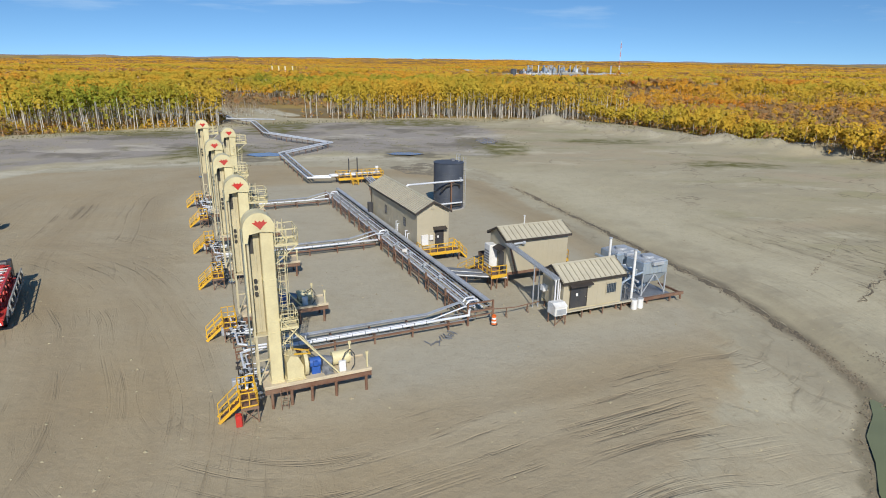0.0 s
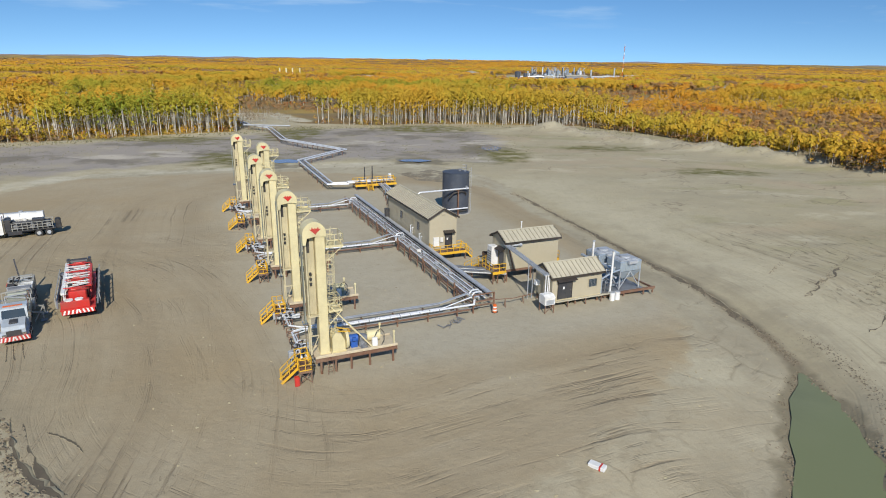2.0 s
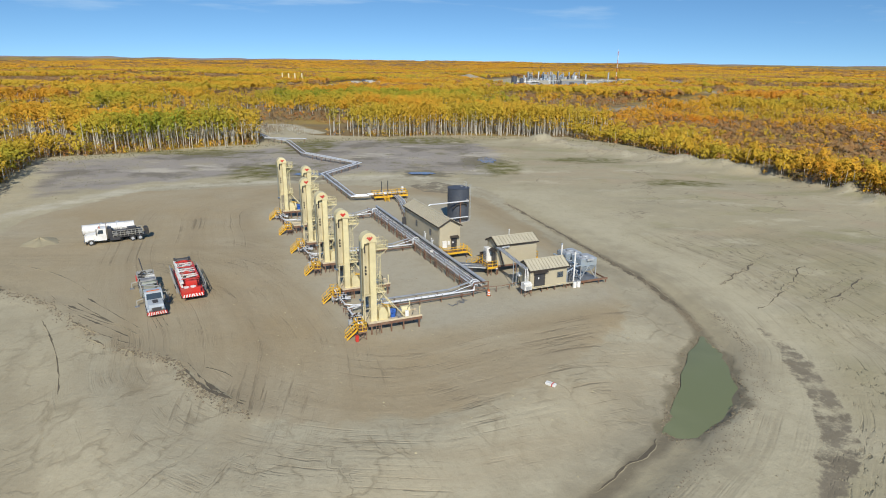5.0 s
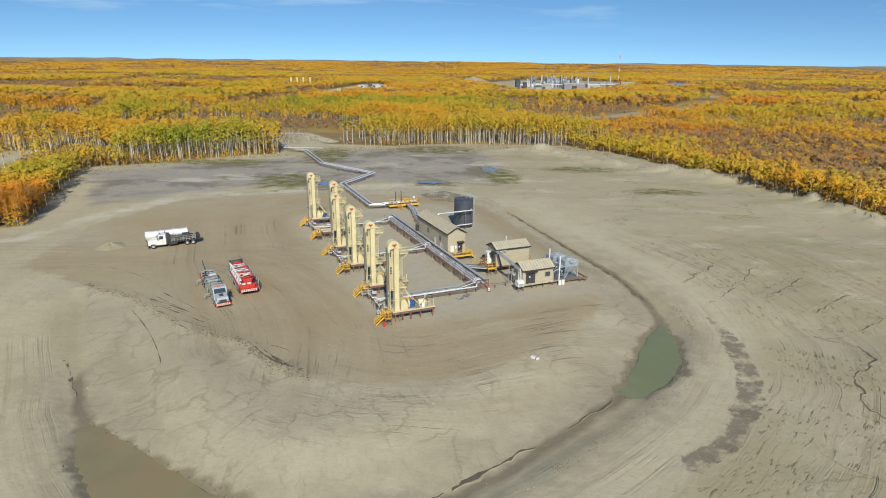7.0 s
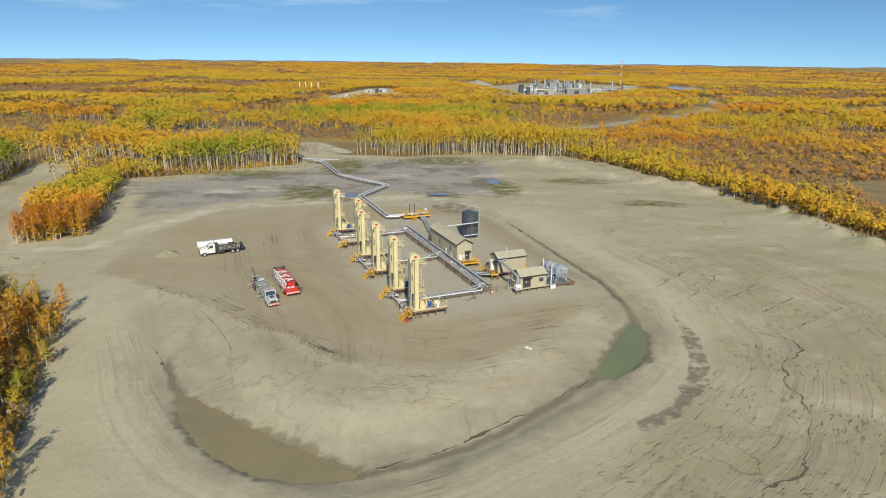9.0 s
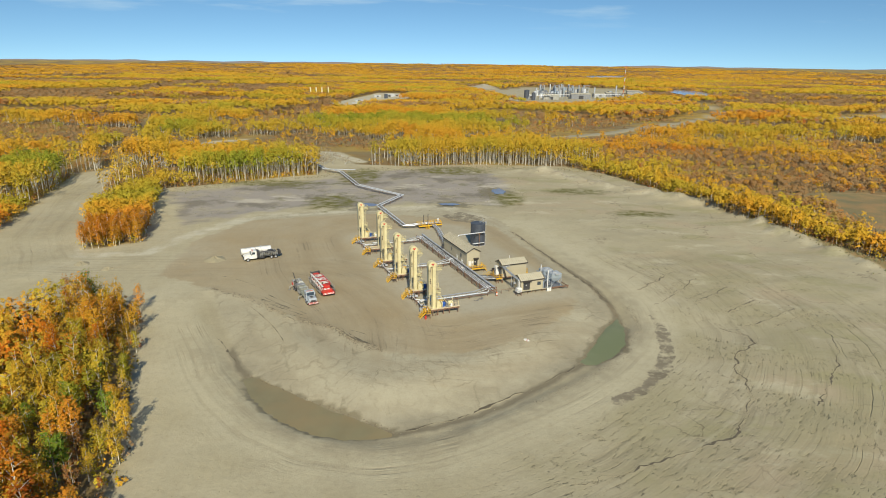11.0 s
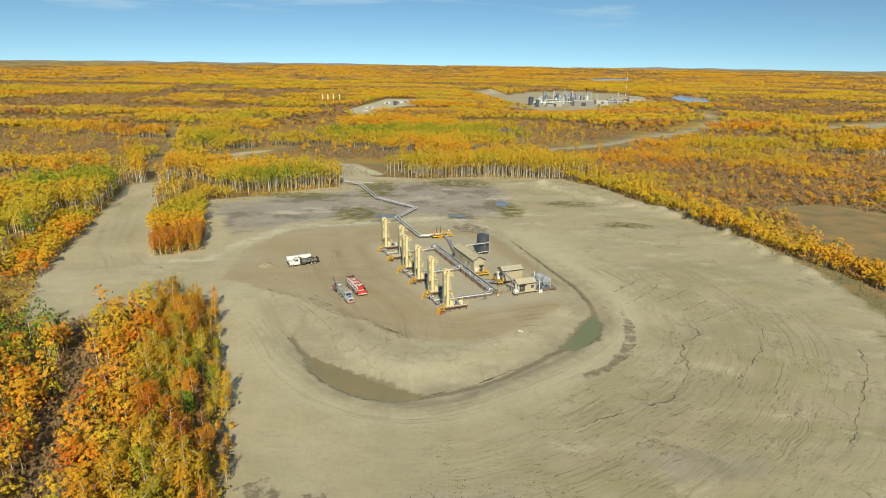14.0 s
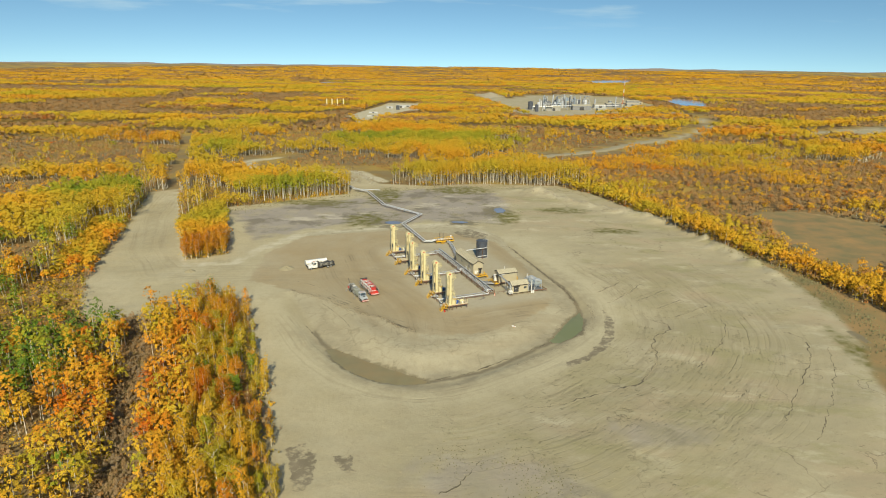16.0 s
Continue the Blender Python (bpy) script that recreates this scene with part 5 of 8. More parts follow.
def landing(v0, v1, u0, u1, z, rails, stairs, label):
    """A yellow railed landing on brown legs. stairs: foot and top of the flight, and its width along v or u."""
    t = thing("landing_platform", site(0, 0), label, "platform", "yellow landings at the buildings")
    part("deck", Shape().box(v0, v1, u0, u1, z - 0.1, z, 0.01), BROWN, t, "brown grating deck")
    part("kick_plate", Shape().box(v0 - 0.03, v1 + 0.03, u0 - 0.03, u0 - 0.004, z - 0.24, z + 0.03), YELLOW, t)
    part("kick_plate", Shape().box(v0 - 0.03, v1 + 0.03, u1 + 0.004, u1 + 0.03, z - 0.24, z + 0.03), YELLOW, t)
    for line in rails:
        part("railing", railing(Shape(), [(a, b, z) for a, b in line], r=0.034, gap=0.9), YELLOW, t)
    for v in (v0 + 0.1, v1 - 0.1):
        for u in (u0 + 0.1, u1 - 0.1):
            part("leg", Shape().bar((v, u, -0.15), (v, u, z - 0.1), 0.11), BROWN, t)
    (fv, fu), (tv, tu), (wv, wu) = stairs
    for k in (-0.5, 0.5):
        a, b = Vector((fv + k * wv, fu + k * wu, 0.05)), Vector((tv + k * wv, tu + k * wu, z))
        s = Shape().bar(a, b, 0.05, 0.2)
        for h in (0.5, 1.0):
            s.bar(a + Vector((0, 0, h)), b + Vector((0, 0, h)), 0.065)
        for q in (0.0, 0.5, 1.0):
            p = a.lerp(b, q)
            s.bar(p, p + Vector((0, 0, 1.0)), 0.065)
        part("stair_rail", s, YELLOW, t)
    n = max(3, round(z / 0.2))
    for i in range(n):
        p = Vector((fv, fu, 0.1)).lerp(Vector((tv, tu, z)), (i + 0.5) / n)
        part("tread", Shape().box(p.x - max(abs(wv) / 2, 0.13), p.x + max(abs(wv) / 2, 0.13), p.y - max(abs(wu) / 2, 0.13), p.y + max(abs(wu) / 2, 0.13), p.z - 0.03, p.z), BROWN, t)
    return t


# long building
lb = gable_building("long_building", 21.6, 25.7, 27.4, 45.4, 1.3, 5.85, 7.0, "u", "long cream metal-clad building with a tan ribbed roof on piles")
front_door(lb, 24.0, 24.95, 27.4, 1.35, 3.45)
for u in (31.2, 38.4):
    win = part("louvre", Shape().box(21.52, 21.579, u, u + 0.75, 3.2, 4.3, 0.01), DOOR, lb, "dark wall louvre")
    for k in range(6):
        part("slat", Shape().box(21.49, 21.52, u + 0.05, u + 0.7, 3.28 + 0.165 * k, 3.37 + 0.165 * k), DULL, win)
part("wall_cabinet", Shape().box(22.1, 22.95, 27.08, 27.379, 1.75, 3.05, 0.03), WHITE, lb, "pale grey electrical cabinet")
part("wall_cabinet", Shape().box(23.15, 23.6, 27.15, 27.379, 2.3, 2.95, 0.03), WHITE, lb, "small white cabinet")
part("gable_vent", Shape().box(23.4, 23.9, 27.32, 27.38, 6.1, 6.45, 0.01), WALL, lb)
part("exhaust_hood", Shape().box(25.72, 26.5, 29.2, 30.1, 4.3, 5.0, 0.08).tube((26.1, 29.65, 3.9), (26.1, 29.65, 4.3), 0.25, 10), DOOR, lb, "dark exhaust hood")
part("downpipe", Shape().tube((21.5, 45.2, 1.3), (21.5, 45.2, 5.6), 0.05, 6), TRIM, lb)
part("rear_cabinet", Shape().box(20.9, 21.579, 44.6, 45.3, 1.6, 3.4, 0.03), DOOR, lb, "dark cabinet on the rear corner")
for k, u in enumerate((30.0, 30.7, 33.6, 34.2)):
    part("wall_pipe", Shape().path([(21.5, u, 1.5), (21.35, u, 1.6), (21.35, u, 2.6 + 0.2 * k), (21.579, u, 2.6 + 0.2 * k)], 0.06, 6), SILVER, lb)
landing(21.5, 26.4, 25.5, 27.32, 1.2, [[(21.53, 27.3), (21.53, 25.53), (26.37, 25.53)], [(25.75, 27.3), (26.37, 27.3)]], ((27.5, 26.5), (26.4, 26.5), (0.0, 1.2)), "yellow railed landing in front of the long building")

# back building, its ridge across
bb = gable_building("pump_house", 26.9, 34.5, 15.3, 18.9, 1.6, 5.25, 6.1, "v", "cream metal-clad pump house with a tan ribbed roof on piles")
part("door", Shape().box(26.83, 26.879, 15.8, 16.9, 1.65, 3.75), DOOR, bb, "charcoal steel door")
part("hood", Shape().prism([(26.87, 4.2), (26.2, 3.95), (26.2, 4.03), (26.87, 4.35)], 15.5, 17.1), TRIM, bb, "dark sloping hood")
cab = part("cooling_cabinet", Shape().box(25.9, 26.85, 17.15, 18.4, 1.65, 4.2, 0.06), WHITE, bb, "tall pale air conditioning cabinet")
for k in range(5):
    part("slat", Shape().box(25.87, 25.9, 17.3, 18.25, 2.2 + 0.3 * k, 2.36 + 0.3 * k), DULL, cab)
part("wall_lamp", Shape().tube((27.6, 15.1, 4.75), (28.6, 15.0, 4.8), 0.13, 10).tube((28.6, 15.0, 4.8), (28.9, 15.0, 4.8), 0.2, 10).box(27.5, 28.3, 15.1, 15.28, 4.4, 4.5), GALV, bb, "grey intake fitting")
part("vent_pipe", Shape().tube((30.3, 17.6, 5.7), (30.3, 17.6, 6.9), 0.07, 8).tube((30.3, 17.6, 6.9), (30.3, 17.6, 7.0), 0.12, 8), WHITE, bb)
landing(25.0, 26.85, 15.0, 18.9, 1.5, [[(26.82, 15.03), (25.03, 15.03), (25.03, 18.0)], [(26.0, 18.87), (26.82, 18.87)]], ((24.6, 21.2), (25.5, 18.9), (1.0, 0.0)), "yellow railed landing at the pump house door")
landing(34.6, 36.0, 17.0, 18.8, 1.5, [[(34.65, 17.03), (35.97, 17.03), (35.97, 18.77)]], ((35.3, 20.4), (35.3, 18.8), (1.0, 0.0)), "yellow railed landing behind the pump house")
drip = thing("drip_tray", site(0, 0), "dark open steel tray beside the pump house", "tray")
part("body", Shape().box(28.3, 30.3, 22.4, 24.4, 0.75, 0.85).box(28.3, 30.3, 22.4, 22.46, 0.85, 1.2).box(28.3, 30.3, 24.34, 24.4, 0.85, 1.2).box(28.3, 28.36, 22.46, 24.34, 0.85, 1.2), BROWN, drip)
for v in (28.4, 30.2):
    for u in (22.5, 24.3):
        part("leg", Shape().bar((v, u, -0.1), (v, u, 0.75), 0.1), BROWN, drip)

# small building
sb = gable_building("control_building", 27.6, 34.3, 5.9, 9.4, 0.9, 3.75, 4.75, "v", "small cream metal-clad control building with a tan ribbed roof on piles")
front_door(sb, 28.4, 30.2, 5.9, 0.95, 3.05, True)
win = part("window", Shape().box(32.5, 33.6, 5.84, 5.878, 1.9, 2.85, 0.01), GLASS, sb, "dark framed window")
part("frame", Shape().box(32.42, 32.5, 5.82, 5.878, 1.82, 2.93).box(33.6, 33.68, 5.82, 5.878, 1.82, 2.93).box(32.5, 33.6, 5.82, 5.878, 2.85, 2.93).box(32.5, 33.6, 5.82, 5.878, 1.82, 1.9), WALL, win)
for k in range(5):
    part("mullion", Shape().box(32.65 + 0.2 * k, 32.68 + 0.2 * k, 5.825, 5.84, 1.9, 2.85), DULL, win)
part("wall_vent", Shape().box(32.4, 32.55, 5.8, 5.878, 3.3, 3.55, 0.02).box(32.65, 32.8, 5.8, 5.878, 3.3, 3.55, 0.02), WALL, sb)
part("walkway", Shape().box(27.2, 36.0, 5.45, 5.74, 0.74, 0.86, 0.015), ROOF, sb, "pale steel walkway edge")
for v in (27.4, 29.6, 32.0, 34.2):
    part("knee_brace", Shape().bar((v, 5.55, 0.74), (v + 0.25, 5.9, 0.0), 0.1).bar((v, 5.55, 0.74), (v, 5.55, -0.1), 0.1), BROWN, sb)
for v in (27.35, 27.42):
    part("conduit", Shape().tube((v - 0.02, 6.1 + (v - 27.35) * 6, 0.6), (v - 0.02, 6.1 + (v - 27.35) * 6, 3.6), 0.06, 8), WHITE, sb, "white conduit")
part("wall_box", Shape().box(27.1, 27.578, 8.4, 9.0, 1.9, 2.5, 0.04), WHITE, sb, "white box on the gable wall")
ac = thing("air_conditioner", site(0, 0), "white rooftop-style air conditioner on a steel stand", "air conditioner")
part("body", Shape().box(26.0, 27.3, 4.7, 6.0, 0.95, 1.75, 0.06), WHITE, ac)
part("hood", Shape().prism_x([(4.7, 1.75), (6.0, 1.75), (5.9, 2.05), (5.2, 2.1), (4.7, 1.85)], 26.0, 27.3), WHITE, ac)
part("grille", Shape().box(26.15, 27.15, 4.66, 4.7, 1.1, 1.6), GALV, ac)
part("stand", Shape().bar((26.1, 4.8, -0.1), (26.1, 4.8, 0.95), 0.09).bar((27.2, 4.8, -0.1), (27.2, 4.8, 0.95), 0.09).bar((26.1, 5.9, -0.1), (26.1, 5.9, 0.95), 0.09).bar((27.2, 5.9, -0.1), (27.2, 5.9, 0.95), 0.09).bar((26.1, 4.8, 0.1), (27.2, 4.8, 0.85), 0.06), BROWN, ac)

# raised cable tray between the two buildings
tray = thing("cable_tray", site(0, 0), "raised galvanised cable tray between the two buildings", "cable tray")
body = Shape()
a, b = Vector((26.9, 15.2, 4.9)), Vector((26.9, 6.0, 4.0))
for dx in (-0.3, 0.3):
    body.bar(a + Vector((dx, 0, 0)), b + Vector((dx, 0, 0)), 0.05, 0.16)
for k in range(30):
    p = a.lerp(b, k / 29)
    body.bar(p + Vector((-0.3, 0, -0.05)), p + Vector((0.3, 0, -0.05)), 0.06)
for dx in (-0.17, 0.0, 0.17):
    body.bar(a + Vector((dx, 0, 0.02)), b + Vector((dx, 0, 0.02)), 0.1)
part("tray", body, GALV, tray)
part("post", Shape().bar((26.6, 9.4, -0.1), (26.6, 9.4, 4.3), 0.09).bar((27.2, 9.4, -0.1), (27.2, 9.4, 4.3), 0.09), GALV, tray)
part("drop", Shape().bar((26.75, 6.0, 4.0), (26.75, 6.0, 0.8), 0.1).bar((27.05, 6.0, 4.0), (27.05, 6.0, 0.8), 0.1), WHITE, tray)
part("diagonal", Shape().bar((27.0, 14.9, 4.8), (28.0, 15.1, 1.5), 0.1), BROWN, tray)

# gas coolers beside the control building
def gas_cooler(u0, u1, v0, v1, label):
    t = thing("gas_cooler", site(0, 0), label, "cooler", "gas coolers")
    top = Shape().box(v0, v1, u0, u1, 2.75, 4.0, 0.05)
    plenum = part("plenum", top, COOLER, t)
    for k in range(6):
        v = v0 + 0.2 + (v1 - v0 - 0.45) * k / 5
        part("rib", Shape().box(v, v + 0.05, u0 - 0.03, u0, 2.8, 3.95), COOLER, plenum)
    hop = Shape().add([(v0, u0, 2.75), (v1, u0, 2.75), (v1, u1, 2.75), (v0, u1, 2.75), (v0 + 0.7, u0 + 0.5, 1.75), (v1 - 0.7, u0 + 0.5, 1.75), (v1 - 0.7, u1 - 0.5, 1.75), (v0 + 0.7, u1 - 0.5, 1.75)], [(0, 1, 5, 4), (1, 2, 6, 5), (2, 3, 7, 6), (3, 0, 4, 7), (4, 5, 6, 7)])
    part("hopper", hop, COOLER, t)
    lid = Shape().box(v0 + 0.15, v1 - 0.15, u0 + 0.15, u1 - 0.15, 4.0, 4.1, 0.03)
    for k in range(3):
        lid.box(v0 + 0.3 + 0.8 * k, v0 + 0.9 + 0.8 * k, u0 + 0.3, u1 - 0.3, 4.1, 4.16, 0.02)
    part("lid", lid, GALV, t)
    part("fan_ring", Shape().tube(((v0 + v1) / 2, (u0 + u1) / 2, 4.1), ((v0 + v1) / 2, (u0 + u1) / 2, 4.35), 0.6, 20), GALV, t, smooth=True)
    for v in (v0 + 0.08, v1 - 0.08):
        for u in (u0 + 0.08, u1 - 0.08):
            part("leg", Shape().bar((v, u, 0.5), (v, u, 2.75), 0.13), GALV, t)
    x = Shape().bar((v0, u0 + 0.05, 0.6), ((v0 + v1) / 2, u0 + 0.05, 2.7), 0.08).bar((v1, u0 + 0.05, 0.6), ((v0 + v1) / 2, u0 + 0.05, 2.7), 0.08).bar((v0 + 0.05, u0, 0.6), (v0 + 0.05, u1, 2.6), 0.08)
    part("cross_brace", x, GALV, t)
    part("duct", Shape().box(v0 + 0.9, v1 - 0.9, u0 - 0.45, u0 - 0.03, 3.75, 4.15, 0.05), GALV, t)
    part("drain_pipe", Shape().path([((v0 + v1) / 2, (u0 + u1) / 2, 1.75), ((v0 + v1) / 2, (u0 + u1) / 2, 1.1), (v0 - 0.4, u0 + 0.6, 1.0)], 0.14, 10), COOLER, t, smooth=True)
    return t


gas_cooler(6.6, 9.2, 37.5, 40.6, "blue-grey sheet-metal gas cooler on braced legs, front one")
gas_cooler(9.9, 12.6, 36.9, 40.0, "blue-grey sheet-metal gas cooler on braced legs, rear one")
sk = thing("skid_base", site(0, 0), "brown steel skid under the gas coolers", "skid")
for u in (6.2, 9.5, 12.7):
    part("beam", Shape().box(34.9, 42.7 if u < 7 else 41.0, u - 0.1, u + 0.1, 0.2, 0.5), BROWN, sk)
for v in (35.2, 38.0, 41.0, 42.4):
    part("leg", Shape().tube((v, 6.2, -0.3), (v, 6.2, 0.2), 0.1, 8), BROWN, sk)
    part("cross_beam", Shape().box(v - 0.08, v + 0.08, 6.3, 9.4 if v > 41.5 else 12.6, 0.22, 0.44), BROWN, sk)
part("grating", Shape().box(35.0, 41.0, 6.3, 12.6, 0.504, 0.55), DULL, sk)
piping = thing("cooler_piping", site(0, 0), "grey-blue pipe manifold between the control building and the coolers", "pipes")
for k in range(6):
    u = 6.6 + 0.85 * k
    part("pipe", Shape().path([(34.9 + 0.25 * (k % 2), u, 0.5), (34.9 + 0.25 * (k % 2), u, 2.3 + 0.25 * (k % 3)), (36.2, u, 2.9 + 0.1 * (k % 2)), (37.4, u, 3.1)], 0.11, 8), GALV if k % 2 else COOLER, piping, smooth=True)
    part("pipe", Shape().path([(35.7, u + 0.3, 0.55), (35.7, u + 0.3, 1.5), (36.6, u + 0.3, 1.7), (37.5, u + 0.3, 1.2)], 0.08, 8), DULL, piping, smooth=True)
part("header", Shape().tube((36.3, 6.3, 3.35), (36.3, 12.6, 3.35), 0.17, 10), COOLER, piping, smooth=True)
part("header", Shape().tube((36.7, 6.3, 2.3), (36.7, 12.6, 2.3), 0.13, 10), GALV, piping, smooth=True)
for v, u, z in ((36.2, 10.3, 5.7), (36.0, 6.3, 5.6)):
    s = thing("vent_stack", site(v, u, 0.5), "slim white vent stack on the cooler skid", "vent stack", "vent stacks")
    part("pipe", Shape().tube((0, 0, 0.05), (0, 0, z - 0.5), 0.13, 12), WHITE, s, smooth=True)
    part("base", Shape().tube((0, 0, 0.05), (0, 0, 0.25), 0.26, 12), GALV, s)
    part("cap", Shape().tube((0, 0, z - 0.5), (0, 0, z - 0.35), 0.17, 12), GALV, s)
for k in range(2):
    d = thing("white_drum", site(35.6 + 0.75 * k, 5.35, 0), "white plastic drum beside the skid", "drum", "white drums")
    part("body", Shape().tube((0, 0, 0), (0, 0, 0.95), 0.31, 14), WHITE, d, smooth=True)
    part("lid", Shape().tube((0, 0, 0.95), (0, 0, 1.0), 0.27, 14), GALV, d)

# ducts from the rack to the pump house
for k, (a, b) in enumerate((((21.4, 18.6), (26.9, 16.3)), ((21.4, 17.2), (26.9, 15.2)))):
    t = thing("duct_tray", site(0, 0), "flat grey covered tray from the rack to the pump house", "cable tray", "covered trays")
    p, q = Vector((a[0], a[1], 1.75)), Vector((b[0], b[1], 1.35))
    part("cover", Shape().bar(p, q, 0.62, 0.08), DULL, t)
    part("pipe", Shape().tube(p + Vector((0, 0.2, -0.2)), q + Vector((0, 0.2, -0.2)), 0.13, 8).tube(p + Vector((0, -0.2, -0.2)), q + Vector((0, -0.2, -0.2)), 0.13, 8), DULL, t, smooth=True)
    for m in (0.25, 0.8):
        c = p.lerp(q, m)
        part("support", Shape().bar((c.x, c.y - 0.4, -0.1), (c.x, c.y - 0.4, c.z - 0.3), 0.1).bar((c.x, c.y + 0.4, -0.1), (c.x, c.y + 0.4, c.z - 0.3), 0.1).bar((c.x, c.y - 0.5, c.z - 0.36), (c.x, c.y + 0.5, c.z - 0.36), 0.1), BROWN, t)
line = thing("conduit_line", site(0, 0), "thin dark conduit on low stands", "conduit")
part("conduit", Shape().path([(21.3, 8.0, 1.2), (24.0, 8.3, 0.85), (27.0, 8.8, 0.8)], 0.05, 6), BROWN, line)
for v, u in ((23.0, 8.2), (25.5, 8.55)):
    part("stand", Shape().bar((v, u - 0.2, -0.1), (v, u, 0.9), 0.06).bar((v, u + 0.2, -0.1), (v, u, 0.9), 0.06), BROWN, line)

# storage tank
tk = thing("storage_tank", site(36.5, 51.4), "upright charcoal cylindrical storage tank on the bare ground", "tank")
shell = Shape().tube((0, 0, 0), (0, 0, 7.45), 2.42, 40)
part("shell", shell, TANK, tk, smooth=True)
part("roof", Shape().tube((0, 0, 7.45), (0, 0, 7.8), 2.5, 40, 0.2), TANK, tk, smooth=True)
for z in (1.9, 3.75, 5.6, 7.3):
    part("hoop", Shape().tube((0, 0, z), (0, 0, z + 0.06), 2.45, 40), TANK, tk)
part("hatch_rail", railing(Shape(), [(1.2, -1.2, 7.55), (1.9, -0.4, 7.5), (1.5, 0.3, 7.55)], h=1.1, gap=0.6), GALV, tk, "galvanised hatch railing")
part("hatch", Shape().tube((0.6, -0.3, 7.7), (0.6, -0.3, 7.95), 0.4, 14), DULL, tk)
part("ladder", ladder(Shape(), (2.3, -1.15, 0.2), (2.3, -1.15, 8.3)), GALV, tk)
part("base_ring", Shape().tube((0, 0, -0.15), (0, 0, 0.12), 2.75, 40), CONCRETE, tk)
tp = thing("tank_piping", site(0, 0), "silver pipe on a brown post in front of the tank", "pipes")
part("pipe", Shape().path([(27.8, 48.3, 4.4), (28.3, 48.3, 4.8), (37.6, 48.45, 4.9), (37.6, 49.0, 4.9)], 0.15, 10), SILVER, tp, smooth=True)
part("pipe", Shape().path([(33.2, 48.3, 1.3), (37.5, 48.4, 1.35), (37.5, 49.0, 1.2)], 0.13, 10), SILVER, tp, smooth=True)
part("sleeve", Shape().path([(34.2, 49.2, 3.2), (34.9, 48.8, 4.1), (36.4, 48.7, 4.35), (37.3, 48.9, 4.1), (37.4, 49.1, 3.6)], 0.17, 8), BLACK, tp, "black insulated hose")
part("sleeve", Shape().path([(36.0, 48.8, 0.75), (37.6, 48.8, 0.85)], 0.16, 8), BLACK, tp)
part("post", Shape().bar((35.7, 48.5, -0.2), (35.7, 48.5, 4.8), 0.2).bar((35.2, 48.5, 4.7), (36.2, 48.5, 4.7), 0.14), BROWN, tp)
part("valve", Shape().tube((37.2, 48.3, 4.75), (37.2, 48.3, 5.3), 0.12, 8).tube((37.2, 48.3, 5.3), (37.2, 48.3, 5.35), 0.25, 12), GALV, tp)
part("stub", Shape().tube((28.3, 48.3, 4.8), (28.1, 48.3, 4.2), 0.12, 8), BLACK, tp)

# manifold skid with yellow railings
mf = thing("manifold_skid", site(0, 0), "railed yellow manifold platform with silver pipes and dark vents", "manifold")
part("deck", Shape().box(24.6, 33.6, 76.2, 79.2, 0.95, 1.1, 0.02), BROWN, mf)
part("kick_plate", Shape().box(24.5, 33.7, 76.1, 76.196, 0.75, 1.15), YELLOW, mf)
part("kick_plate", Shape().box(24.5, 33.7, 79.204, 79.3, 0.75, 1.15), YELLOW, mf)
part("railing", railing(Shape(), [(26.9, 76.2, 1.1), (24.65, 76.2, 1.1), (24.65, 79.15, 1.1), (33.55, 79.15, 1.1), (33.55, 76.2, 1.1), (28.1, 76.2, 1.1)], r=0.045, gap=1.1), YELLOW, mf)
part("railing", railing(Shape(), [(29.5, 77.6, 1.4), (33.5, 77.6, 1.4)], r=0.045, gap=1.0), YELLOW, mf)
for v in np.linspace(24.8, 33.4, 5):
    for u in (76.4, 79.0):
        part("leg", Shape().bar((v, u, -0.2), (v, u, 0.95), 0.14), BROWN, mf)
st = Shape().bar((26.95, 74.6, 0.0), (26.95, 76.2, 1.1), 0.07, 0.2).bar((28.05, 74.6, 0.0), (28.05, 76.2, 1.1), 0.07, 0.2)
for x in (26.95, 28.05):
    for h in (0.5, 1.0):
        st.bar((x, 74.6, h), (x, 76.2, 1.1 + h), 0.07)
    st.bar((x, 74.6, 0), (x, 74.6, 1.0), 0.07)
for k in range(5):
    st.box(26.97, 28.03, 74.7 + 0.3 * k, 74.95 + 0.3 * k, 0.2 + 0.2 * k, 0.24 + 0.2 * k)
part("stairs", st, YELLOW, mf)
for v, h in ((27.2, 4.6), (28.9, 4.7)):
    part("vent", Shape().tube((v, 78.4, 1.1), (v, 78.4, h), 0.11, 10).tube((v, 78.4, 1.1), (v, 78.4, 2.2), 0.2, 10), DOOR, mf, "dark vent pipe")
for u, r, z in ((77.0, 0.2, 1.6), (77.7, 0.16, 1.75), (78.3, 0.2, 1.6)):
    part("pipe", Shape().tube((23.2, u, z), (33.2, u, z), r, 10), SILVER, mf, smooth=True)
for k in range(6):
    v = 25.6 + 1.35 * k
    part("valve", Shape().tube((v, 77.0, 1.7), (v, 77.0, 2.4), 0.09, 8).tube((v, 77.0, 2.4), (v, 77.0, 2.45), 0.24, 10).box(v - 0.25, v + 0.25, 76.8, 77.2, 1.4, 1.8, 0.04), GALV if k % 2 else DULL, mf)
part("instrument_box", Shape().box(32.6, 33.2, 78.2, 78.8, 1.1, 2.8, 0.04), WHITE, mf, "white instrument box")
mt = thing("pipe_tray", site(0, 0), "grey pipes on low stands from the manifold to the long building", "pipes")
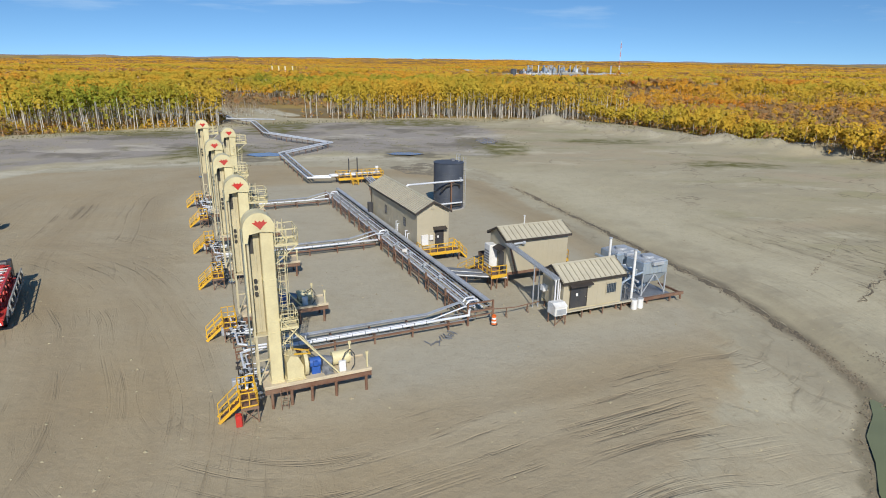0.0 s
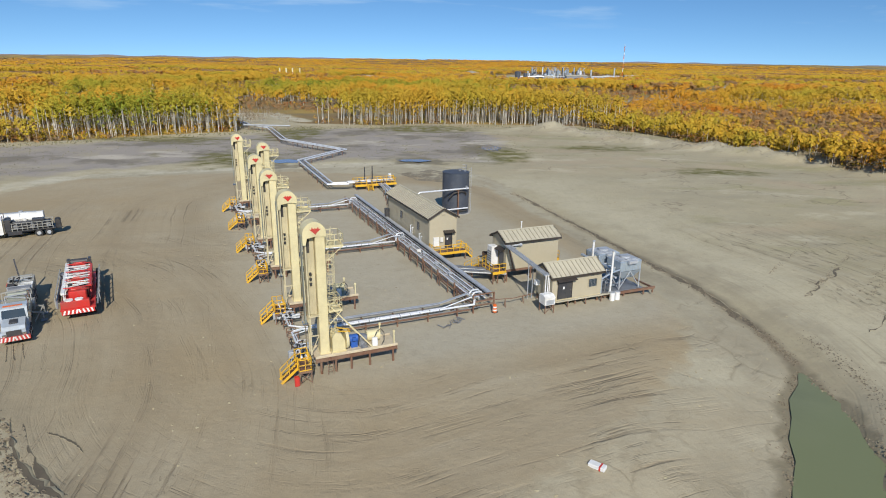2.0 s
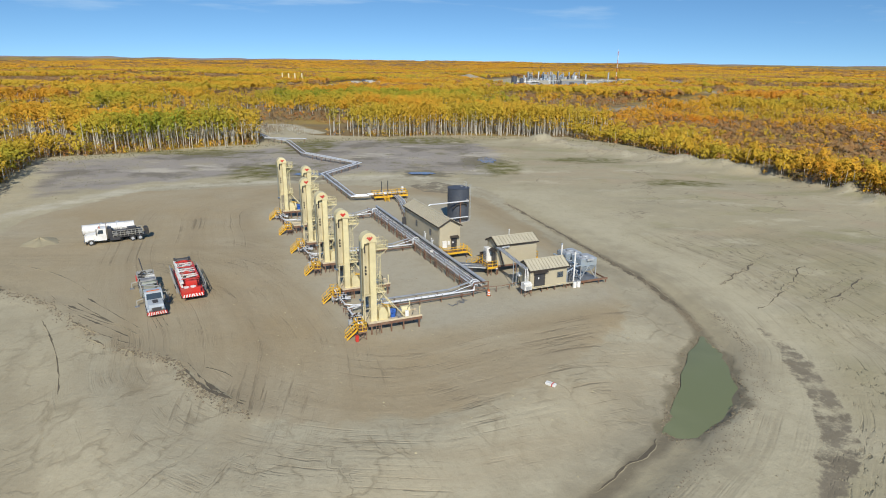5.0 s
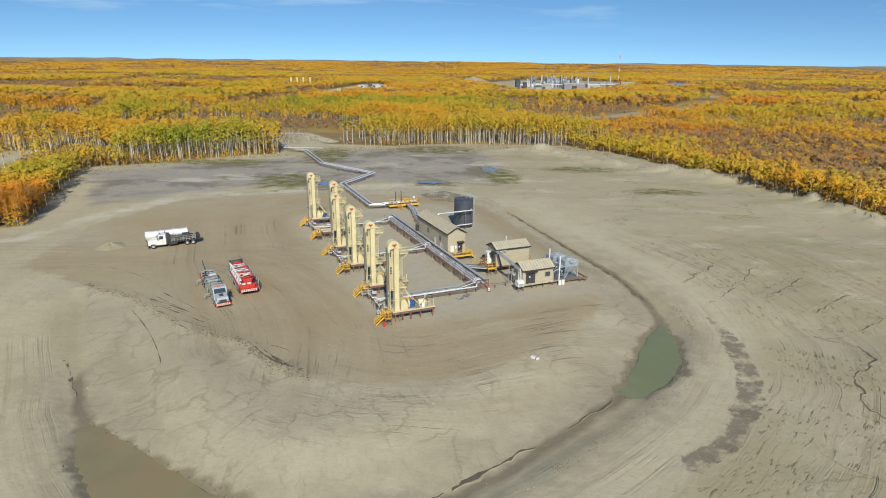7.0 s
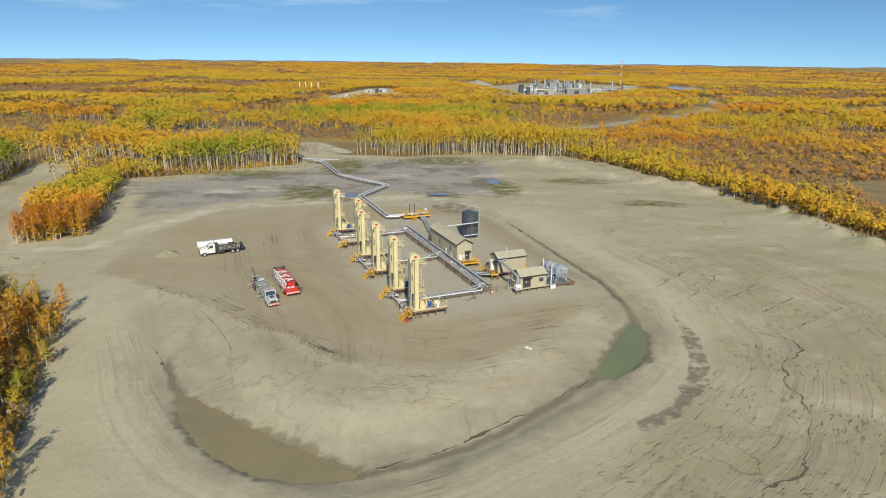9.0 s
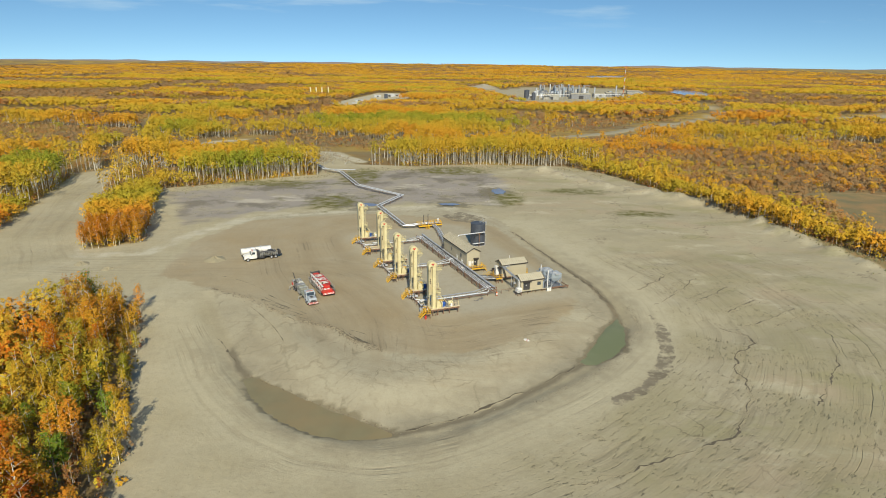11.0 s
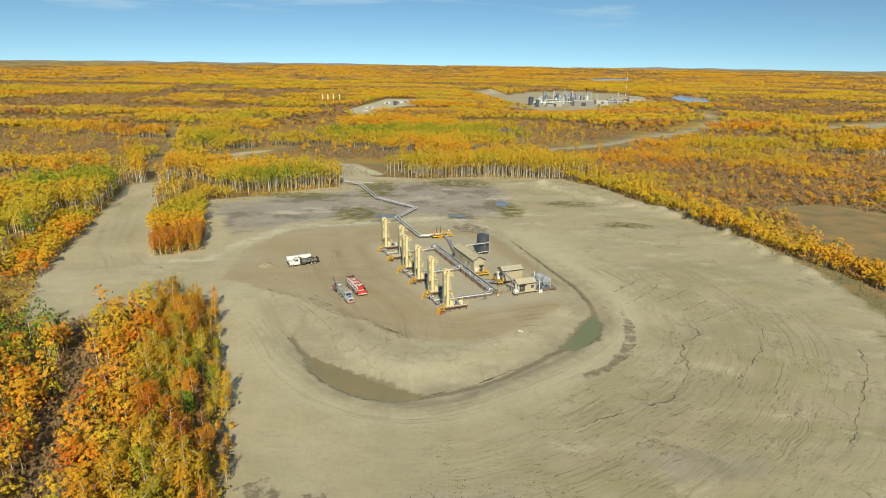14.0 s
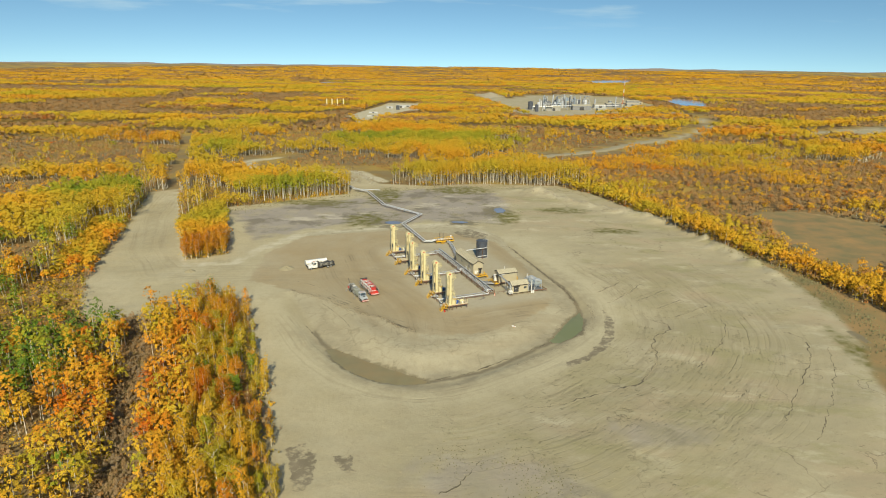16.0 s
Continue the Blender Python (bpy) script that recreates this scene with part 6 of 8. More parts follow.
for k in range(4):
    part("pipe", Shape().path([(29.6 + 0.45 * k, 76.0, 1.2), (29.0 + 0.45 * k, 70.0, 1.2), (23.2 + 0.45 * k, 47.0, 1.6), (23.2 + 0.45 * k, 45.5, 1.9)], 0.13, 8), SILVER if k % 2 else GALV, mt, smooth=True)
for m in np.linspace(0.05, 0.95, 6):
    v, u = 29.0 - 5.8 * m + 0.7, 70 - 23 * m
    part("support", Shape().bar((v - 1.0, u, -0.1), (v - 1.0, u, 1.05 + 0.3 * m), 0.1).bar((v + 1.0, u, -0.1), (v + 1.0, u, 1.05 + 0.3 * m), 0.1).bar((v - 1.1, u, 1.0 + 0.4 * m), (v + 1.1, u, 1.0 + 0.4 * m), 0.1), BROWN, mt)

# the trunk pipelines that zigzag back to the woods
TRUNK = [(23.4, 77.6), (19.6, 78.4), (19.9, 112.4), (35.4, 128.6), (22.8, 158.4), (23.6, 196.6), (17.6, 209.5), (14.0, 240.0)]
pl = thing("trunk_pipeline", site(0, 0), "parallel silver clad pipelines zigzagging on low supports", "pipeline")
for k, (off, r, z) in enumerate(((-0.85, 0.2, 1.4), (0.0, 0.15, 1.3), (0.85, 0.2, 1.4))):
    pts = []
    for i, p in enumerate(TRUNK):
        q0, q1 = Vector(TRUNK[max(i - 1, 0)]), Vector(TRUNK[min(i + 1, len(TRUNK) - 1)])
        d0 = (Vector(p) - q0).normalized() if i else (q1 - Vector(p)).normalized()
        d1 = (q1 - Vector(p)).normalized() if i < len(TRUNK) - 1 else d0
        m = d0 + d1
        m = m.normalized() if m.length > 0.1 else d0
        nrm = Vector((-m.y, m.x))
        pts.append((p[0] + nrm.x * off, p[1] + nrm.y * off, z))
    # the middle pipe's dull grey stands in for the shaded gap
    part("pipe", Shape().path(pts, r, 10), DULL if k == 1 else SILVER, pl, smooth=True)
for (av, au), (bv, bu) in zip(TRUNK[1:], TRUNK[2:]):
    ln = math.hypot(bv - av, bu - au)
    dx, dy = (bv - av) / ln, (bu - au) / ln
    for k in range(1, int(ln / 5.5) + 1):
        c = (av + dx * 5.5 * k - dx * 2, au + dy * 5.5 * k - dy * 2)
        s = Shape()
        for e in (-0.9, 0.9):
            s.bar((c[0] - dy * e, c[1] + dx * e, -0.8), (c[0] - dy * e, c[1] + dx * e, 1.15), 0.13)
        s.bar((c[0] + dy * 1.15, c[1] - dx * 1.15, 1.1), (c[0] - dy * 1.15, c[1] + dx * 1.15, 1.1), 0.14)
        part("support", s, BROWN, pl)
end = thing("pipe_crossing", site(0, 0), "pale pipe section lying across the far end of the pipeline", "pipe")
part("pipe", Shape().tube((15.0, 205.0, 1.9), (31.5, 196.2, 1.9), 0.3, 10), GALV, end, smooth=True)
for m in (0.1, 0.4, 0.7, 0.95):
    v, u = 15 + 16.5 * m, 205 - 8.8 * m
    part("support", Shape().bar((v, u, -0.8), (v, u, 1.65), 0.14), BROWN, end)

# loose things on the pad
br = thing("traffic_barrel", site(21.2, 7.3) @ Matrix.Diagonal((0.85, 0.85, 0.85, 1)), "orange and white striped traffic barrel standing on the ground", "barrel")
for k in range(5):
    part("band", Shape().tube((0, 0, 0.04 + 0.2 * k), (0, 0, 0.24 + 0.2 * k), 0.31 - 0.015 * k, 16, 0.30 - 0.015 * k), ORANGE if k % 2 == 0 else WHITE, br, smooth=True)
part("base", Shape().tube((0, 0, 0), (0, 0, 0.06), 0.42, 16), BLACK, br)
part("handle", Shape().path([(-0.12, 0, 1.02), (-0.1, 0, 1.14), (0.1, 0, 1.14), (0.12, 0, 1.02)], 0.03, 6), ORANGE, br)
zbox = float(height(9.3, 19.1))
crate = thing("white_box", pose(9.3, 19.1, zbox - 0.02, 0, 0, -35), "weathered white box lying on the open ground", "box")
part("body", Shape().box(-0.6, 0.6, -0.28, 0.28, 0, 0.3, 0.04), WHITE, crate)
part("strap", Shape().box(0.2, 0.32, -0.29, 0.29, 0, 0.31), RED, crate, "reddish strap")
for v, u, n in ((15.9, 6.0, 9), (14.4, 5.4, 6), (17.0, 6.6, 4)):
    hp = thing("scrap_heap", site(v, u), "small heap of dark scrap and cuttings on the ground", "scrap", "scrap heaps")
    s = Shape()
    for k in range(n):
        a = random.uniform(0, 3.14)
        p = Vector((random.uniform(-0.6, 0.6), random.uniform(-0.4, 0.4), 0.05))
        s.bar(p, p + Vector((math.cos(a) * 0.6, math.sin(a) * 0.6, random.uniform(0, 0.25))), 0.07)
    part("pieces", s, DULL, hp)

# ---- the trucks parked on the pad; x points ahead of each ----
def wheel(parent, x, y, r=0.52, w=0.3):
    s = Shape().tube((x, y - w / 2, r), (x, y + w / 2, r), r, 20)
    wh = part("wheel", s, BLACK, parent, "black tyre", smooth=True)
    o = w / 2 + 0.012
    part("rim", Shape().tube((x, y - o, r), (x, y + o, r), r * 0.55, 14), GALV, wh, "pale steel rim", smooth=True)


def cab(t, x0, colour, glass=GLASS, hood=True):
    """A conventional cab with its bonnet ending at x0."""
    if hood:
        bon = Shape().prism([(x0 - 2.0, 0.75), (x0, 0.75), (x0, 1.55), (x0 - 0.25, 1.85), (x0 - 2.0, 2.05)], -0.95, 0.95)
        part("bonnet", bon, colour, t)
        back_, z0 = x0 - 3.7, 0.75
    else:
        back_, z0 = x0 - 1.9, 0.75
    f = x0 - 2.0 if hood else x0
    body = Shape().prism([(back_, z0), (f, z0), (f, 2.0), (f - 0.35, 2.95), (f - 0.6, 3.05), (back_, 3.05)], -1.15, 1.15)
    c = part("cab", body, colour, t)
    part("windscreen", Shape().add([(f + 0.005, -0.98, 2.05), (f + 0.005, 0.98, 2.05), (f - 0.315, 0.92, 2.85), (f - 0.315, -0.92, 2.85)], [(0, 1, 2, 3)]), glass, c, "dark windscreen")
    for y in (-1.155, 1.155):
        part("side_window", Shape().add([(back_ + 0.5, y, 2.05), (f - 0.2, y, 2.05), (f - 0.45, y, 2.8), (back_ + 0.5, y, 2.8)], [(0, 1, 2, 3)]), glass, c)
        part("mirror", Shape().box(f - 0.1, f + 0.05, y * 1.12 - 0.1, y * 1.12 + 0.1, 1.9, 2.5, 0.02).bar((f - 0.1, y, 2.4), (f, y * 1.12, 2.4), 0.04), CHROME, t)
        part("exhaust", Shape().tube((back_ - 0.15, y * 0.95, 0.9), (back_ - 0.15, y * 0.95, 3.6), 0.08, 8), CHROME, t)
        part("fender", Shape().prism([(x0 - 1.75, 0.6), (x0 - 1.6, 1.15), (x0 - 0.5, 1.15), (x0 - 0.35, 0.6), (x0 - 0.5, 1.05), (x0 - 1.6, 1.05)], y * 0.8 if y > 0 else y, y if y > 0 else y * 0.8), colour, t)
    part("grille", Shape().box(x0, x0 + 0.04, -0.6, 0.6, 0.8, 1.5), DOOR, t, "dark grille")
    part("roof_lamps", Shape().box(f - 0.75, f - 0.55, -0.8, 0.8, 3.05, 3.12), ORANGE, t)
    for y in (-0.8, 0.8):
        part("headlight", Shape().box(x0, x0 + 0.05, y - 0.17, y + 0.17, 0.95, 1.2, 0.015), CHROME, t, "bright headlight")


def chevrons(t, x, z0, z1, half=1.2, facing=1):
    b = part("bumper", Shape().box(x - 0.06, x + 0.06, -half, half, z0, z1), RED, t, "red and white striped bumper")
    for k in range(8):
        y = -half + 0.08 + k * 2 * half / 8
        d = 0.1 if k < 4 else -0.1
        o = x + facing * 0.062
        part("stripe", Shape().add([(o, y, z0 + 0.02), (o, y + 0.14, z0 + 0.02), (o, y + 0.14 + d, z1 - 0.02), (o, y + d, z1 - 0.02)], [(0, 1, 2, 3)]), WHITE, b)


def pressure_truck():
    x, y = -66.7, 72.1
    t = thing("service_truck", pose(x, y, float(height(x, y)), 0, 0, 211), "white-cabbed oilfield truck with a grimy dark equipment body", "truck")
    part("chassis", Shape().box(-5.0, 4.6, -0.45, 0.45, 0.7, 1.0).box(-5.2, 1.3, -1.15, 1.15, 1.0, 1.14).box(-0.8, 1.0, -1.15, -0.6, 0.5, 1.0, 0.05).box(-0.8, 1.0, 0.6, 1.15, 0.5, 1.0, 0.05), DOOR, t)
    cab(t, 5.2, WHITE)
    part("bumper", Shape().box(5.2, 5.4, -1.2, 1.2, 0.45, 0.8, 0.05), CHROME, t)
    part("equipment_body", Shape().box(-4.6, 0.4, -0.8, 0.8, 1.14, 2.2, 0.08).box(-3.8, -2.2, -0.7, 0.7, 2.2, 2.6, 0.08).box(0.5, 1.25, -1.1, 1.1, 1.14, 2.9, 0.05), DOOR, t, "dark equipment body")
    for s in (-1, 1):
        rack = Shape()
        for k in range(9):
            rack.bar((-4.8 + 0.65 * k, s * 1.12, 1.1), (-4.8 + 0.65 * k, s * 1.12, 2.3), 0.08)
        for z in (1.45, 1.85, 2.28):
            rack.bar((-4.9, s * 1.12, z), (0.5, s * 1.12, z), 0.07)
        part("side_rack", rack, RIGGREY, t, "grey hose rack")
        for k in range(5):
            part("hose_coil", Shape().tube((-4.3 + 1.05 * k, s * 0.85, 1.7), (-4.3 + 1.05 * k, s * 1.05, 1.7), 0.34, 12), BLACK if k % 2 else DULL, t, "coiled hose", smooth=True)
    part("rear_hose_reel", Shape().box(-5.9, -5.2, -0.9, 0.9, 0.9, 1.8, 0.05).tube((-5.5, -0.8, 1.9), (-5.5, 0.8, 1.9), 0.42, 14), BLACK, t, "dark rear hose reel")
    part("white_gauge_box", Shape().box(-1.4, -1.0, -0.95, -0.6, 2.2, 2.6, 0.03), WHITE, t, "small white gauge box")
    for xx in (4.2, -2.9, -4.2):
        for yy in (-1.0, 1.0):
            wheel(t, xx, yy, 0.52, 0.32 if xx > 0 else 0.5)
    return t


def tank_trailer():
    x, y = -68.9, 74.1
    t = thing("tank_trailer", pose(x, y, float(height(x, y)), 0, 0, 209), "long white tank trailer parked beside a service truck", "trailer")
    part("chassis", Shape().box(-4.6, 4.4, -0.45, 0.45, 0.8, 1.1), DOOR, t)
    sec = [(1.1 * math.cos(radians(a)), 2.1 + 1.02 * math.sin(radians(a))) for a in range(0, 360, 15)]
    part("tank", Shape().prism_x(sec, -4.5, 4.5), WHITE, t, smooth=True)
    for xx in (-4.55, -1.5, 1.5, 4.45):
        part("tank_band", Shape().prism_x([(p[0] * 1.02, 2.1 + (p[1] - 2.1) * 1.02) for p in sec], xx, xx + 0.09), GALV, t, "grey tank band")
    part("catwalk", Shape().box(-3.6, 3.2, -0.3, 0.3, 3.1, 3.16).tube((-1.6, 0, 3.1), (-1.6, 0, 3.35), 0.3, 14).tube((1.2, 0, 3.1), (1.2, 0, 3.3), 0.25, 14), GALV, t)
    for yy in (-0.7, 0.7):
        part("landing_leg", Shape().bar((3.6, yy, 0.0), (3.6, yy, 1.0), 0.14), DULL, t)
    for xx in (-2.4, -3.6):
        for yy in (-0.95, 0.95):
            wheel(t, xx, yy, 0.52, 0.5)
    return t


def pump_trailer():
    x, y = -42.5, 47.3
    t = thing("service_trailer", pose(x, y, float(height(x, y)), 0, 0, -61.2) @ Matrix.Diagonal((1.08, 1.25, 1.1, 1)), "red and white oilfield service trailer loaded with machinery", "trailer")
    part("chassis", Shape().box(-5.8, 5.8, -0.55, 0.55, 0.75, 1.05), DOOR, t)
    part("deck", Shape().box(-5.8, 5.8, -1.28, 1.28, 1.05, 1.2, 0.02), RED, t, "scuffed red deck")
    # white lattice rails with red machinery between them
    for s, x0, x1 in ((-1, -5.4, 5.0), (1, -4.0, 3.4)):
        rail = Shape().box(x0, x1, min(s * 0.82, s * 1.12), max(s * 0.82, s * 1.12), 2.4, 2.62, 0.02).box(x0, x1, min(s * 0.9, s * 1.05), max(s * 0.9, s * 1.05), 1.2, 1.35)
        for k in range(9):
            a, b = x0 + (x1 - x0) * k / 9, x0 + (x1 - x0) * (k + 1) / 9
            rail.bar((a, s * 0.97, 1.3 if k % 2 else 2.35), (b, s * 0.97, 2.35 if k % 2 else 1.3), 0.1)
        part("lattice_rail", rail, RED if s > 0 else WHITE, t, "painted lattice rail")
    for k in range(10):
        a = -4.4 + 0.9 * k
        web = Shape().bar((a, -0.95 if k % 2 else 0.95, 2.66), (a + 0.9, 0.95 if k % 2 else -0.95, 2.66), 0.08, 0.07).bar((a, -0.95, 2.64), (a, 0.95, 2.64), 0.1, 0.08)
        part("cross_lattice", web, WHITE if k % 3 else RED, t, "painted cross bars")
    for xx, w_, h, y0, y1 in ((-4.6, 1.2, 2.6, -0.55, 0.6), (-1.2, 0.8, 2.4, -0.5, 0.55), (0.7, 0.6, 2.6, -0.5, 0.5), (3.9, 1.5, 2.5, -0.6, 0.7)):
        part("red_machine", Shape().box(xx - w_ / 2, xx + w_ / 2, y0, y1, 1.2, h, 0.08).box(xx - w_ * 0.7, xx + w_ * 0.2, y0 - 0.25, y1 * 0.5, 1.2, h - 0.4, 0.05).tube((xx, y0 + 0.2, h), (xx, y1 - 0.3, h), 0.16, 10), RED, t, "red machinery block")
    for xx, w_, h, m in ((-3.0, 1.0, 2.2, CREAM), (-0.2, 0.6, 2.35, RIGGREY), (2.0, 1.1, 2.3, CREAM), (-2.1, 0.6, 2.5, DULL), (2.9, 0.4, 2.45, BLACK)):
        part("machine", Shape().box(xx - w_ / 2, xx + w_ / 2, -0.7, 0.75, 1.2, h, 0.06).tube((xx, -0.5, h), (xx, -0.5, h + 0.35), 0.16, 10).tube((xx - 0.1, 0.1, h + 0.1), (xx - 0.1, 0.7, h + 0.1), 0.12, 8), m, t, "pale and dark machinery")
    for s in (-1, 1):
        part("side_pipe", Shape().path([(-5.3, s * 1.5, 1.3), (-5.0, s * 1.5, 1.7), (4.6, s * 1.5, 1.7), (5.2, s * 1.45, 1.2)], 0.07, 8), DULL, t, "grey side pipe")
        rack = Shape().bar((-5, s * 1.62, 1.05), (4.5, s * 1.62, 1.05), 0.08).bar((-5, s * 1.62, 2.1), (4.5, s * 1.62, 2.1), 0.08)
        for k in range(7):
            rack.bar((-5 + 1.58 * k, s * 1.62, 1.05), (-5 + 1.58 * k, s * 1.62, 2.1), 0.08)
        part("side_rack", rack, RIGGREY, t)
        for x0, x1, z1 in ((-4.4, -3.4, 1.9), (-1.4, -0.2, 1.6)):
            part("side_box", Shape().box(x0, x1, s * 1.45 - 0.15, s * 1.45 + 0.15, 1.05, z1, 0.05), BLACK if s > 0 else DULL, t, "dark box hung on the side")
        part("air_tank", Shape().tube((2.0, s * 1.5, 1.4), (3.4, s * 1.5, 1.4), 0.2, 10), BLACK, t, "black air tank")
        for k in range(3):
            part("strut", Shape().bar((-4 + 3.6 * k, s * 1.3, 1.1), (-4 + 3.6 * k, s * 1.62, 1.08), 0.08), RIGGREY, t)
    part("winch", Shape().tube((-5.5, -0.7, 2.5), (-5.5, 0.7, 2.5), 0.4, 16).box(-5.9, -5.1, -1.0, -0.75, 1.2, 2.9).box(-5.9, -5.1, 0.75, 1.0, 1.2, 2.9), DOOR, t, "dark winch drum")
    part("end_panel", Shape().box(5.1, 5.7, -1.2, 0.9, 1.2, 1.9, 0.04), RED, t, "red end panel")
    for yy in (-0.6, 0.15):
        part("reel", Shape().tube((5.3, yy, 1.9), (5.3, yy, 2.02), 0.32, 14), WHITE, t, "white round reel")
    chevrons(t, 5.82, 0.7, 1.15, 1.2)
    for xx in (4.0, 2.8, -3.4, -4.6):
        for yy in (-1.0, 1.0):
            wheel(t, xx, yy, 0.5, 0.45)
    return t


def rig_truck():
    x, y = -45.9, 42.2
    t = thing("service_rig_truck", pose(x, y, float(height(x, y)), 0, 0, -59.0), "blue-grey oilfield rig truck with a laden grey deck and outriggers", "truck")
    part("chassis", Shape().box(-7.2, 6.4, -0.5, 0.5, 0.7, 1.05).box(-7.2, 3.0, -1.25, 1.25, 1.05, 1.2), DOOR, t)
    cab(t, 7.4, TRUCKGREY)
    part("air_intake", Shape().box(5.7, 6.7, -0.35, 0.35, 1.9, 2.05, 0.03), DOOR, t, "dark bonnet scoop")
    chevrons(t, 7.52, 0.5, 0.95, 1.25)
    part("deck_boxes", Shape().box(0.6, 3.2, -1.2, 1.2, 1.2, 2.0, 0.05).box(1.2, 2.8, -0.6, 0.6, 2.0, 2.3, 0.05), SAGE, t)
    part("engine", Shape().box(-2.2, 0.2, -0.9, 0.7, 1.2, 2.2, 0.08).tube((-1.0, -0.9, 2.3), (-1.0, 0.9, 2.3), 0.24, 12), SAGE, t)
    for k in range(6):
        a = -6.6 + 1.5 * k
        part("deck_frame", Shape().bar((a, -1.15, 2.35), (a + 1.5, 1.1, 2.35), 0.09).bar((a, 1.1, 2.35), (a, -1.15, 2.35), 0.09).bar((a, -1.15, 1.2), (a, -1.15, 2.35), 0.09).bar((a, 1.1, 1.2), (a, 1.1, 2.35), 0.09), RIGGREY if k % 2 else GALV, t, "pale open deck framing")
    part("drum", Shape().tube((-3.0, -1.0, 1.9), (-3.0, 1.0, 1.9), 0.6, 20), DULL, t, "steel winch drum", smooth=True)
    for k in range(7):
        part("slat", Shape().box(-5.3 + 0.36 * k, -5.14 + 0.36 * k, -0.2, 1.15, 2.2, 2.3), WHITE, t, "pale deck slat")
    part("slat_frame", Shape().bar((-5.4, -0.2, 2.2), (-2.9, -0.2, 2.2), 0.1).bar((-5.4, 1.15, 2.2), (-2.9, 1.15, 2.2), 0.1).bar((-5.3, 1.1, 1.2), (-5.3, 1.1, 2.2), 0.1).bar((-3.0, 1.1, 1.2), (-3.0, 1.1, 2.2), 0.1), RIGGREY, t)
    rear = Shape().box(-7.1, -5.6, -1.25, -1.05, 1.2, 2.4).box(-7.1, -5.6, 1.05, 1.25, 1.2, 2.4).box(-7.15, -6.95, -1.05, 1.05, 1.2, 2.5)
    for k in range(4):
        rear.tube((-6.8 + 0.35 * k, -0.9 + 0.3 * k, 1.9), (-6.5 + 0.35 * k, 0.2 + 0.25 * k, 2.3), 0.12, 8)
    part("rear_frame", rear, RIGGREY, t)
    part("rear_locker", Shape().box(-6.7, -5.8, -0.9, -0.1, 1.2, 2.1, 0.05), BLACK, t, "dark rear locker")
    part("hose_reel", Shape().tube((-6.2, 0.2, 1.8), (-6.2, 0.9, 1.8), 0.4, 12), BLACK, t, "black hose reel")
    part("pump_box", Shape().box(-4.8, -3.8, -1.2, -0.5, 1.2, 2.4, 0.05), BLACK, t, "black pump box")
    part("red_bin", Shape().box(-6.6, -5.6, -1.4, -1.0, 1.3, 2.0, 0.03), RED, t, "red tool bin")
    part("mast", Shape().bar((-6.9, -0.2, 2.2), (-8.1, -0.5, 4.2), 0.14), DOOR, t, "dark slanting pole")
    part("hydraulic_hoses", Shape().path([(-6.0, -0.8, 2.3), (-5.2, -0.5, 2.9), (-4.6, -0.7, 2.4)], 0.07, 6).path([(-6.2, -0.5, 2.4), (-5.4, 0.0, 2.8), (-4.4, -0.2, 2.5)], 0.06, 6), BLACK, t, "black hoses")
    part("exhaust_stack", Shape().tube((0.4, 1.0, 2.0), (0.4, 1.0, 3.1), 0.1, 8), CHROME, t)
    for s in (1, -1):
        for xx in (2.2, 0.2) if s > 0 else (2.2, -6.0):
            o = part("outrigger", Shape().bar((xx, s * 1.2, 1.2), (xx - 0.3, s * 2.1, 0.9), 0.16).bar((xx - 0.3, s * 2.1, 0.9), (xx - 0.3, s * 2.1, 0.1), 0.13), RIGGREY, t)
            part("foot", Shape().box(xx - 0.6, xx, s * 2.1 - 0.3, s * 2.1 + 0.3, 0.0, 0.1), DULL, o)
        part("side_locker", Shape().box(-1.6, 0.4, min(s * 1.1, s * 1.4), max(s * 1.1, s * 1.4), 0.8, 1.5, 0.04), RIGGREY, t)
    part("side_ladder", ladder(Shape(), (2.6, 1.35, 0.3), (2.6, 2.3, 1.9)), RIGGREY, t)
    for xx in (6.2, 4.9, -4.4, -5.8):
        for yy in (-1.02, 1.02):
            wheel(t, xx, yy, 0.55, 0.4)
    return t


pressure_truck()
tank_trailer()
pump_trailer()
rig_truck()
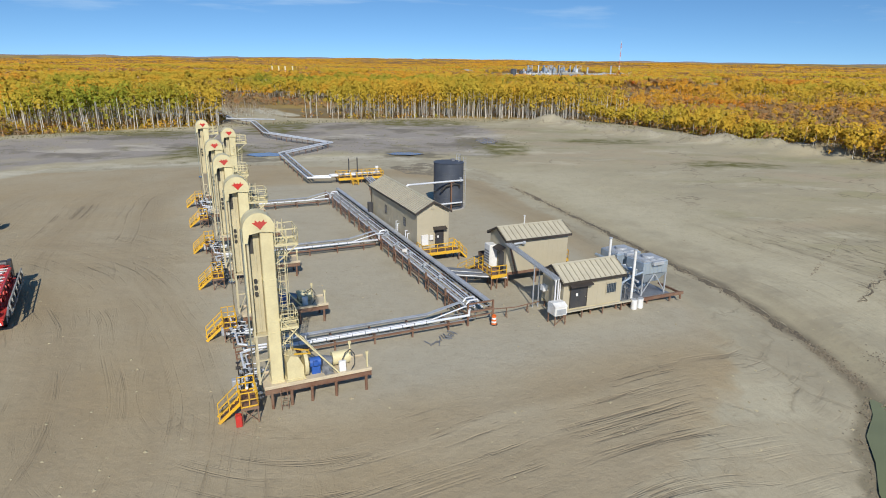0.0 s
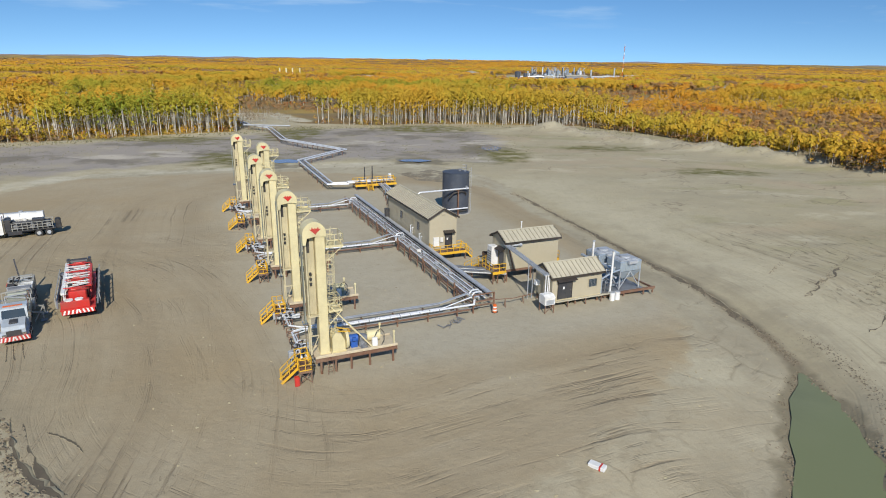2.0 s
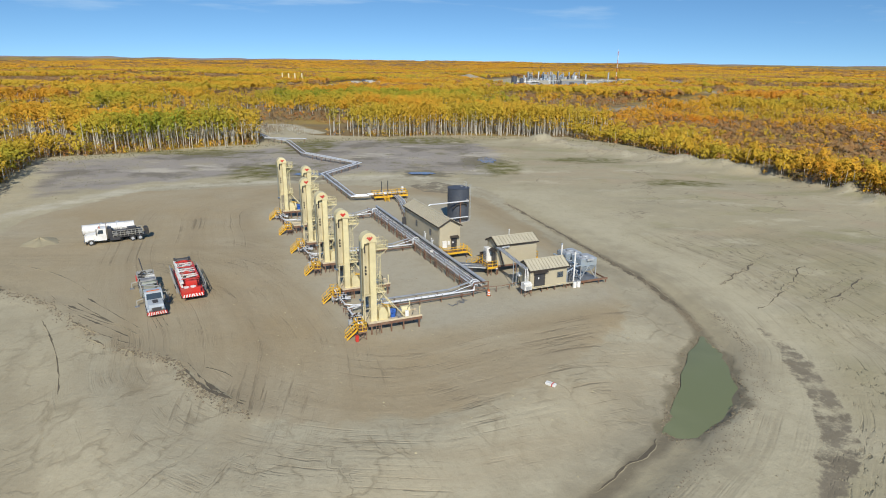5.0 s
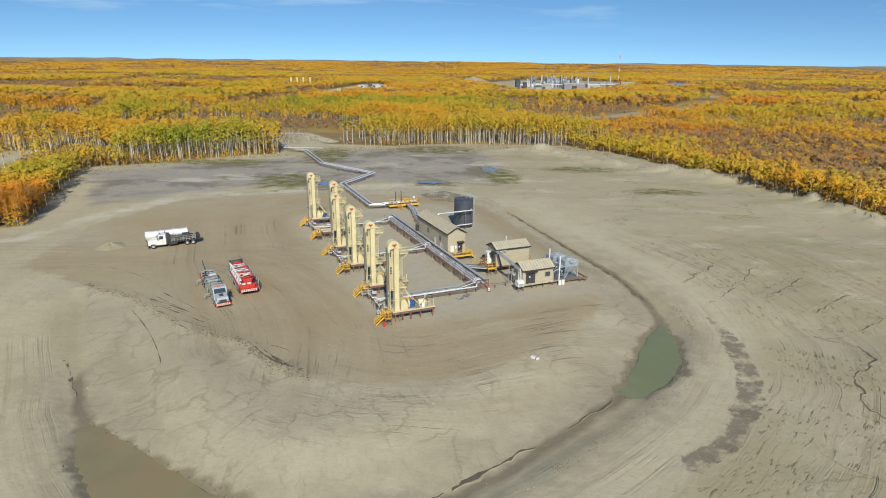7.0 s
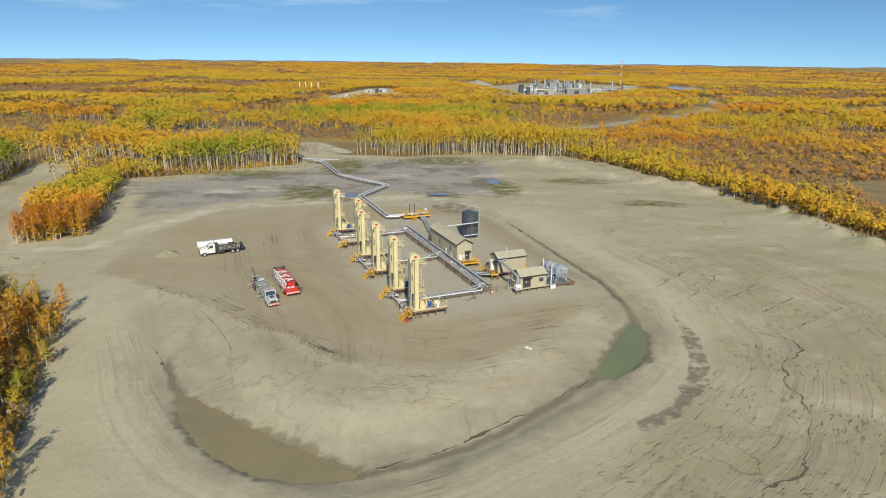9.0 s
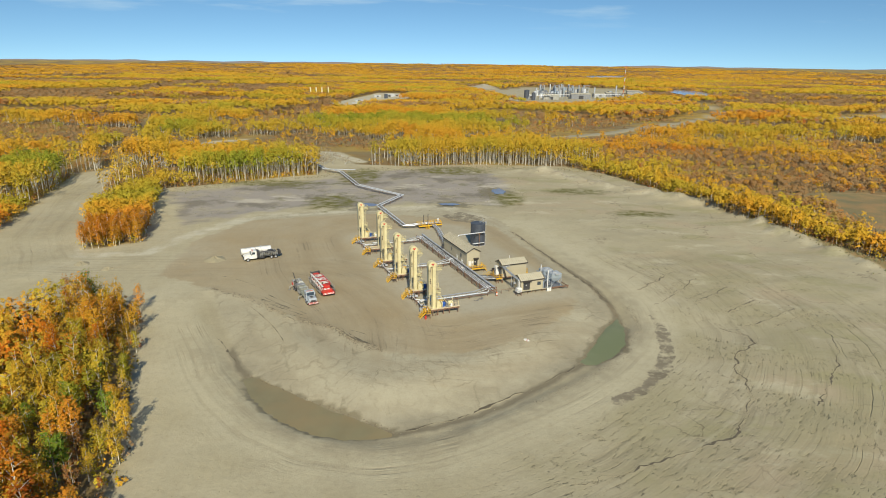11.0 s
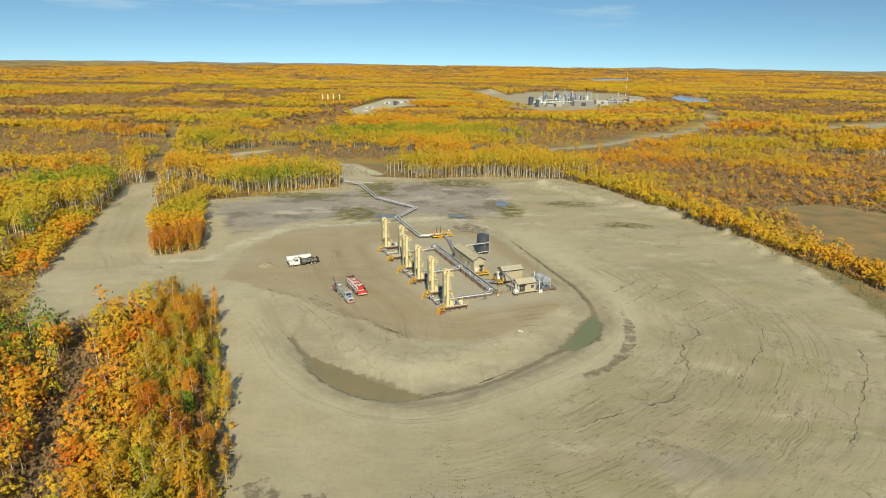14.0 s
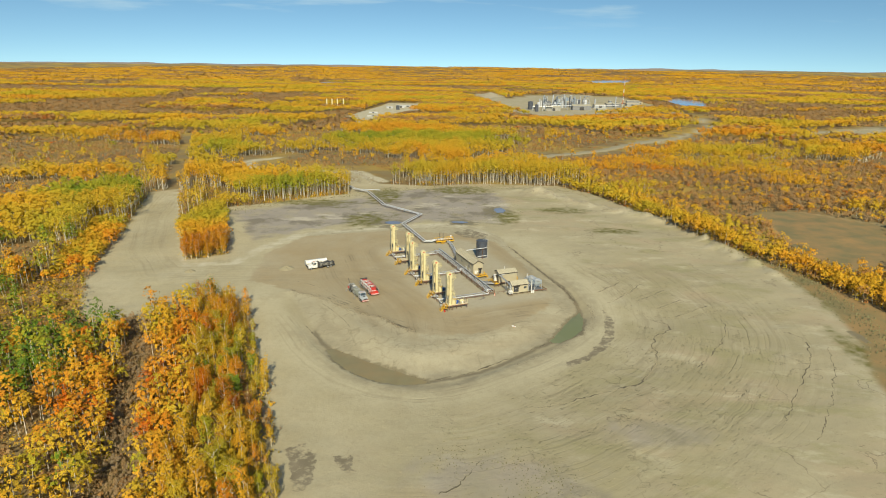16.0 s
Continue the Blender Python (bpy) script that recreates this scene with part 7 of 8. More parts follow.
# ---- the autumn aspen woods ----
def leaf_material():
    mat = bpy.data.materials.new("autumn_leaves")
    mat.use_nodes = True
    n, l = mat.node_tree.nodes, mat.node_tree.links
    n.remove(n["Principled BSDF"])
    tint = n.new("ShaderNodeAttribute")
    tint.attribute_name = "tint"
    geo = n.new("ShaderNodeNewGeometry")
    jitter = n.new("ShaderNodeMapRange")
    jitter.inputs["To Min"].default_value, jitter.inputs["To Max"].default_value = -0.012, 0.012
    l.new(geo.outputs["Random Per Island"], jitter.inputs["Value"])
    add = n.new("ShaderNodeMath")
    add.operation = "ADD"
    l.new(tint.outputs["Fac"], add.inputs[0])
    l.new(jitter.outputs["Result"], add.inputs[1])
    ramp = n.new("ShaderNodeValToRGB")
    stops = ((0.0, (0.087, 0.164, 0.034)), (0.1, (0.18, 0.285, 0.045)), (0.22, (0.40, 0.385, 0.05)), (0.38, (0.60, 0.435, 0.06)), (0.53, (0.745, 0.42, 0.055)), (0.66, (0.715, 0.31, 0.048)), (0.77, (0.655, 0.221, 0.03)), (0.82, (0.585, 0.134, 0.023)), (0.87, (0.484, 0.249, 0.092)), (0.93, (0.406, 0.256, 0.124)), (1.0, (0.353, 0.269, 0.177)))
    el = ramp.color_ramp.elements
    el[0].position, el[0].color = stops[0][0], (*stops[0][1], 1)
    el[1].position, el[1].color = stops[-1][0], (*stops[-1][1], 1)
    for p, c in stops[1:-1]:
        el.new(p).color = (*c, 1)
    l.new(add.outputs[0], ramp.inputs["Fac"])
    hsv = n.new("ShaderNodeHueSaturation")
    val = n.new("ShaderNodeMapRange")
    val.inputs["To Min"].default_value, val.inputs["To Max"].default_value = 0.92, 1.06
    l.new(geo.outputs["Random Per Island"], val.inputs["Value"])
    l.new(val.outputs["Result"], hsv.inputs["Value"])
    l.new(ramp.outputs["Color"], hsv.inputs["Color"])
    dif, tra, mix, o = n.new("ShaderNodeBsdfDiffuse"), n.new("ShaderNodeBsdfTranslucent"), n.new("ShaderNodeMixShader"), n["Material Output"]
    mix.inputs["Fac"].default_value = 0.27
    bend, turn = n.new("ShaderNodeAttribute"), n.new("ShaderNodeVectorTransform")
    bend.attribute_name = "bend"
    turn.vector_type, turn.convert_from, turn.convert_to = "NORMAL", "OBJECT", "WORLD"
    l.new(bend.outputs["Vector"], turn.inputs["Vector"])
    l.new(turn.outputs["Vector"], dif.inputs["Normal"])
    l.new(turn.outputs["Vector"], tra.inputs["Normal"])
    l.new(hsv.outputs["Color"], dif.inputs["Color"])
    l.new(hsv.outputs["Color"], tra.inputs["Color"])
    l.new(dif.outputs[0], mix.inputs[1])
    l.new(tra.outputs[0], mix.inputs[2])
    # gaps between the leaves of a clump
    where = n.new("ShaderNodeTexCoord")
    holes, cut = n.new("ShaderNodeTexNoise"), n.new("ShaderNodeMapRange")
    holes.inputs["Scale"].default_value, holes.inputs["Detail"].default_value = 4.5, 1.0
    cut.inputs["From Min"].default_value, cut.inputs["From Max"].default_value = 0.41, 0.49
    clear, veil = n.new("ShaderNodeBsdfTransparent"), n.new("ShaderNodeMixShader")
    l.new(where.outputs["Object"], holes.inputs["Vector"])
    l.new(holes.outputs["Fac"], cut.inputs["Value"])
    l.new(cut.outputs["Result"], veil.inputs["Fac"])
    l.new(clear.outputs[0], veil.inputs[1])
    l.new(mix.outputs[0], veil.inputs[2])
    l.new(veil.outputs[0], o.inputs["Surface"])
    return mat


LEAVES = leaf_material()
BARK = surface("aspen_bark", (0.66, 0.63, 0.56), (0.2, 0.17, 0.13), 0.8, grain=3.0, stain=1.3, vary=0.25, per_island=True)
rng = np.random.RandomState(11)


def quad_cloud(c, size, tint, out=None, loose=0.9, even=0.0):
    """One leaf clump, an uneven square, at each centre c (n, 3), turned roughly outwards and up."""
    n = len(c)
    face = rng.normal(size=(n, 3)) * loose
    if out is not None:
        face = face + out / (np.linalg.norm(out, axis=1)[:, None] + 1e-6) + np.array((0, -0.25, 0.45))
    face /= np.linalg.norm(face, axis=1)[:, None]
    a = np.cross(face, rng.normal(size=(n, 3)))
    a /= np.linalg.norm(a, axis=1)[:, None]
    b = np.cross(face, a)
    s = (np.asarray(size) * rng.uniform(0.6, 1.25, n))[:, None]
    k = rng.uniform(0.5, 1.0, (4, n, 1))
    v = np.stack([c + s * a * k[0], c + s * b * k[1], c - s * a * k[2], c - s * b * k[3]], 1)
    lie = face * 0.45 if out is None else face * 0.35 + out / (np.linalg.norm(out, axis=1)[:, None] + 1e-6)
    lie = lie * (1 - even) + np.array((0, -0.1 - 0.1 * even, 0.7 + 0.3 * even))
    lie /= np.linalg.norm(lie, axis=1)[:, None]
    return v.reshape(-1, 3), np.repeat(tint, 4), np.repeat(lie, 4, 0)


def mesh_of(name, verts, faces_n, mats, tint=None, index=None, lie=None):
    """A mesh of four-cornered faces, each with corners of its own."""
    me = bpy.data.meshes.new(name)
    me.vertices.add(len(verts))
    me.vertices.foreach_set("co", np.asarray(verts, np.float32).ravel())
    loops = np.asarray(faces_n).ravel()
    me.loops.add(len(loops))
    me.loops.foreach_set("vertex_index", loops.astype(np.int32))
    me.polygons.add(len(loops) // 4)
    me.polygons.foreach_set("loop_start", np.arange(0, len(loops), 4, dtype=np.int32))
    for m in mats:
        me.materials.append(m)
    if index is not None:
        me.polygons.foreach_set("material_index", np.asarray(index, np.int32))
    me.update(calc_edges=True)
    if tint is not None:
        me.attributes.new("tint", "FLOAT", "POINT").data.foreach_set("value", np.asarray(tint, np.float32))
    if lie is not None:
        me.attributes.new("bend", "FLOAT_VECTOR", "POINT").data.foreach_set("vector", np.asarray(lie, np.float32).ravel())
    return me


def trunks(base, h, r, lean):
    """Slender four-sided trunks: verts and faces."""
    n = len(base)
    top = base + np.stack([lean[:, 0], lean[:, 1], h], -1)
    cut = base + 0.7 * (top - base)
    ring = np.array([(1, 0), (0, 1), (-1, 0), (0, -1)], float)
    lo = base[:, None, :] + np.concatenate([ring[None] * r[:, None, None], np.zeros((n, 4, 1))], -1)
    hi = cut[:, None, :] + np.concatenate([ring[None] * 0.5 * r[:, None, None], np.zeros((n, 4, 1))], -1)
    v = np.concatenate([lo, hi], 1)
    f = np.array([(i, (i + 1) % 4, 4 + (i + 1) % 4, 4 + i) for i in range(4)])
    faces = (np.arange(n) * 8)[:, None, None] + f[None]
    return v.reshape(-1, 3), faces.reshape(-1, 4), top


def crown_centres(top, h, radius, share, per):
    """Places for the leaf clumps of each crown: an uneven spindle over the upper share of the stem."""
    n = len(top)
    t = rng.uniform(0, 1, (n, per)) ** 0.85
    ang = rng.uniform(0, 6.283, (n, per))
    lobes = 1 + 0.35 * np.sin(2 * ang + 6.283 * rng.uniform(0, 1, (n, 1)) + 5 * t)
    rr = radius[:, None] * lobes * np.sqrt(rng.uniform(0.12, 1, (n, per))) * np.sin(np.pi * np.clip(0.12 + 0.8 * t, 0, 1)) ** 0.7
    z = top[:, 2:3] + 0.3 - (1 - t) * (h * share)[:, None]
    out = np.stack([rr * np.cos(ang), rr * np.sin(ang), (t - 0.4) * radius[:, None] * 1.2], -1)
    return np.stack([top[:, 0:1] + rr * np.cos(ang), top[:, 1:2] + rr * np.sin(ang), z], -1).reshape(-1, 3), out.reshape(-1, 3)


SHRUB_GAP = [(-112, 12), (-101, -8), (-91, -30), (-83, -48), (-76, -65), (-66, -95)]
CUT_LINES = [[(-196, 220), (-230, 300), (-277, 413), (-322, 520)], [(-83, 262), (-60, 300), (-10, 330), (20, 362)]]
# brushy openings, and stands of tall trees: x, y, half width, half depth
OPENINGS = [(62, 372, 46, 22), (108, 404, 36, 24), (160, 452, 30, 26), (-350, 335, 75, 66), (-385, 290, 42, 80), (-228, 262, 16, 26), (-712, 830, 150, 86), (-674, 1020, 90, 80), (-656, 1380, 60, 110), (-187, 600, 26, 110), (-118, 336, 52, 30), (-196, 445, 30, 50), (69, 480, 50, 36), (286, 480, 36, 60), (172, 245, 38, 60), (290, 290, 30, 80), (188, 490, 80, 46), (1313, 1960, 100, 240), (-366, 770, 40, 70), (-62, 312, 40, 14), (155, 215, 22, 22), (-197, 76, 14, 16), (-104, -56, 8, 9), (-1200, 1500, 300, 90), (420, 360, 60, 50), (620, 900, 150, 60), (-95, 275, 14, 30), (400, 1130, 90, 110), (-470, 420, 60, 34), (-520, 560, 70, 40), (40, 610, 80, 40), (-330, 500, 50, 36), (700, 640, 120, 60)]
STANDS = [(0, 274, 84, 20), (-116, 214, 42, 22), (-128, 262, 34, 40), (-222, 176, 42, 30), (-195, 118, 20, 20), (-200, 40, 40, 18), (-110, -22, 16, 18), (-27, 470, 110, 40), (-60, 580, 110, 30), (-242, 247, 34, 12), (-200, 400, 40, 60), (-170, 310, 36, 34), (120, 380, 60, 30), (230, 400, 50, 40), (-450, 480, 80, 30), (-560, 640, 110, 40), (60, 680, 130, 40), (330, 620, 110, 40)]
GREENS = [(-120, 204, 44, 14, 0.22), (-224, 182, 36, 26, 0.31), (-195, 66, 30, 30, 0.26), (-121, -28, 12, 12, 0.46), (-117, 4, 12, 10, 0.34), (-130, -4, 16, 11, 0.44), (-150, 20, 14, 12, 0.34), (-73, 2, 5, 7, 0.22), (-64, -30, 7, 6, 0.2), (-215, 340, 44, 70, 0.13), (-27, 470, 130, 40, 0.18), (-480, 560, 60, 40, 0.3), (-300, 480, 30, 20, 0.4), (-330, 400, 30, 16, 0.34), (-150, 12, 30, 26, 0.16)]
EMBERS = [(-74, 7, 6, 8, 0.26), (-61, -14, 6, 5, 0.16), (-58, -37, 7, 8, 0.18), (-64, -30, 8, 8, 0.1), (-82, 20, 8, 8, 0.12), (-90, -5, 6, 12, 0.2), (-86, -26, 5, 10, 0.16), (-175, 290, 9, 12, 0.22), (-350, 285, 30, 36, 0.2), (-95, -48, 8, 8, 0.14), (-178, 60, 14, 16, 0.2), (-128, 100, 18, 24, 0.1), (300, 330, 60, 40, 0.08)]


def lobe(x, y, c, ragged=0.3):
    """1 in the middle of an uneven oval, 0 outside."""
    q = np.hypot((x - c[0]) / c[2], (y - c[1]) / c[3]) + ragged * rolling(x, y, 0.9 * min(c[2], c[3]) + 6, 3)
    return 1 - step(0.75, 1.15, q)


def woods_here(x, y):
    ok = ~inside(x, y, CLEAR)
    for ring in FAR_PADS + LAKES + BROWN_FIELDS:
        ok &= ~inside(x, y, ring)
    for line in FAR_ROADS:
        d = dist_line(x, y, line)[0]
        ok &= (d > 9) & ((d > 24) | (rolling(x, y, 30, 1) > 0.45))
    for line in CUT_LINES:
        ok &= dist_line(x, y, line)[0] > 6
    ok &= dist_line(x, y, SHRUB_GAP)[0] > 3.6 + 1.6 * rolling(x, y, 9, 2)
    return ok


def seen(x, y):
    return (np.abs(x + 8) < (y + 162) * 0.86 + 22) & (y > -80)


def scatter(spacing, lo, hi, y1):
    """A jittered grid over the ground in view whose distance from the far end of the flight lies between lo and hi."""
    gx, gy = np.meshgrid(np.arange(-hi * 0.8, hi * 0.8, spacing), np.arange(-82, y1, spacing))
    x = gx.ravel() + rng.uniform(-0.5, 0.5, gx.size) * spacing
    y = gy.ravel() + rng.uniform(-0.5, 0.5, gy.size) * spacing
    d = np.hypot(x + 8, y + 162)
    k = seen(x, y) & (d >= lo) & (d < hi)
    x, y = x[k], y[k]
    k = woods_here(x, y)
    return x[k], y[k]


def hue(x, y):
    """Where in the run from green over yellow to red the trees of a place stand."""
    close = (x < -45) & (y < 62)
    spread = np.where(close, 0.06, np.where(y > 380, 0.012, 0.02))
    t = 0.455 + 0.13 * rolling(x * 0.6, y, 210, 1, 2) + 0.09 * rolling(x, y, 60, 3, 2) + rng.normal(0, 1, x.shape) * spread
    for g in GREENS:
        t = t - g[4] * lobe(x, y, g, 0.4) * rng.uniform(0.75, 1.1, x.shape)
    for g in EMBERS:
        t = t + g[4] * lobe(x, y, g, 0.4) * rng.uniform(0.5, 1.2, x.shape)
    t = t + 0.2 * rolling(x, y, 15, 6, 2) * close
    t = t + 0.05 * step(55, 90, x) * (1 - step(600, 800, y))
    t = t + 0.05 * (close & (y < 40) & (x > -100))
    t = t + 0.06 * ((x < -108) & (x > -150) & (y > 64) & (y < 150)) + 0.2 * ((x < -128) & (y < 125) & (x < -126 - 0.25 * y) & (dist_line(x, y, CLEAR, None, True)[0] < 14)) * rng.uniform(0.2, 1.4, x.shape)
    faded = (x > 62) & (y < 380) & (rng.uniform(0, 1, x.shape) < 0.03)
    return np.where(faded, rng.uniform(0.84, 0.9, x.shape), np.clip(t, 0.03, 0.83))


def density(x, y):
    """Above 0 in tall stands, below 0 in brushy openings."""
    d = np.where(y < 700, -0.05, 0.02) + 1.0 * rolling(x * 0.4, y, 150, 2, 3) + 0.35 * rolling(x * 0.7, y, 40, 5, 2)
    d = np.where(y > 650, d * 0.45 + 0.9 * rolling(x * 0.3, y, 400, 4, 3) + 0.12, d)
    for c in OPENINGS:
        d = d - 2.0 * lobe(x, y, (c[0], c[1], 1.25 * c[2], 1.4 * c[3]))
    for c in STANDS:
        d = d + 1.3 * lobe(x, y, c, 0.15)
    return d


def grove(name, label, x, y, hgt, per, size, radius, share, with_trunks=True, tint=None, loose=0.5, even=0.3):
    z = height(x, y)
    base = np.stack([x, y, z - 0.15], -1)
    n = len(x)
    lean = rng.normal(0, 0.35, (n, 2))
    tv, tf, top = trunks(base, hgt, 0.012 * hgt, lean)
    cc, out = crown_centres(top, hgt, radius, share, per)
    t = np.repeat(hue(x, y) if tint is None else tint, per)
    qv, qt, ql = quad_cloud(cc, size, t, out, loose, even)
    qf = np.arange(len(qv)).reshape(-1, 4)
    if not with_trunks:
        tv, tf = np.zeros((0, 3)), np.zeros((0, 4), int)
    verts = np.concatenate([tv, qv])
    faces = np.concatenate([tf, qf + len(tv)])
    idx = np.r_[np.ones(len(tf)), np.zeros(len(qf))]
    me = mesh_of(name, verts, faces, [LEAVES, BARK], np.r_[np.zeros(len(tv)), qt], idx, np.concatenate([np.zeros((len(tv), 3)), ql]))
    return tagged(new(name, me), label, "trees", kind="stuff")


def brown(n, mean=0.95, sd=0.04):
    return np.clip(rng.normal(mean, sd, n), 0.84, 1.0)


def build_woods():
    # the edge of the woods, tree by tree
    x, y = scatter(2.7, 0, 470, 330)
    e, _ = dist_line(x, y, CLEAR, None, True)
    near = (e < 26) | ((x < -40) & (y < 62))
    den = density(x, y)
    keep = rng.uniform(0, 1, len(x))
    left = (x < -40) & (y < 62)
    strip = left & (x > -108) & (e < 26)
    right = (x > 60) & (y < 262)
    block = (x < -100) & (y > 64) & (y < 182) & (x > -150)
    low_strip = (x < -128) & (y < 135) & (e < 15)
    share = np.where(den > 0, 0.92, 0.12)
    share = np.where(strip, 0.8, np.where(left, np.where(den > -0.2, 0.66, 0.1), share))
    share = np.where(right, np.where(e < 11, 0.95, np.where(den > 0.0, 0.85, 0.14)), share)
    share = np.where(block, 0.95, share)
    tall = near & (keep < share)
    ex, ey, ee = x[tall], y[tall], e[tall]
    hgt = rng.uniform(12.0, 15.5, len(ex)) + 1.0 * rolling(ex, ey, 60, 2)
    hgt = np.where(left[tall], hgt * np.where(ex < -106, 0.85, 0.66) * rng.uniform(0.6, 1.2, len(ex)), np.where(right[tall], hgt * np.where(ee < 11, 0.46, 0.48) * rng.uniform(0.6, 1.2, len(ex)), hgt))
    hgt = np.where(block[tall], hgt * 0.56, np.where(low_strip[tall], hgt * rng.uniform(0.25, 0.5, len(ex)), hgt))
    hgt = np.where(strip[tall] & (ee < 4.5) & (ex > -92), hgt * rng.uniform(0.35, 0.8, len(ex)), hgt)
    order = np.argsort(dist_line(ex, ey, [(-48, -60), (-60, -18), (-88, 50), (-114, 62), (-112, 88), (-126, 78)])[0])
    single = np.zeros(len(ex), bool)
    single[order[:290]] = True
    r = rng.uniform(1.4, 2.2, len(ex)) * np.where(right[tall], 0.85, 1.0)
    m = ~single
    grove("forest_edge", "golden aspens with bare white trunks along the clearing", ex[m], ey[m], hgt[m], 62, 0.6, r[m] * 1.25, np.where(rng.uniform(0, 1, m.sum()) < 0.4, 0.72, 0.5))
    # single trees that stand nearest
    variants = []
    for k in range(16):
        h = 10.0
        s = Shape()
        p, rad = Vector((0, 0, -0.2)), 0.13
        spine = [p.copy()]
        for j in range(6):
            q = p + Vector((rng.normal(0, 0.09), rng.normal(0, 0.09), h / 6))
            s.tube(p, q, rad, 6, rad * 0.78)
            p, rad = q, rad * 0.78
            spine.append(p.copy())
        tips = []
        for j in range(9):
            b = spine[2 + j % 4].lerp(spine[3 + j % 4], rng.uniform())
            a = rng.uniform(0, 6.283)
            tip = b + Vector((math.cos(a) * rng.uniform(0.8, 1.6), math.sin(a) * rng.uniform(0.8, 1.6), rng.uniform(0.7, 1.6)))
            s.tube(b, tip, 0.05, 4, 0.015)
            tips.append(tip)
        trunk = s.mesh("trunk", BARK)
        top = np.array([spine[-1]])
        cc, out = crown_centres(top, np.array([h]), np.array([1.75]), 0.74, 400)
        extra = np.repeat(np.array([tuple(t) for t in tips]), 26, 0) + rng.normal(0, 0.42, (234, 3))
        cc = np.concatenate([cc, extra])
        out = np.concatenate([out, extra - np.array([[0, 0, 6.0]])])
        t0 = (0.12, 0.24, 0.32, 0.38, 0.43, 0.47, 0.51, 0.55, 0.58, 0.61, 0.64, 0.68, 0.72, 0.77, 0.82, 0.88)[k]
        qv, qt, ql = quad_cloud(cc, 0.29, np.clip(t0 + rng.normal(0, 0.02, len(cc)), 0.02, 0.95), out, 0.7, 0.45)
        crown = mesh_of("crown", qv, np.arange(len(qv)).reshape(-1, 4), [LEAVES], qt, None, ql)
        variants.append((trunk, crown, t0))
    tint = hue(ex, ey)
    zs = height(ex, ey)
    for i in order[:290]:
        near_tint = sorted(range(16), key=lambda k: abs(variants[k][2] - tint[i]))[:2]
        trunk, crown, t0 = variants[15 if rng.uniform() < 0.03 else near_tint[int(rng.randint(2))]]
        sc = hgt[i] / 10.0
        word = "green" if t0 < 0.3 else "green-gold" if t0 < 0.4 else "golden yellow" if t0 < 0.58 else "amber" if t0 < 0.68 else "orange-red" if t0 < 0.85 else "faded russet"
        tr = thing("aspen_tree", pose(ex[i], ey[i], zs[i] - 0.1, 0, 0, rng.uniform(0, 360)) @ Matrix.Diagonal((sc, sc, sc, 1)), word + " autumn aspen with a slender pale trunk", "tree", "aspens beside the clearing")
        part("trunk", trunk, None, tr)
        part("crown", crown, None, tr)
    # the inner woods
    x, y = scatter(3.7, 0, 760, 620)
    e, _ = dist_line(x, y, CLEAR, None, True)
    far = ~((e < 26) | ((x < -40) & (y < 62)))
    den = density(x, y)
    keep = rng.uniform(0, 1, len(x))
    right = (x > 60) & (y < 380)
    k = far & ~right & (keep < np.where(den > 0, 0.97, 0.03))
    h = rng.uniform(10.5, 14.5, k.sum()) * np.where(den[k] < 0.15, 0.68, 1) * (0.9 + 0.2 * rolling(x[k], y[k], 70, 4, 2))
    grove("inner_woods", "dense golden and green aspen woods in autumn", x[k], y[k], h, 32, 1.05, rng.uniform(2.1, 2.9, k.sum()), 0.58, loose=0.38, even=0.84)
    # young, thin-crowned woods past the spoil banks
    rx, ry = scatter(2.9, 0, 620, 380)
    k = (rx > 60) & (dist_line(rx, ry, CLEAR, None, True)[0] >= 26)
    rx, ry = rx[k], ry[k]
    rden = density(rx, ry) + 0.25
    k = rng.uniform(0, 1, len(rx)) < np.where(rden > 0, 0.95, 0.3)
    open_ground = rden[k] <= 0
    faint = np.where(rng.uniform(0, 1, k.sum()) < 0.1 + 0.25 * (rolling(rx[k], ry[k], 34, 2, 2) > 0.2), rng.uniform(0.87, 0.95, k.sum()), hue(rx[k], ry[k]))
    faint = np.where(open_ground & (rng.uniform(0, 1, k.sum()) < 0.65), rng.uniform(0.88, 0.96, k.sum()), faint)
    grove("young_woods", "thin young aspens in amber and olive beyond the bank", rx[k], ry[k], rng.uniform(4.5, 8.5, k.sum()) * np.where(open_ground, 0.62, 1.0) * (0.9 + 0.25 * rolling(rx[k], ry[k], 50, 4, 2)), 26, 0.8, rng.uniform(1.6, 2.4, k.sum()), 0.66, True, faint, loose=0.3, even=0.85)
    # brush in the open places
    k = (den <= 0.05) & (keep > 0.2)
    sx, sy = x[k], y[k]
    t = np.clip(0.93 - 0.02 * ((sx > 60) | (sx < -290)) + 0.05 * rolling(sx, sy, 46, 1, 2) + rng.normal(0, 0.025, len(sx)), 0.82, 1.0)
    t = np.where(rng.uniform(0, 1, len(sx)) < 0.03 + 0.06 * rolling(sx, sy, 80, 4, 2), rng.uniform(0.2, 0.6, len(sx)), t)
    grove("shrubs", "russet and brown undergrowth with bare stems between the trees", sx, sy, rng.uniform(0.7, 2.6, len(sx)), 9, 0.75, rng.uniform(1.3, 2.2, len(sx)), 0.9, False, t, loose=0.4, even=0.8)
    x, y = scatter(2.3, 0, 420, 290)
    e, _ = dist_line(x, y, CLEAR, None, True)
    k = ((e < 26) | ((x < -40) & (y < 62)))
    sx, sy = x[k], y[k]
    n = len(sx)
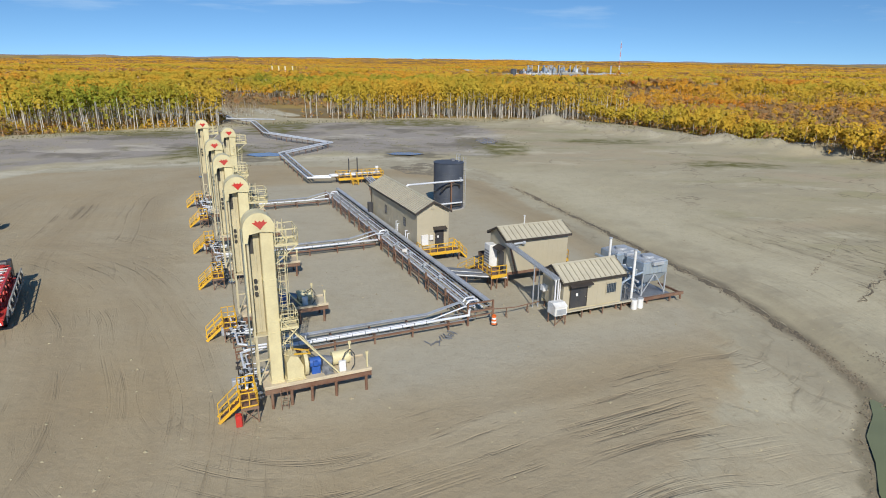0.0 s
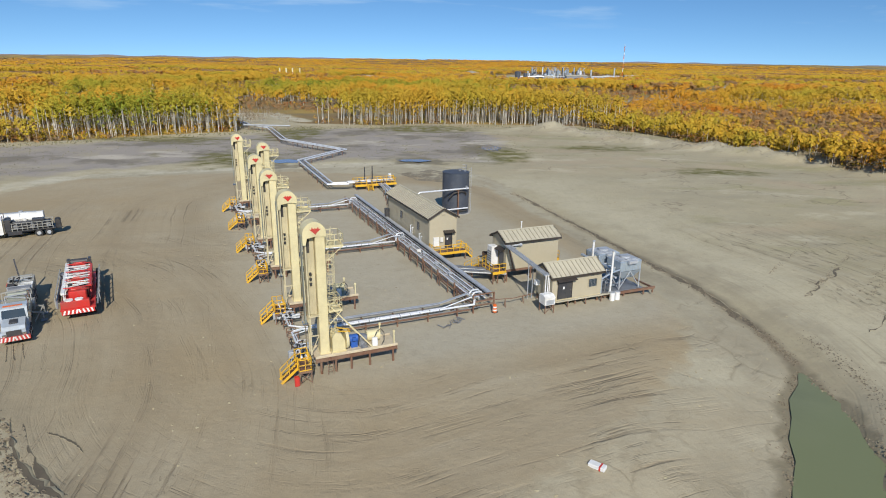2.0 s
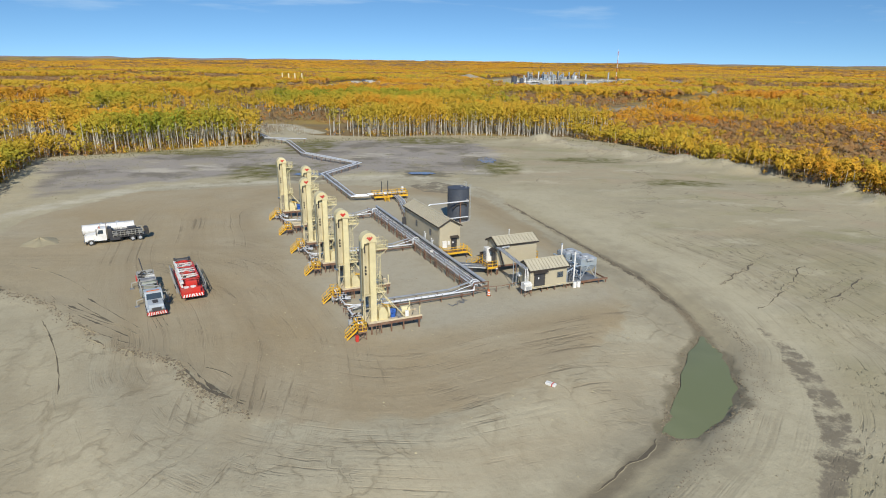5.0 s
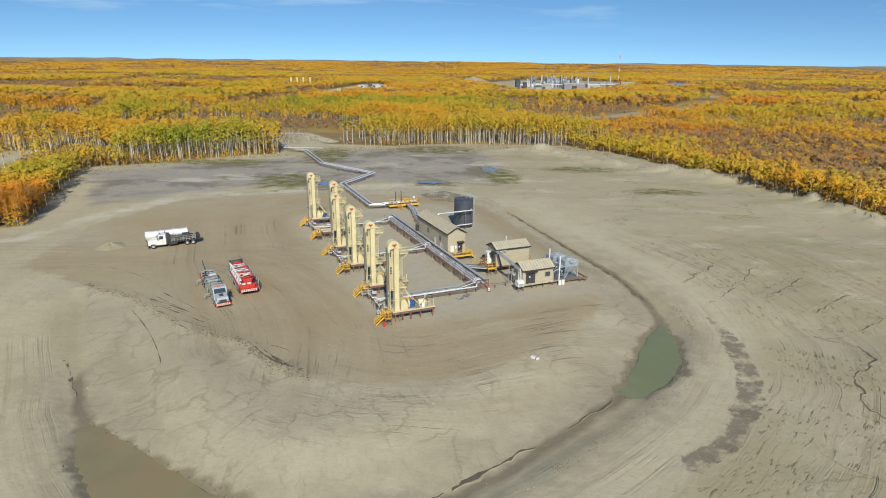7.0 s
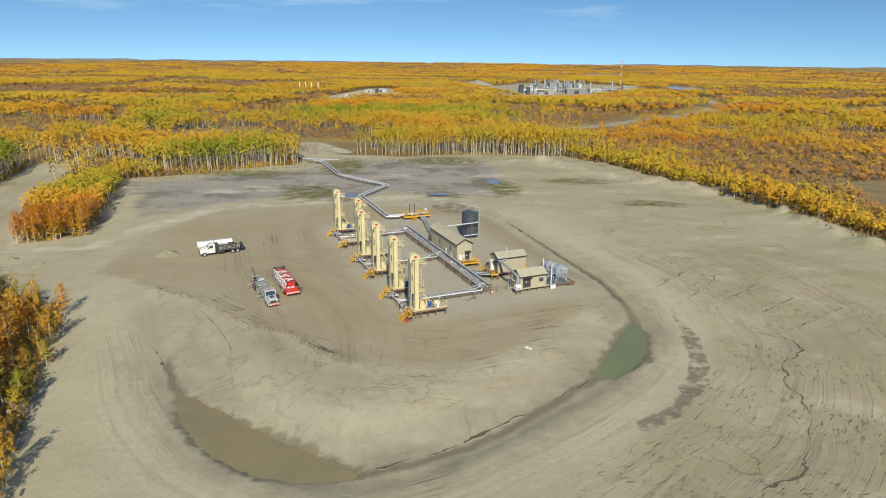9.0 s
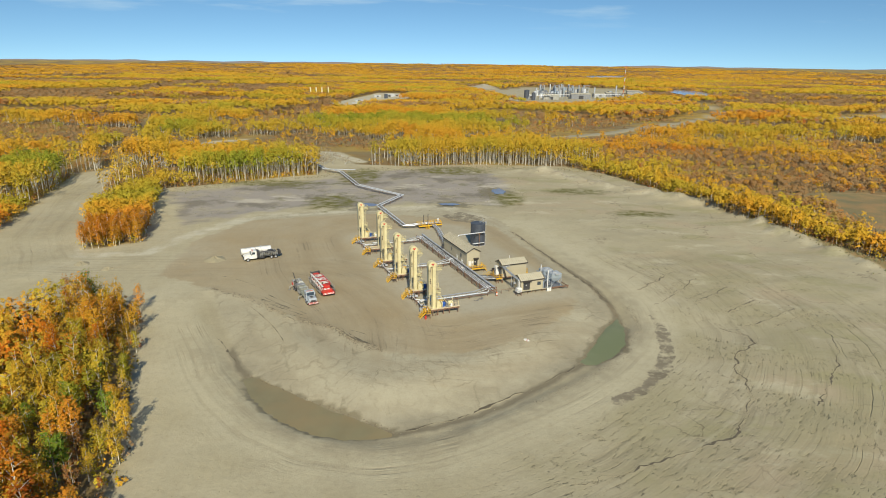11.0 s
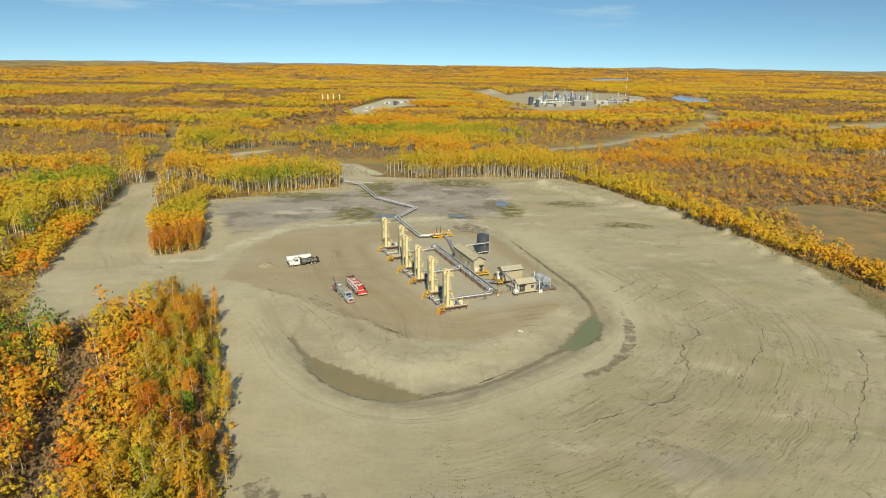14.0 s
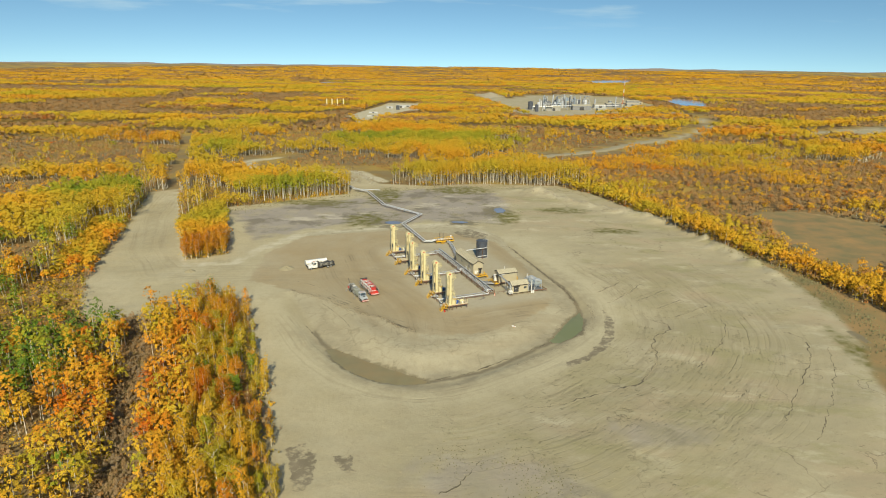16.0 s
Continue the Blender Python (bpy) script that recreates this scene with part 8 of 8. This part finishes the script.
    grove("undergrowth", "low russet bushes and bare twigs along the woods", sx, sy, rng.uniform(1.0, 3.8, n), 16, 0.46, rng.uniform(0.9, 1.7, n), 0.95, False, np.where(rng.uniform(0, 1, n) < np.where((sx > 60) | (sx < -108), 0.6, 0.55), rng.uniform(0.28, 0.56, n), brown(n, 0.93, 0.04)), loose=0.9, even=0.4)
    gx = rng.uniform(-122, -60, 7000)
    gy = rng.uniform(-95, 28, 7000)
    k = dist_line(gx, gy, SHRUB_GAP)[0] < 7
    n = int(k.sum())
    grove("undergrowth", "grey-brown brush in the cleared strip between the trees", gx[k], gy[k], rng.uniform(0.6, 2.6, n), 12, 0.46, rng.uniform(0.6, 1.3, n), 0.95, False, brown(n, 0.965, 0.03), loose=0.7, even=0.9)
    gx, gy = rng.uniform(-115, -64, 900), rng.uniform(248, 302, 900)
    k = inside(gx, gy, CLEAR) & (dist_line(gx, gy, [(-74, 240), (-80, 262), (-104, 304)])[0] > 2.5)
    n = int(k.sum())
    grove("undergrowth", "brown brush filling the cut through the woods", gx[k], gy[k], rng.uniform(2.2, 5.5, n), 9, 0.3, rng.uniform(0.6, 1.2, n), 0.7, True, brown(n, 0.985, 0.015), loose=0.9, even=0.6)
    # woods out to the horizon
    x, y = scatter(5.6, 760, 1500, 1450)
    den = density(x, y)
    k = den > rng.uniform(-0.12, 0.06, len(x))
    far_tint = np.where(rolling(x[k] * 0.4, y[k], 120, 6, 2) + 0.06 * rng.normal(0, 1, k.sum()) < -0.55, brown(int(k.sum()), 0.9, 0.03), hue(x[k], y[k]))
    grove("far_woods", "autumn woods stretching away in gold and orange", x[k], y[k], rng.uniform(8.0, 11.5, k.sum()) * np.where(den[k] < 0.25, 0.8, 1.0), 7, 2.4, np.full(k.sum(), 4.2), 0.5, False, far_tint, loose=0.15, even=0.94)
    k = ~k
    grove("far_brush", "brown brush and dry meadow among the far woods", x[k], y[k], rng.uniform(1.0, 2.4, k.sum()), 3, 2.8, np.full(k.sum(), 3.4), 0.4, False, brown(int(k.sum()), 0.93, 0.03), loose=0.08, even=0.97)
    x, y = scatter(9.5, 1500, 2600, 2500)
    den = density(x, y) + 0.25 * rolling(x * 0.3, y, 260, 5, 2)
    k = den > -0.1
    far_tint = np.where(rolling(x[k] * 0.3, y[k], 260, 1, 2) < -0.5, 0.9, hue(x[k], y[k]))
    grove("far_woods", "gold and olive woods low towards the horizon", x[k], y[k], rng.uniform(7.5, 10.0, k.sum()), 7, 3.2, np.full(k.sum(), 8.0), 0.5, False, far_tint, loose=0.2, even=0.92)
    k = ~k
    grove("far_brush", "dull brown openings low towards the horizon", x[k], y[k], np.full(k.sum(), 2.5), 4, 4.4, np.full(k.sum(), 6.0), 0.4, False, brown(int(k.sum()), 0.94, 0.02), loose=0.08, even=0.97)
    x, y = scatter(21, 2600, 4750, 4700)
    d = rolling(x * 0.3, y, 420, 2, 3) + 0.5 * rolling(x * 0.5, y, 160, 1, 2)
    k = d > -0.15
    grove("far_woods", "far autumn woods below the horizon", x[k], y[k], np.full(k.sum(), 8.0), 7, 6.0, np.full(k.sum(), 19.0), 0.4, False, np.where(d[k] < 0.05, 0.9, np.clip(0.5 + 0.1 * d[k] + rng.normal(0, 0.02, k.sum()), 0.3, 0.74)), loose=0.15, even=0.9)
    k = ~k
    grove("far_brush", "dull brown openings among the farthest woods", x[k], y[k], np.full(k.sum(), 3.0), 4, 7.0, np.full(k.sum(), 12.0), 0.4, False, brown(int(k.sum()), 0.95, 0.03), loose=0.15, even=0.9)


build_woods()


def distant_hills():
    """The long low rise that closes the view behind the woods; haze is put into its colour."""
    mat = surface("hazy_hill_woods", (0.30, 0.235, 0.19), (0.24, 0.215, 0.235), 0.95, grain=0.004, stain=0.0012, bump=0.0)
    xs = np.linspace(-4590, 4590, 160)
    ys = 4885 - 0.00001 * xs ** 2
    top = 47 + 9 * rolling(xs, 0 * xs, 2600, 1, 4) + 4 * rolling(xs, 0 * xs, 500, 3, 2)
    v = [(a, b - 140, 20.0) for a, b in zip(xs, ys)] + [(a, b, t) for a, b, t in zip(xs, ys, top)] + [(a, b + 60, t - 12) for a, b, t in zip(xs, ys, top)]
    me = bpy.data.meshes.new("distant_hills")
    me.from_pydata(v, [], [(k * 160 + i, k * 160 + i + 1, k * 160 + 161 + i, k * 160 + 160 + i) for k in range(2) for i in range(159)])
    me.materials.append(mat)
    me.shade_smooth()
    tagged(new("backdrop", me), "low wooded rise on the far horizon, violet-brown with painted haze", "hills", kind="structure")


distant_hills()
# ---- the far plant, pads and mast ----
def ground_pose(x, y, turn=0.0):
    return pose(x, y, float(height(x, y)), 0, 0, turn)


prng = random.Random(5)


def far_vessel(x, y, r, h, mat, label):
    t = thing("process_vessel", ground_pose(x, y), label, "vessel", "far plant vessels")
    part("shell", Shape().tube((0, 0, -1), (0, 0, h), r, 16), mat, t, smooth=True)
    part("roof", Shape().tube((0, 0, h), (0, 0, h + 0.25 * r), r * 1.02, 16, 0.15), mat, t)
    part("ladder", Shape().bar((r + 0.2, 0, 0), (r + 0.2, 0, h + 1), 0.5), DULL, t)


def far_shed(x, y, a, b, h, mat, turn, label):
    t = thing("plant_building", ground_pose(x, y, turn), label, "building", "far plant buildings")
    part("wall", Shape().box(-a / 2, a / 2, -b / 2, b / 2, -1, h, 0.05), mat, t)
    part("roof", Shape().prism_x([(-b / 2 - 0.4, h - 0.1), (b / 2 + 0.4, h - 0.1), (0, h + b * 0.14)], -a / 2 - 0.4, a / 2 + 0.4), ROOF, t)
    part("door", Shape().box(-a * 0.12, a * 0.12, -b / 2 - 0.06, -b / 2, 0, h * 0.7), DOOR, t)


def far_rack(x, y, length, turn):
    t = thing("plant_pipe_rack", ground_pose(x, y, turn), "grey steel pipe rack between the far plant's vessels", "pipe rack", "far pipe racks")
    for k in range(int(length / 6) + 1):
        a = k * 6 - length / 2
        part("bent", Shape().bar((a, -2, -1), (a, -2, 7), 0.35).bar((a, 2, -1), (a, 2, 7), 0.35).bar((a, -2.2, 7), (a, 2.2, 7), 0.35), GALV, t)
    for v in (-1.4, -0.4, 0.6, 1.5):
        part("pipe", Shape().tube((-length / 2, v, 7.5), (length / 2, v, 7.5), 0.35, 8), SILVER, t)


def far_frame(x, y):
    t = thing("process_structure", ground_pose(x, y, prng.uniform(-8, 8)), "open steel process structure of the far plant", "structure", "far process structures")
    for a in (-4, 4):
        for b in (-4, 4):
            part("post", Shape().bar((a, b, -1), (a, b, 20), 0.5), GALV, t)
    for z in (6.5, 13, 19.5):
        part("deck", Shape().box(-4.4, 4.4, -4.4, 4.4, z, z + 0.4), DULL, t)
    part("brace", Shape().bar((-4, -4, 0), (4, -4, 6.5), 0.35).bar((4, -4, 6.5), (-4, -4, 13), 0.35).bar((-4, -4, 13), (4, -4, 19.5), 0.35), GALV, t)


def far_plant():
    for k in range(58):
        x = 178 + prng.gauss(12, 34)
        y = 1060 + prng.uniform(-55, 70) + 0.3 * (x - 178)
        r, h = prng.choice(((1.3, 17), (1.6, 14), (2.6, 10), (3.6, 8), (2.0, 15), (2.2, 12), (1.1, 20)))
        far_vessel(x, y, r, h, prng.choice((GALV, GALV, DULL, SILVER, TANK, COOLER)), "pale grey process vessel of the far plant")
    for x, y in ((150, 1075), (176, 1062), (205, 1080), (232, 1070), (190, 1100)):
        far_frame(x, y)
    for x, y, a, b, h, turn in ((150, 960, 26, 12, 7, 5), (205, 985, 34, 14, 8, 5), (250, 1040, 22, 12, 6, 12), (190, 1080, 40, 16, 8, 0), (285, 1080, 30, 13, 6, 10), (330, 1110, 24, 11, 5, 10), (300, 1020, 18, 9, 5, 20), (120, 990, 14, 10, 6, 0), (235, 950, 16, 9, 5, 8), (350, 1180, 26, 12, 6, 0)):
        far_shed(x, y, a, b, h, prng.choice((RIGGREY, GALV, DULL)), turn, "low metal-clad building of the far plant")
    for x, y, ln, turn in ((180, 985, 60, 8), (220, 1015, 54, 95), (160, 1030, 42, 20), (255, 1000, 48, 10), (130, 950, 36, 4)):
        far_rack(x, y, ln, turn)
    for x, y, r, h in ((112, 985, 4.5, 14), (118, 935, 3.2, 12)):
        far_vessel(x, y, r, h, TANK, "dark storage tank at the edge of the far plant")
    for k in range(12):
        x, y = 320 + prng.uniform(-30, 60), 1170 + prng.uniform(-40, 60)
        far_shed(x, y, prng.uniform(6, 12), 4, 3.5, prng.choice((BROWN, WALL, DULL, TANK)), prng.uniform(-20, 20), "small site cabin at the far plant")
    # red and white lattice mast
    t = thing("radio_mast", ground_pose(300, 1062), "slender red and white lattice radio mast", "mast")
    for k in range(8):
        z = 7.0 * k
        s = Shape()
        for a in range(3):
            c, d = 0.75 * math.cos(a * 2.094), 0.75 * math.sin(a * 2.094)
            e, f = 0.75 * math.cos((a + 1) * 2.094), 0.75 * math.sin((a + 1) * 2.094)
            s.bar((c, d, z), (c, d, z + 7), 0.22)
            s.bar((c, d, z), (e, f, z + 3.5), 0.12).bar((e, f, z + 3.5), (c, d, z + 7), 0.12)
        part("section", s, ORANGE if k % 2 else WHITE, t)
    part("aerial", Shape().tube((0, 0, 56), (0, 0, 60), 0.15, 6), WHITE, t)
    # pumping units and sheds on the other pad
    for k, (x, y) in enumerate(((-262, 962), (-253, 966), (-244, 970), (-234, 976))):
        t = thing("far_pumping_unit", ground_pose(x, y, 20), "cream pumping tower on the far well pad", "pumping unit", "far pumping units")
        part("tower", Shape().box(-1.0, 1.0, -0.9, 0.9, -0.5, 14, 0.1), CREAM, t)
        part("housing", Shape().prism([(1.2 * math.cos(radians(a)), 14 + 1.2 * math.sin(radians(a))) for a in range(0, 181, 30)], -1, 1), CREAM, t)
        part("skid", Shape().box(-1, 8, -1.5, 1.5, -0.5, 1.6), BROWN, t)
    for x, y, a, b, h in ((-128, 980, 16, 7, 5), (-146, 960, 12, 6, 4), (-118, 1010, 20, 6, 3), (-160, 850, 14, 4, 2.5), (-150, 790, 22, 3, 2)):
        far_shed(x, y, a, b, h, GALV, 10, "low grey building on the far well pad")
    far_vessel(-128, 930, 3, 7, TANK, "dark storage tank on the far well pad")
    # gravel mounds
    for x, y, r, h in ((55, 1420, 42, 11), (40, 1380, 30, 6), (-150, 700, 40, 2.5)):
        me = Shape()
        ring = [[(r * q * math.cos(a * 0.3142) * (1 + 0.12 * math.sin(3 * a)), r * q * math.sin(a * 0.3142), h * (1 - q) - 1.0) for a in range(20)] for q in (1.0, 0.6, 0.25, 0.02)]
        v = [p for g in ring for p in g]
        me.add(v, [(j * 20 + i, j * 20 + (i + 1) % 20, (j + 1) * 20 + (i + 1) % 20, (j + 1) * 20 + i) for j in range(3) for i in range(20)])
        ob = part("soil_mound", me, SOIL, None, smooth=True)
        ob.matrix_world = ground_pose(x, y)
        tagged(ob, "pale bare soil mound among the trees", "mound", kind="structure")


SOIL = surface("pale_soil", (0.40, 0.35, 0.26), (0.28, 0.23, 0.16), 0.9, grain=0.3, stain=0.05)
far_plant()

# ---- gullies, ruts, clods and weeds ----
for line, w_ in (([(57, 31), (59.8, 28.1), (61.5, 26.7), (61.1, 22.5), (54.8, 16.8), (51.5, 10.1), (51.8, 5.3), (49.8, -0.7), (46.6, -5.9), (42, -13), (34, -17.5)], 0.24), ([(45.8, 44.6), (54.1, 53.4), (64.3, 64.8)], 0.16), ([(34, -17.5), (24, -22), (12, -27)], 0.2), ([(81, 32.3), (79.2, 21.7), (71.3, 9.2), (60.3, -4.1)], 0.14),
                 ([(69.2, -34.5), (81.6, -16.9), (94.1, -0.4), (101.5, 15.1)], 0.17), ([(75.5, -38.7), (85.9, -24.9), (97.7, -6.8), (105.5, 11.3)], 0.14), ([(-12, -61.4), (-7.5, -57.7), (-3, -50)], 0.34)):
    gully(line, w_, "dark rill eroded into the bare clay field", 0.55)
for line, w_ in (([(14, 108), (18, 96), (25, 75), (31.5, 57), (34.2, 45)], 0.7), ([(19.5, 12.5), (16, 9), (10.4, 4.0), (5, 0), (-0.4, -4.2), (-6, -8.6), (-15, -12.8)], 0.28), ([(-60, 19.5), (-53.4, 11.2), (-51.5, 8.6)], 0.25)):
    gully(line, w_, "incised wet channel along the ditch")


def arc3(a, m, b, n=12):
    """A smooth bend from a to b that passes m."""
    c = (2 * m[0] - (a[0] + b[0]) / 2, 2 * m[1] - (a[1] + b[1]) / 2)
    return [((1 - k) ** 2 * a[0] + 2 * k * (1 - k) * c[0] + k * k * b[0], (1 - k) ** 2 * a[1] + 2 * k * (1 - k) * c[1] + k * k * b[1]) for k in (i / n for i in range(n + 1))]


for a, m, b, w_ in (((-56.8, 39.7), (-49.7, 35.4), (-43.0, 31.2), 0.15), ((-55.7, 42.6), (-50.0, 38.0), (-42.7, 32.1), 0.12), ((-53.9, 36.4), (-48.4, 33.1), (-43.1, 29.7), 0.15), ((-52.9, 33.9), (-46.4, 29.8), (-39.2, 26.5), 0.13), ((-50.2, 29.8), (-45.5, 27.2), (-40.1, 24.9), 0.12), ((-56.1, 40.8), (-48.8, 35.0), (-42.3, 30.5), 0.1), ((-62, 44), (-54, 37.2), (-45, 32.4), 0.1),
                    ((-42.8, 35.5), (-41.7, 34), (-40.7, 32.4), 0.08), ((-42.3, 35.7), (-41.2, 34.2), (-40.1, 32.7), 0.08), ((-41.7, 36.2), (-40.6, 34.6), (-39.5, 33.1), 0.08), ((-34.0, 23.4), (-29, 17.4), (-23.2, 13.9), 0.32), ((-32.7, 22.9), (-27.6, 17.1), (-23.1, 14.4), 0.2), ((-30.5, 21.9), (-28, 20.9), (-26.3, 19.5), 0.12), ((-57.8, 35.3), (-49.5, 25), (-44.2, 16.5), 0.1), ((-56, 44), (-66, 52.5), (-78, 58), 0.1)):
    gully(arc3(a, m, b), w_, "tyre rut in the clay with a dark floor", 0.06)


def litter(name, label, pts, size, mat, tall=0.6, kind_="stuff"):
    """Many small uneven lumps lying on the ground, in one mesh."""
    x, y = pts
    n = len(x)
    z = height(x, y)
    r = size * rng.uniform(0.4, 1.3, n)
    base = np.array([(1, 0, 0), (0, 1, 0), (-1, 0, 0), (0, -1, 0), (0, 0, 1)], float)
    v = base[None] * r[:, None, None] * rng.uniform(0.6, 1.3, (n, 5, 1))
    v[:, 4, 2] *= tall
    v = v + np.stack([x, y, z - 0.03], -1)[:, None]
    a = rng.uniform(0, 6.28, n)
    f = np.array([(0, 1, 4), (1, 2, 4), (2, 3, 4), (3, 0, 4)])
    faces = ((np.arange(n) * 5)[:, None, None] + f[None]).reshape(-1, 3)
    me = bpy.data.meshes.new(name)
    me.from_pydata(v.reshape(-1, 3).tolist(), [], faces.tolist())
    me.materials.append(mat)
    return tagged(new(name, me), label, "ground litter", kind="stuff")


def along_line(line, n, spread):
    k = rng.randint(0, len(line) - 1, n)
    t = rng.uniform(0, 1, n)
    p = np.array(line, float)
    c = p[k] + (p[k + 1] - p[k]) * t[:, None] + rng.normal(0, spread, (n, 2))
    return c[:, 0], c[:, 1]


CLOD = surface("clay_clod", (0.36, 0.315, 0.2), (0.22, 0.18, 0.12), 0.9, vary=0.25, per_island=True)
CLOD_DARK = surface("damp_clod", (0.2, 0.165, 0.115), (0.12, 0.095, 0.065), 0.9, vary=0.3, per_island=True)
STONE = surface("field_stone", (0.33, 0.29, 0.22), (0.25, 0.22, 0.18), 0.85, vary=0.3, per_island=True)
WEED = surface("dry_weeds", (0.15, 0.145, 0.075), (0.2, 0.16, 0.07), 0.9, vary=0.4, per_island=True)
px, py = rng.uniform(-60, 120, 9000), rng.uniform(-62, 190, 9000)
k = inside(px, py, CLEAR) & (rolling(px, py, 35, 2) > -0.1)
litter("clods", "small clods of clay scattered over the pad", (px[k], py[k]), 0.15, CLOD)
litter("rubble", "rubble and clods heaped along the spoil banks", along_line(BANK[1:8], 3200, 2.0), 0.22, STONE, 0.8)
litter("rubble", "clods thrown up beside the ditch road", along_line([(38, 44), (38.5, 34), (35, 22), (27, 12), (18, 4), (8, -4)], 1300, 0.6), 0.1, CLOD_DARK, 0.8)
litter("clods", "dark clods along the washed-out ditch", along_line([(13, 110), (18, 96), (25, 75), (31.5, 57), (34, 46), (34.5, 39)], 2400, 0.4), 0.13, CLOD_DARK, 0.9)
litter("clods", "dark broken mud round the pond's edge", along_line(POND_RIGHT + POND_RIGHT[:1], 2200, 0.7), 0.11, CLOD_DARK, 0.8)
litter("clods", "dark broken mud on the ditch pond's far shore", along_line(POND_LEFT[:6], 400, 0.3), 0.16, CLOD_DARK, 0.8)
litter("clods", "crumbled clods beside the deep rill", along_line([(57, 31), (61.5, 26.7), (61.1, 22.5), (54.8, 16.8), (51.5, 10.1), (51.8, 5.3), (49.8, -0.7), (46.6, -5.9), (42, -13)], 900, 0.4), 0.1, CLOD_DARK, 0.9)
litter("clods", "broken clods along the shoulder of the pad", along_line(SHOULDER, 1100, 0.55), 0.15, CLOD_DARK, 0.8)
for k in range(17):
    ax, ay = 43 + 1.8 * k + 3 * math.sin(2.3 * k), 60 - 2.0 * k + 2 * math.cos(1.7 * k)
    ln = 14 + 9 * math.sin(1.3 * k + 1) ** 2
    turn_ = radians(47 - 1.3 * k)
    row = [(ax, ay), (ax + math.cos(turn_) * ln, ay + math.sin(turn_) * ln)]
    litter("clods", "rows of dark clods turned up across the field", along_line(row, 110, 0.2), 0.12, CLOD_DARK, 0.9)
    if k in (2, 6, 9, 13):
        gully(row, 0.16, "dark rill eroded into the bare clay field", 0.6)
litter("weeds", "dark dry weeds standing on the bare ground", along_line([(-14, -50), (-4, -46), (6, -49), (14, -58), (2, -60)], 600, 3.2), 0.17, WEED, 1.2)
litter("weeds", "dark tufts in the marshy ground", along_line([(-110, 120), (-125, 160), (-90, 190), (-60, 170), (-45, 150), (-10, 180), (10, 165), (20, 190), (0, 235)], 1500, 9.0), 0.2, WEED, 0.9)
litter("weeds", "rough grass tufts along the clearing's edge", along_line([(118, 108), (127, 86), (131, 66), (131, 40), (126, 14), (118, -14), (108, -40)], 1100, 3.6), 0.3, WEED, 2.0)
litter("weeds", "rough grass on the edge of the woods", along_line([(-140, 168), (-120, 184), (-84, 212), (-60, 232), (-30, 242), (20, 250), (56, 246), (76, 222)], 1500, 3.5), 0.28, WEED, 1.2)

for x, y, r, h in ((-80.5, 70.5, 3.6, 1.1), (-118, 64, 2.4, 0.9), (-108, 60, 2.0, 0.8)):
    s = Shape()
    ring = [[(r * q * math.cos(a * 0.3142) * (1 + 0.14 * math.sin(3 * a + x)), r * q * math.sin(a * 0.3142) * (1 + 0.1 * math.sin(2 * a)), h * (1 - q) ** 0.8 * (1 + 0.15 * math.sin(a * 1.7)) - 0.15) for a in range(20)] for q in (1.0, 0.75, 0.5, 0.25, 0.03)]
    s.add([p for g in ring for p in g], [(j * 20 + i, j * 20 + (i + 1) % 20, (j + 1) * 20 + (i + 1) % 20, (j + 1) * 20 + i) for j in range(4) for i in range(20)])
    ob = new("spoil_mound", s.mesh("spoil_mound", CLAY, True))
    ob.matrix_world = pose(x, y, float(height(x, y)))
    tagged(ob, "heap of loose grey-tan soil on bare ground", "soil heap", "soil heaps")
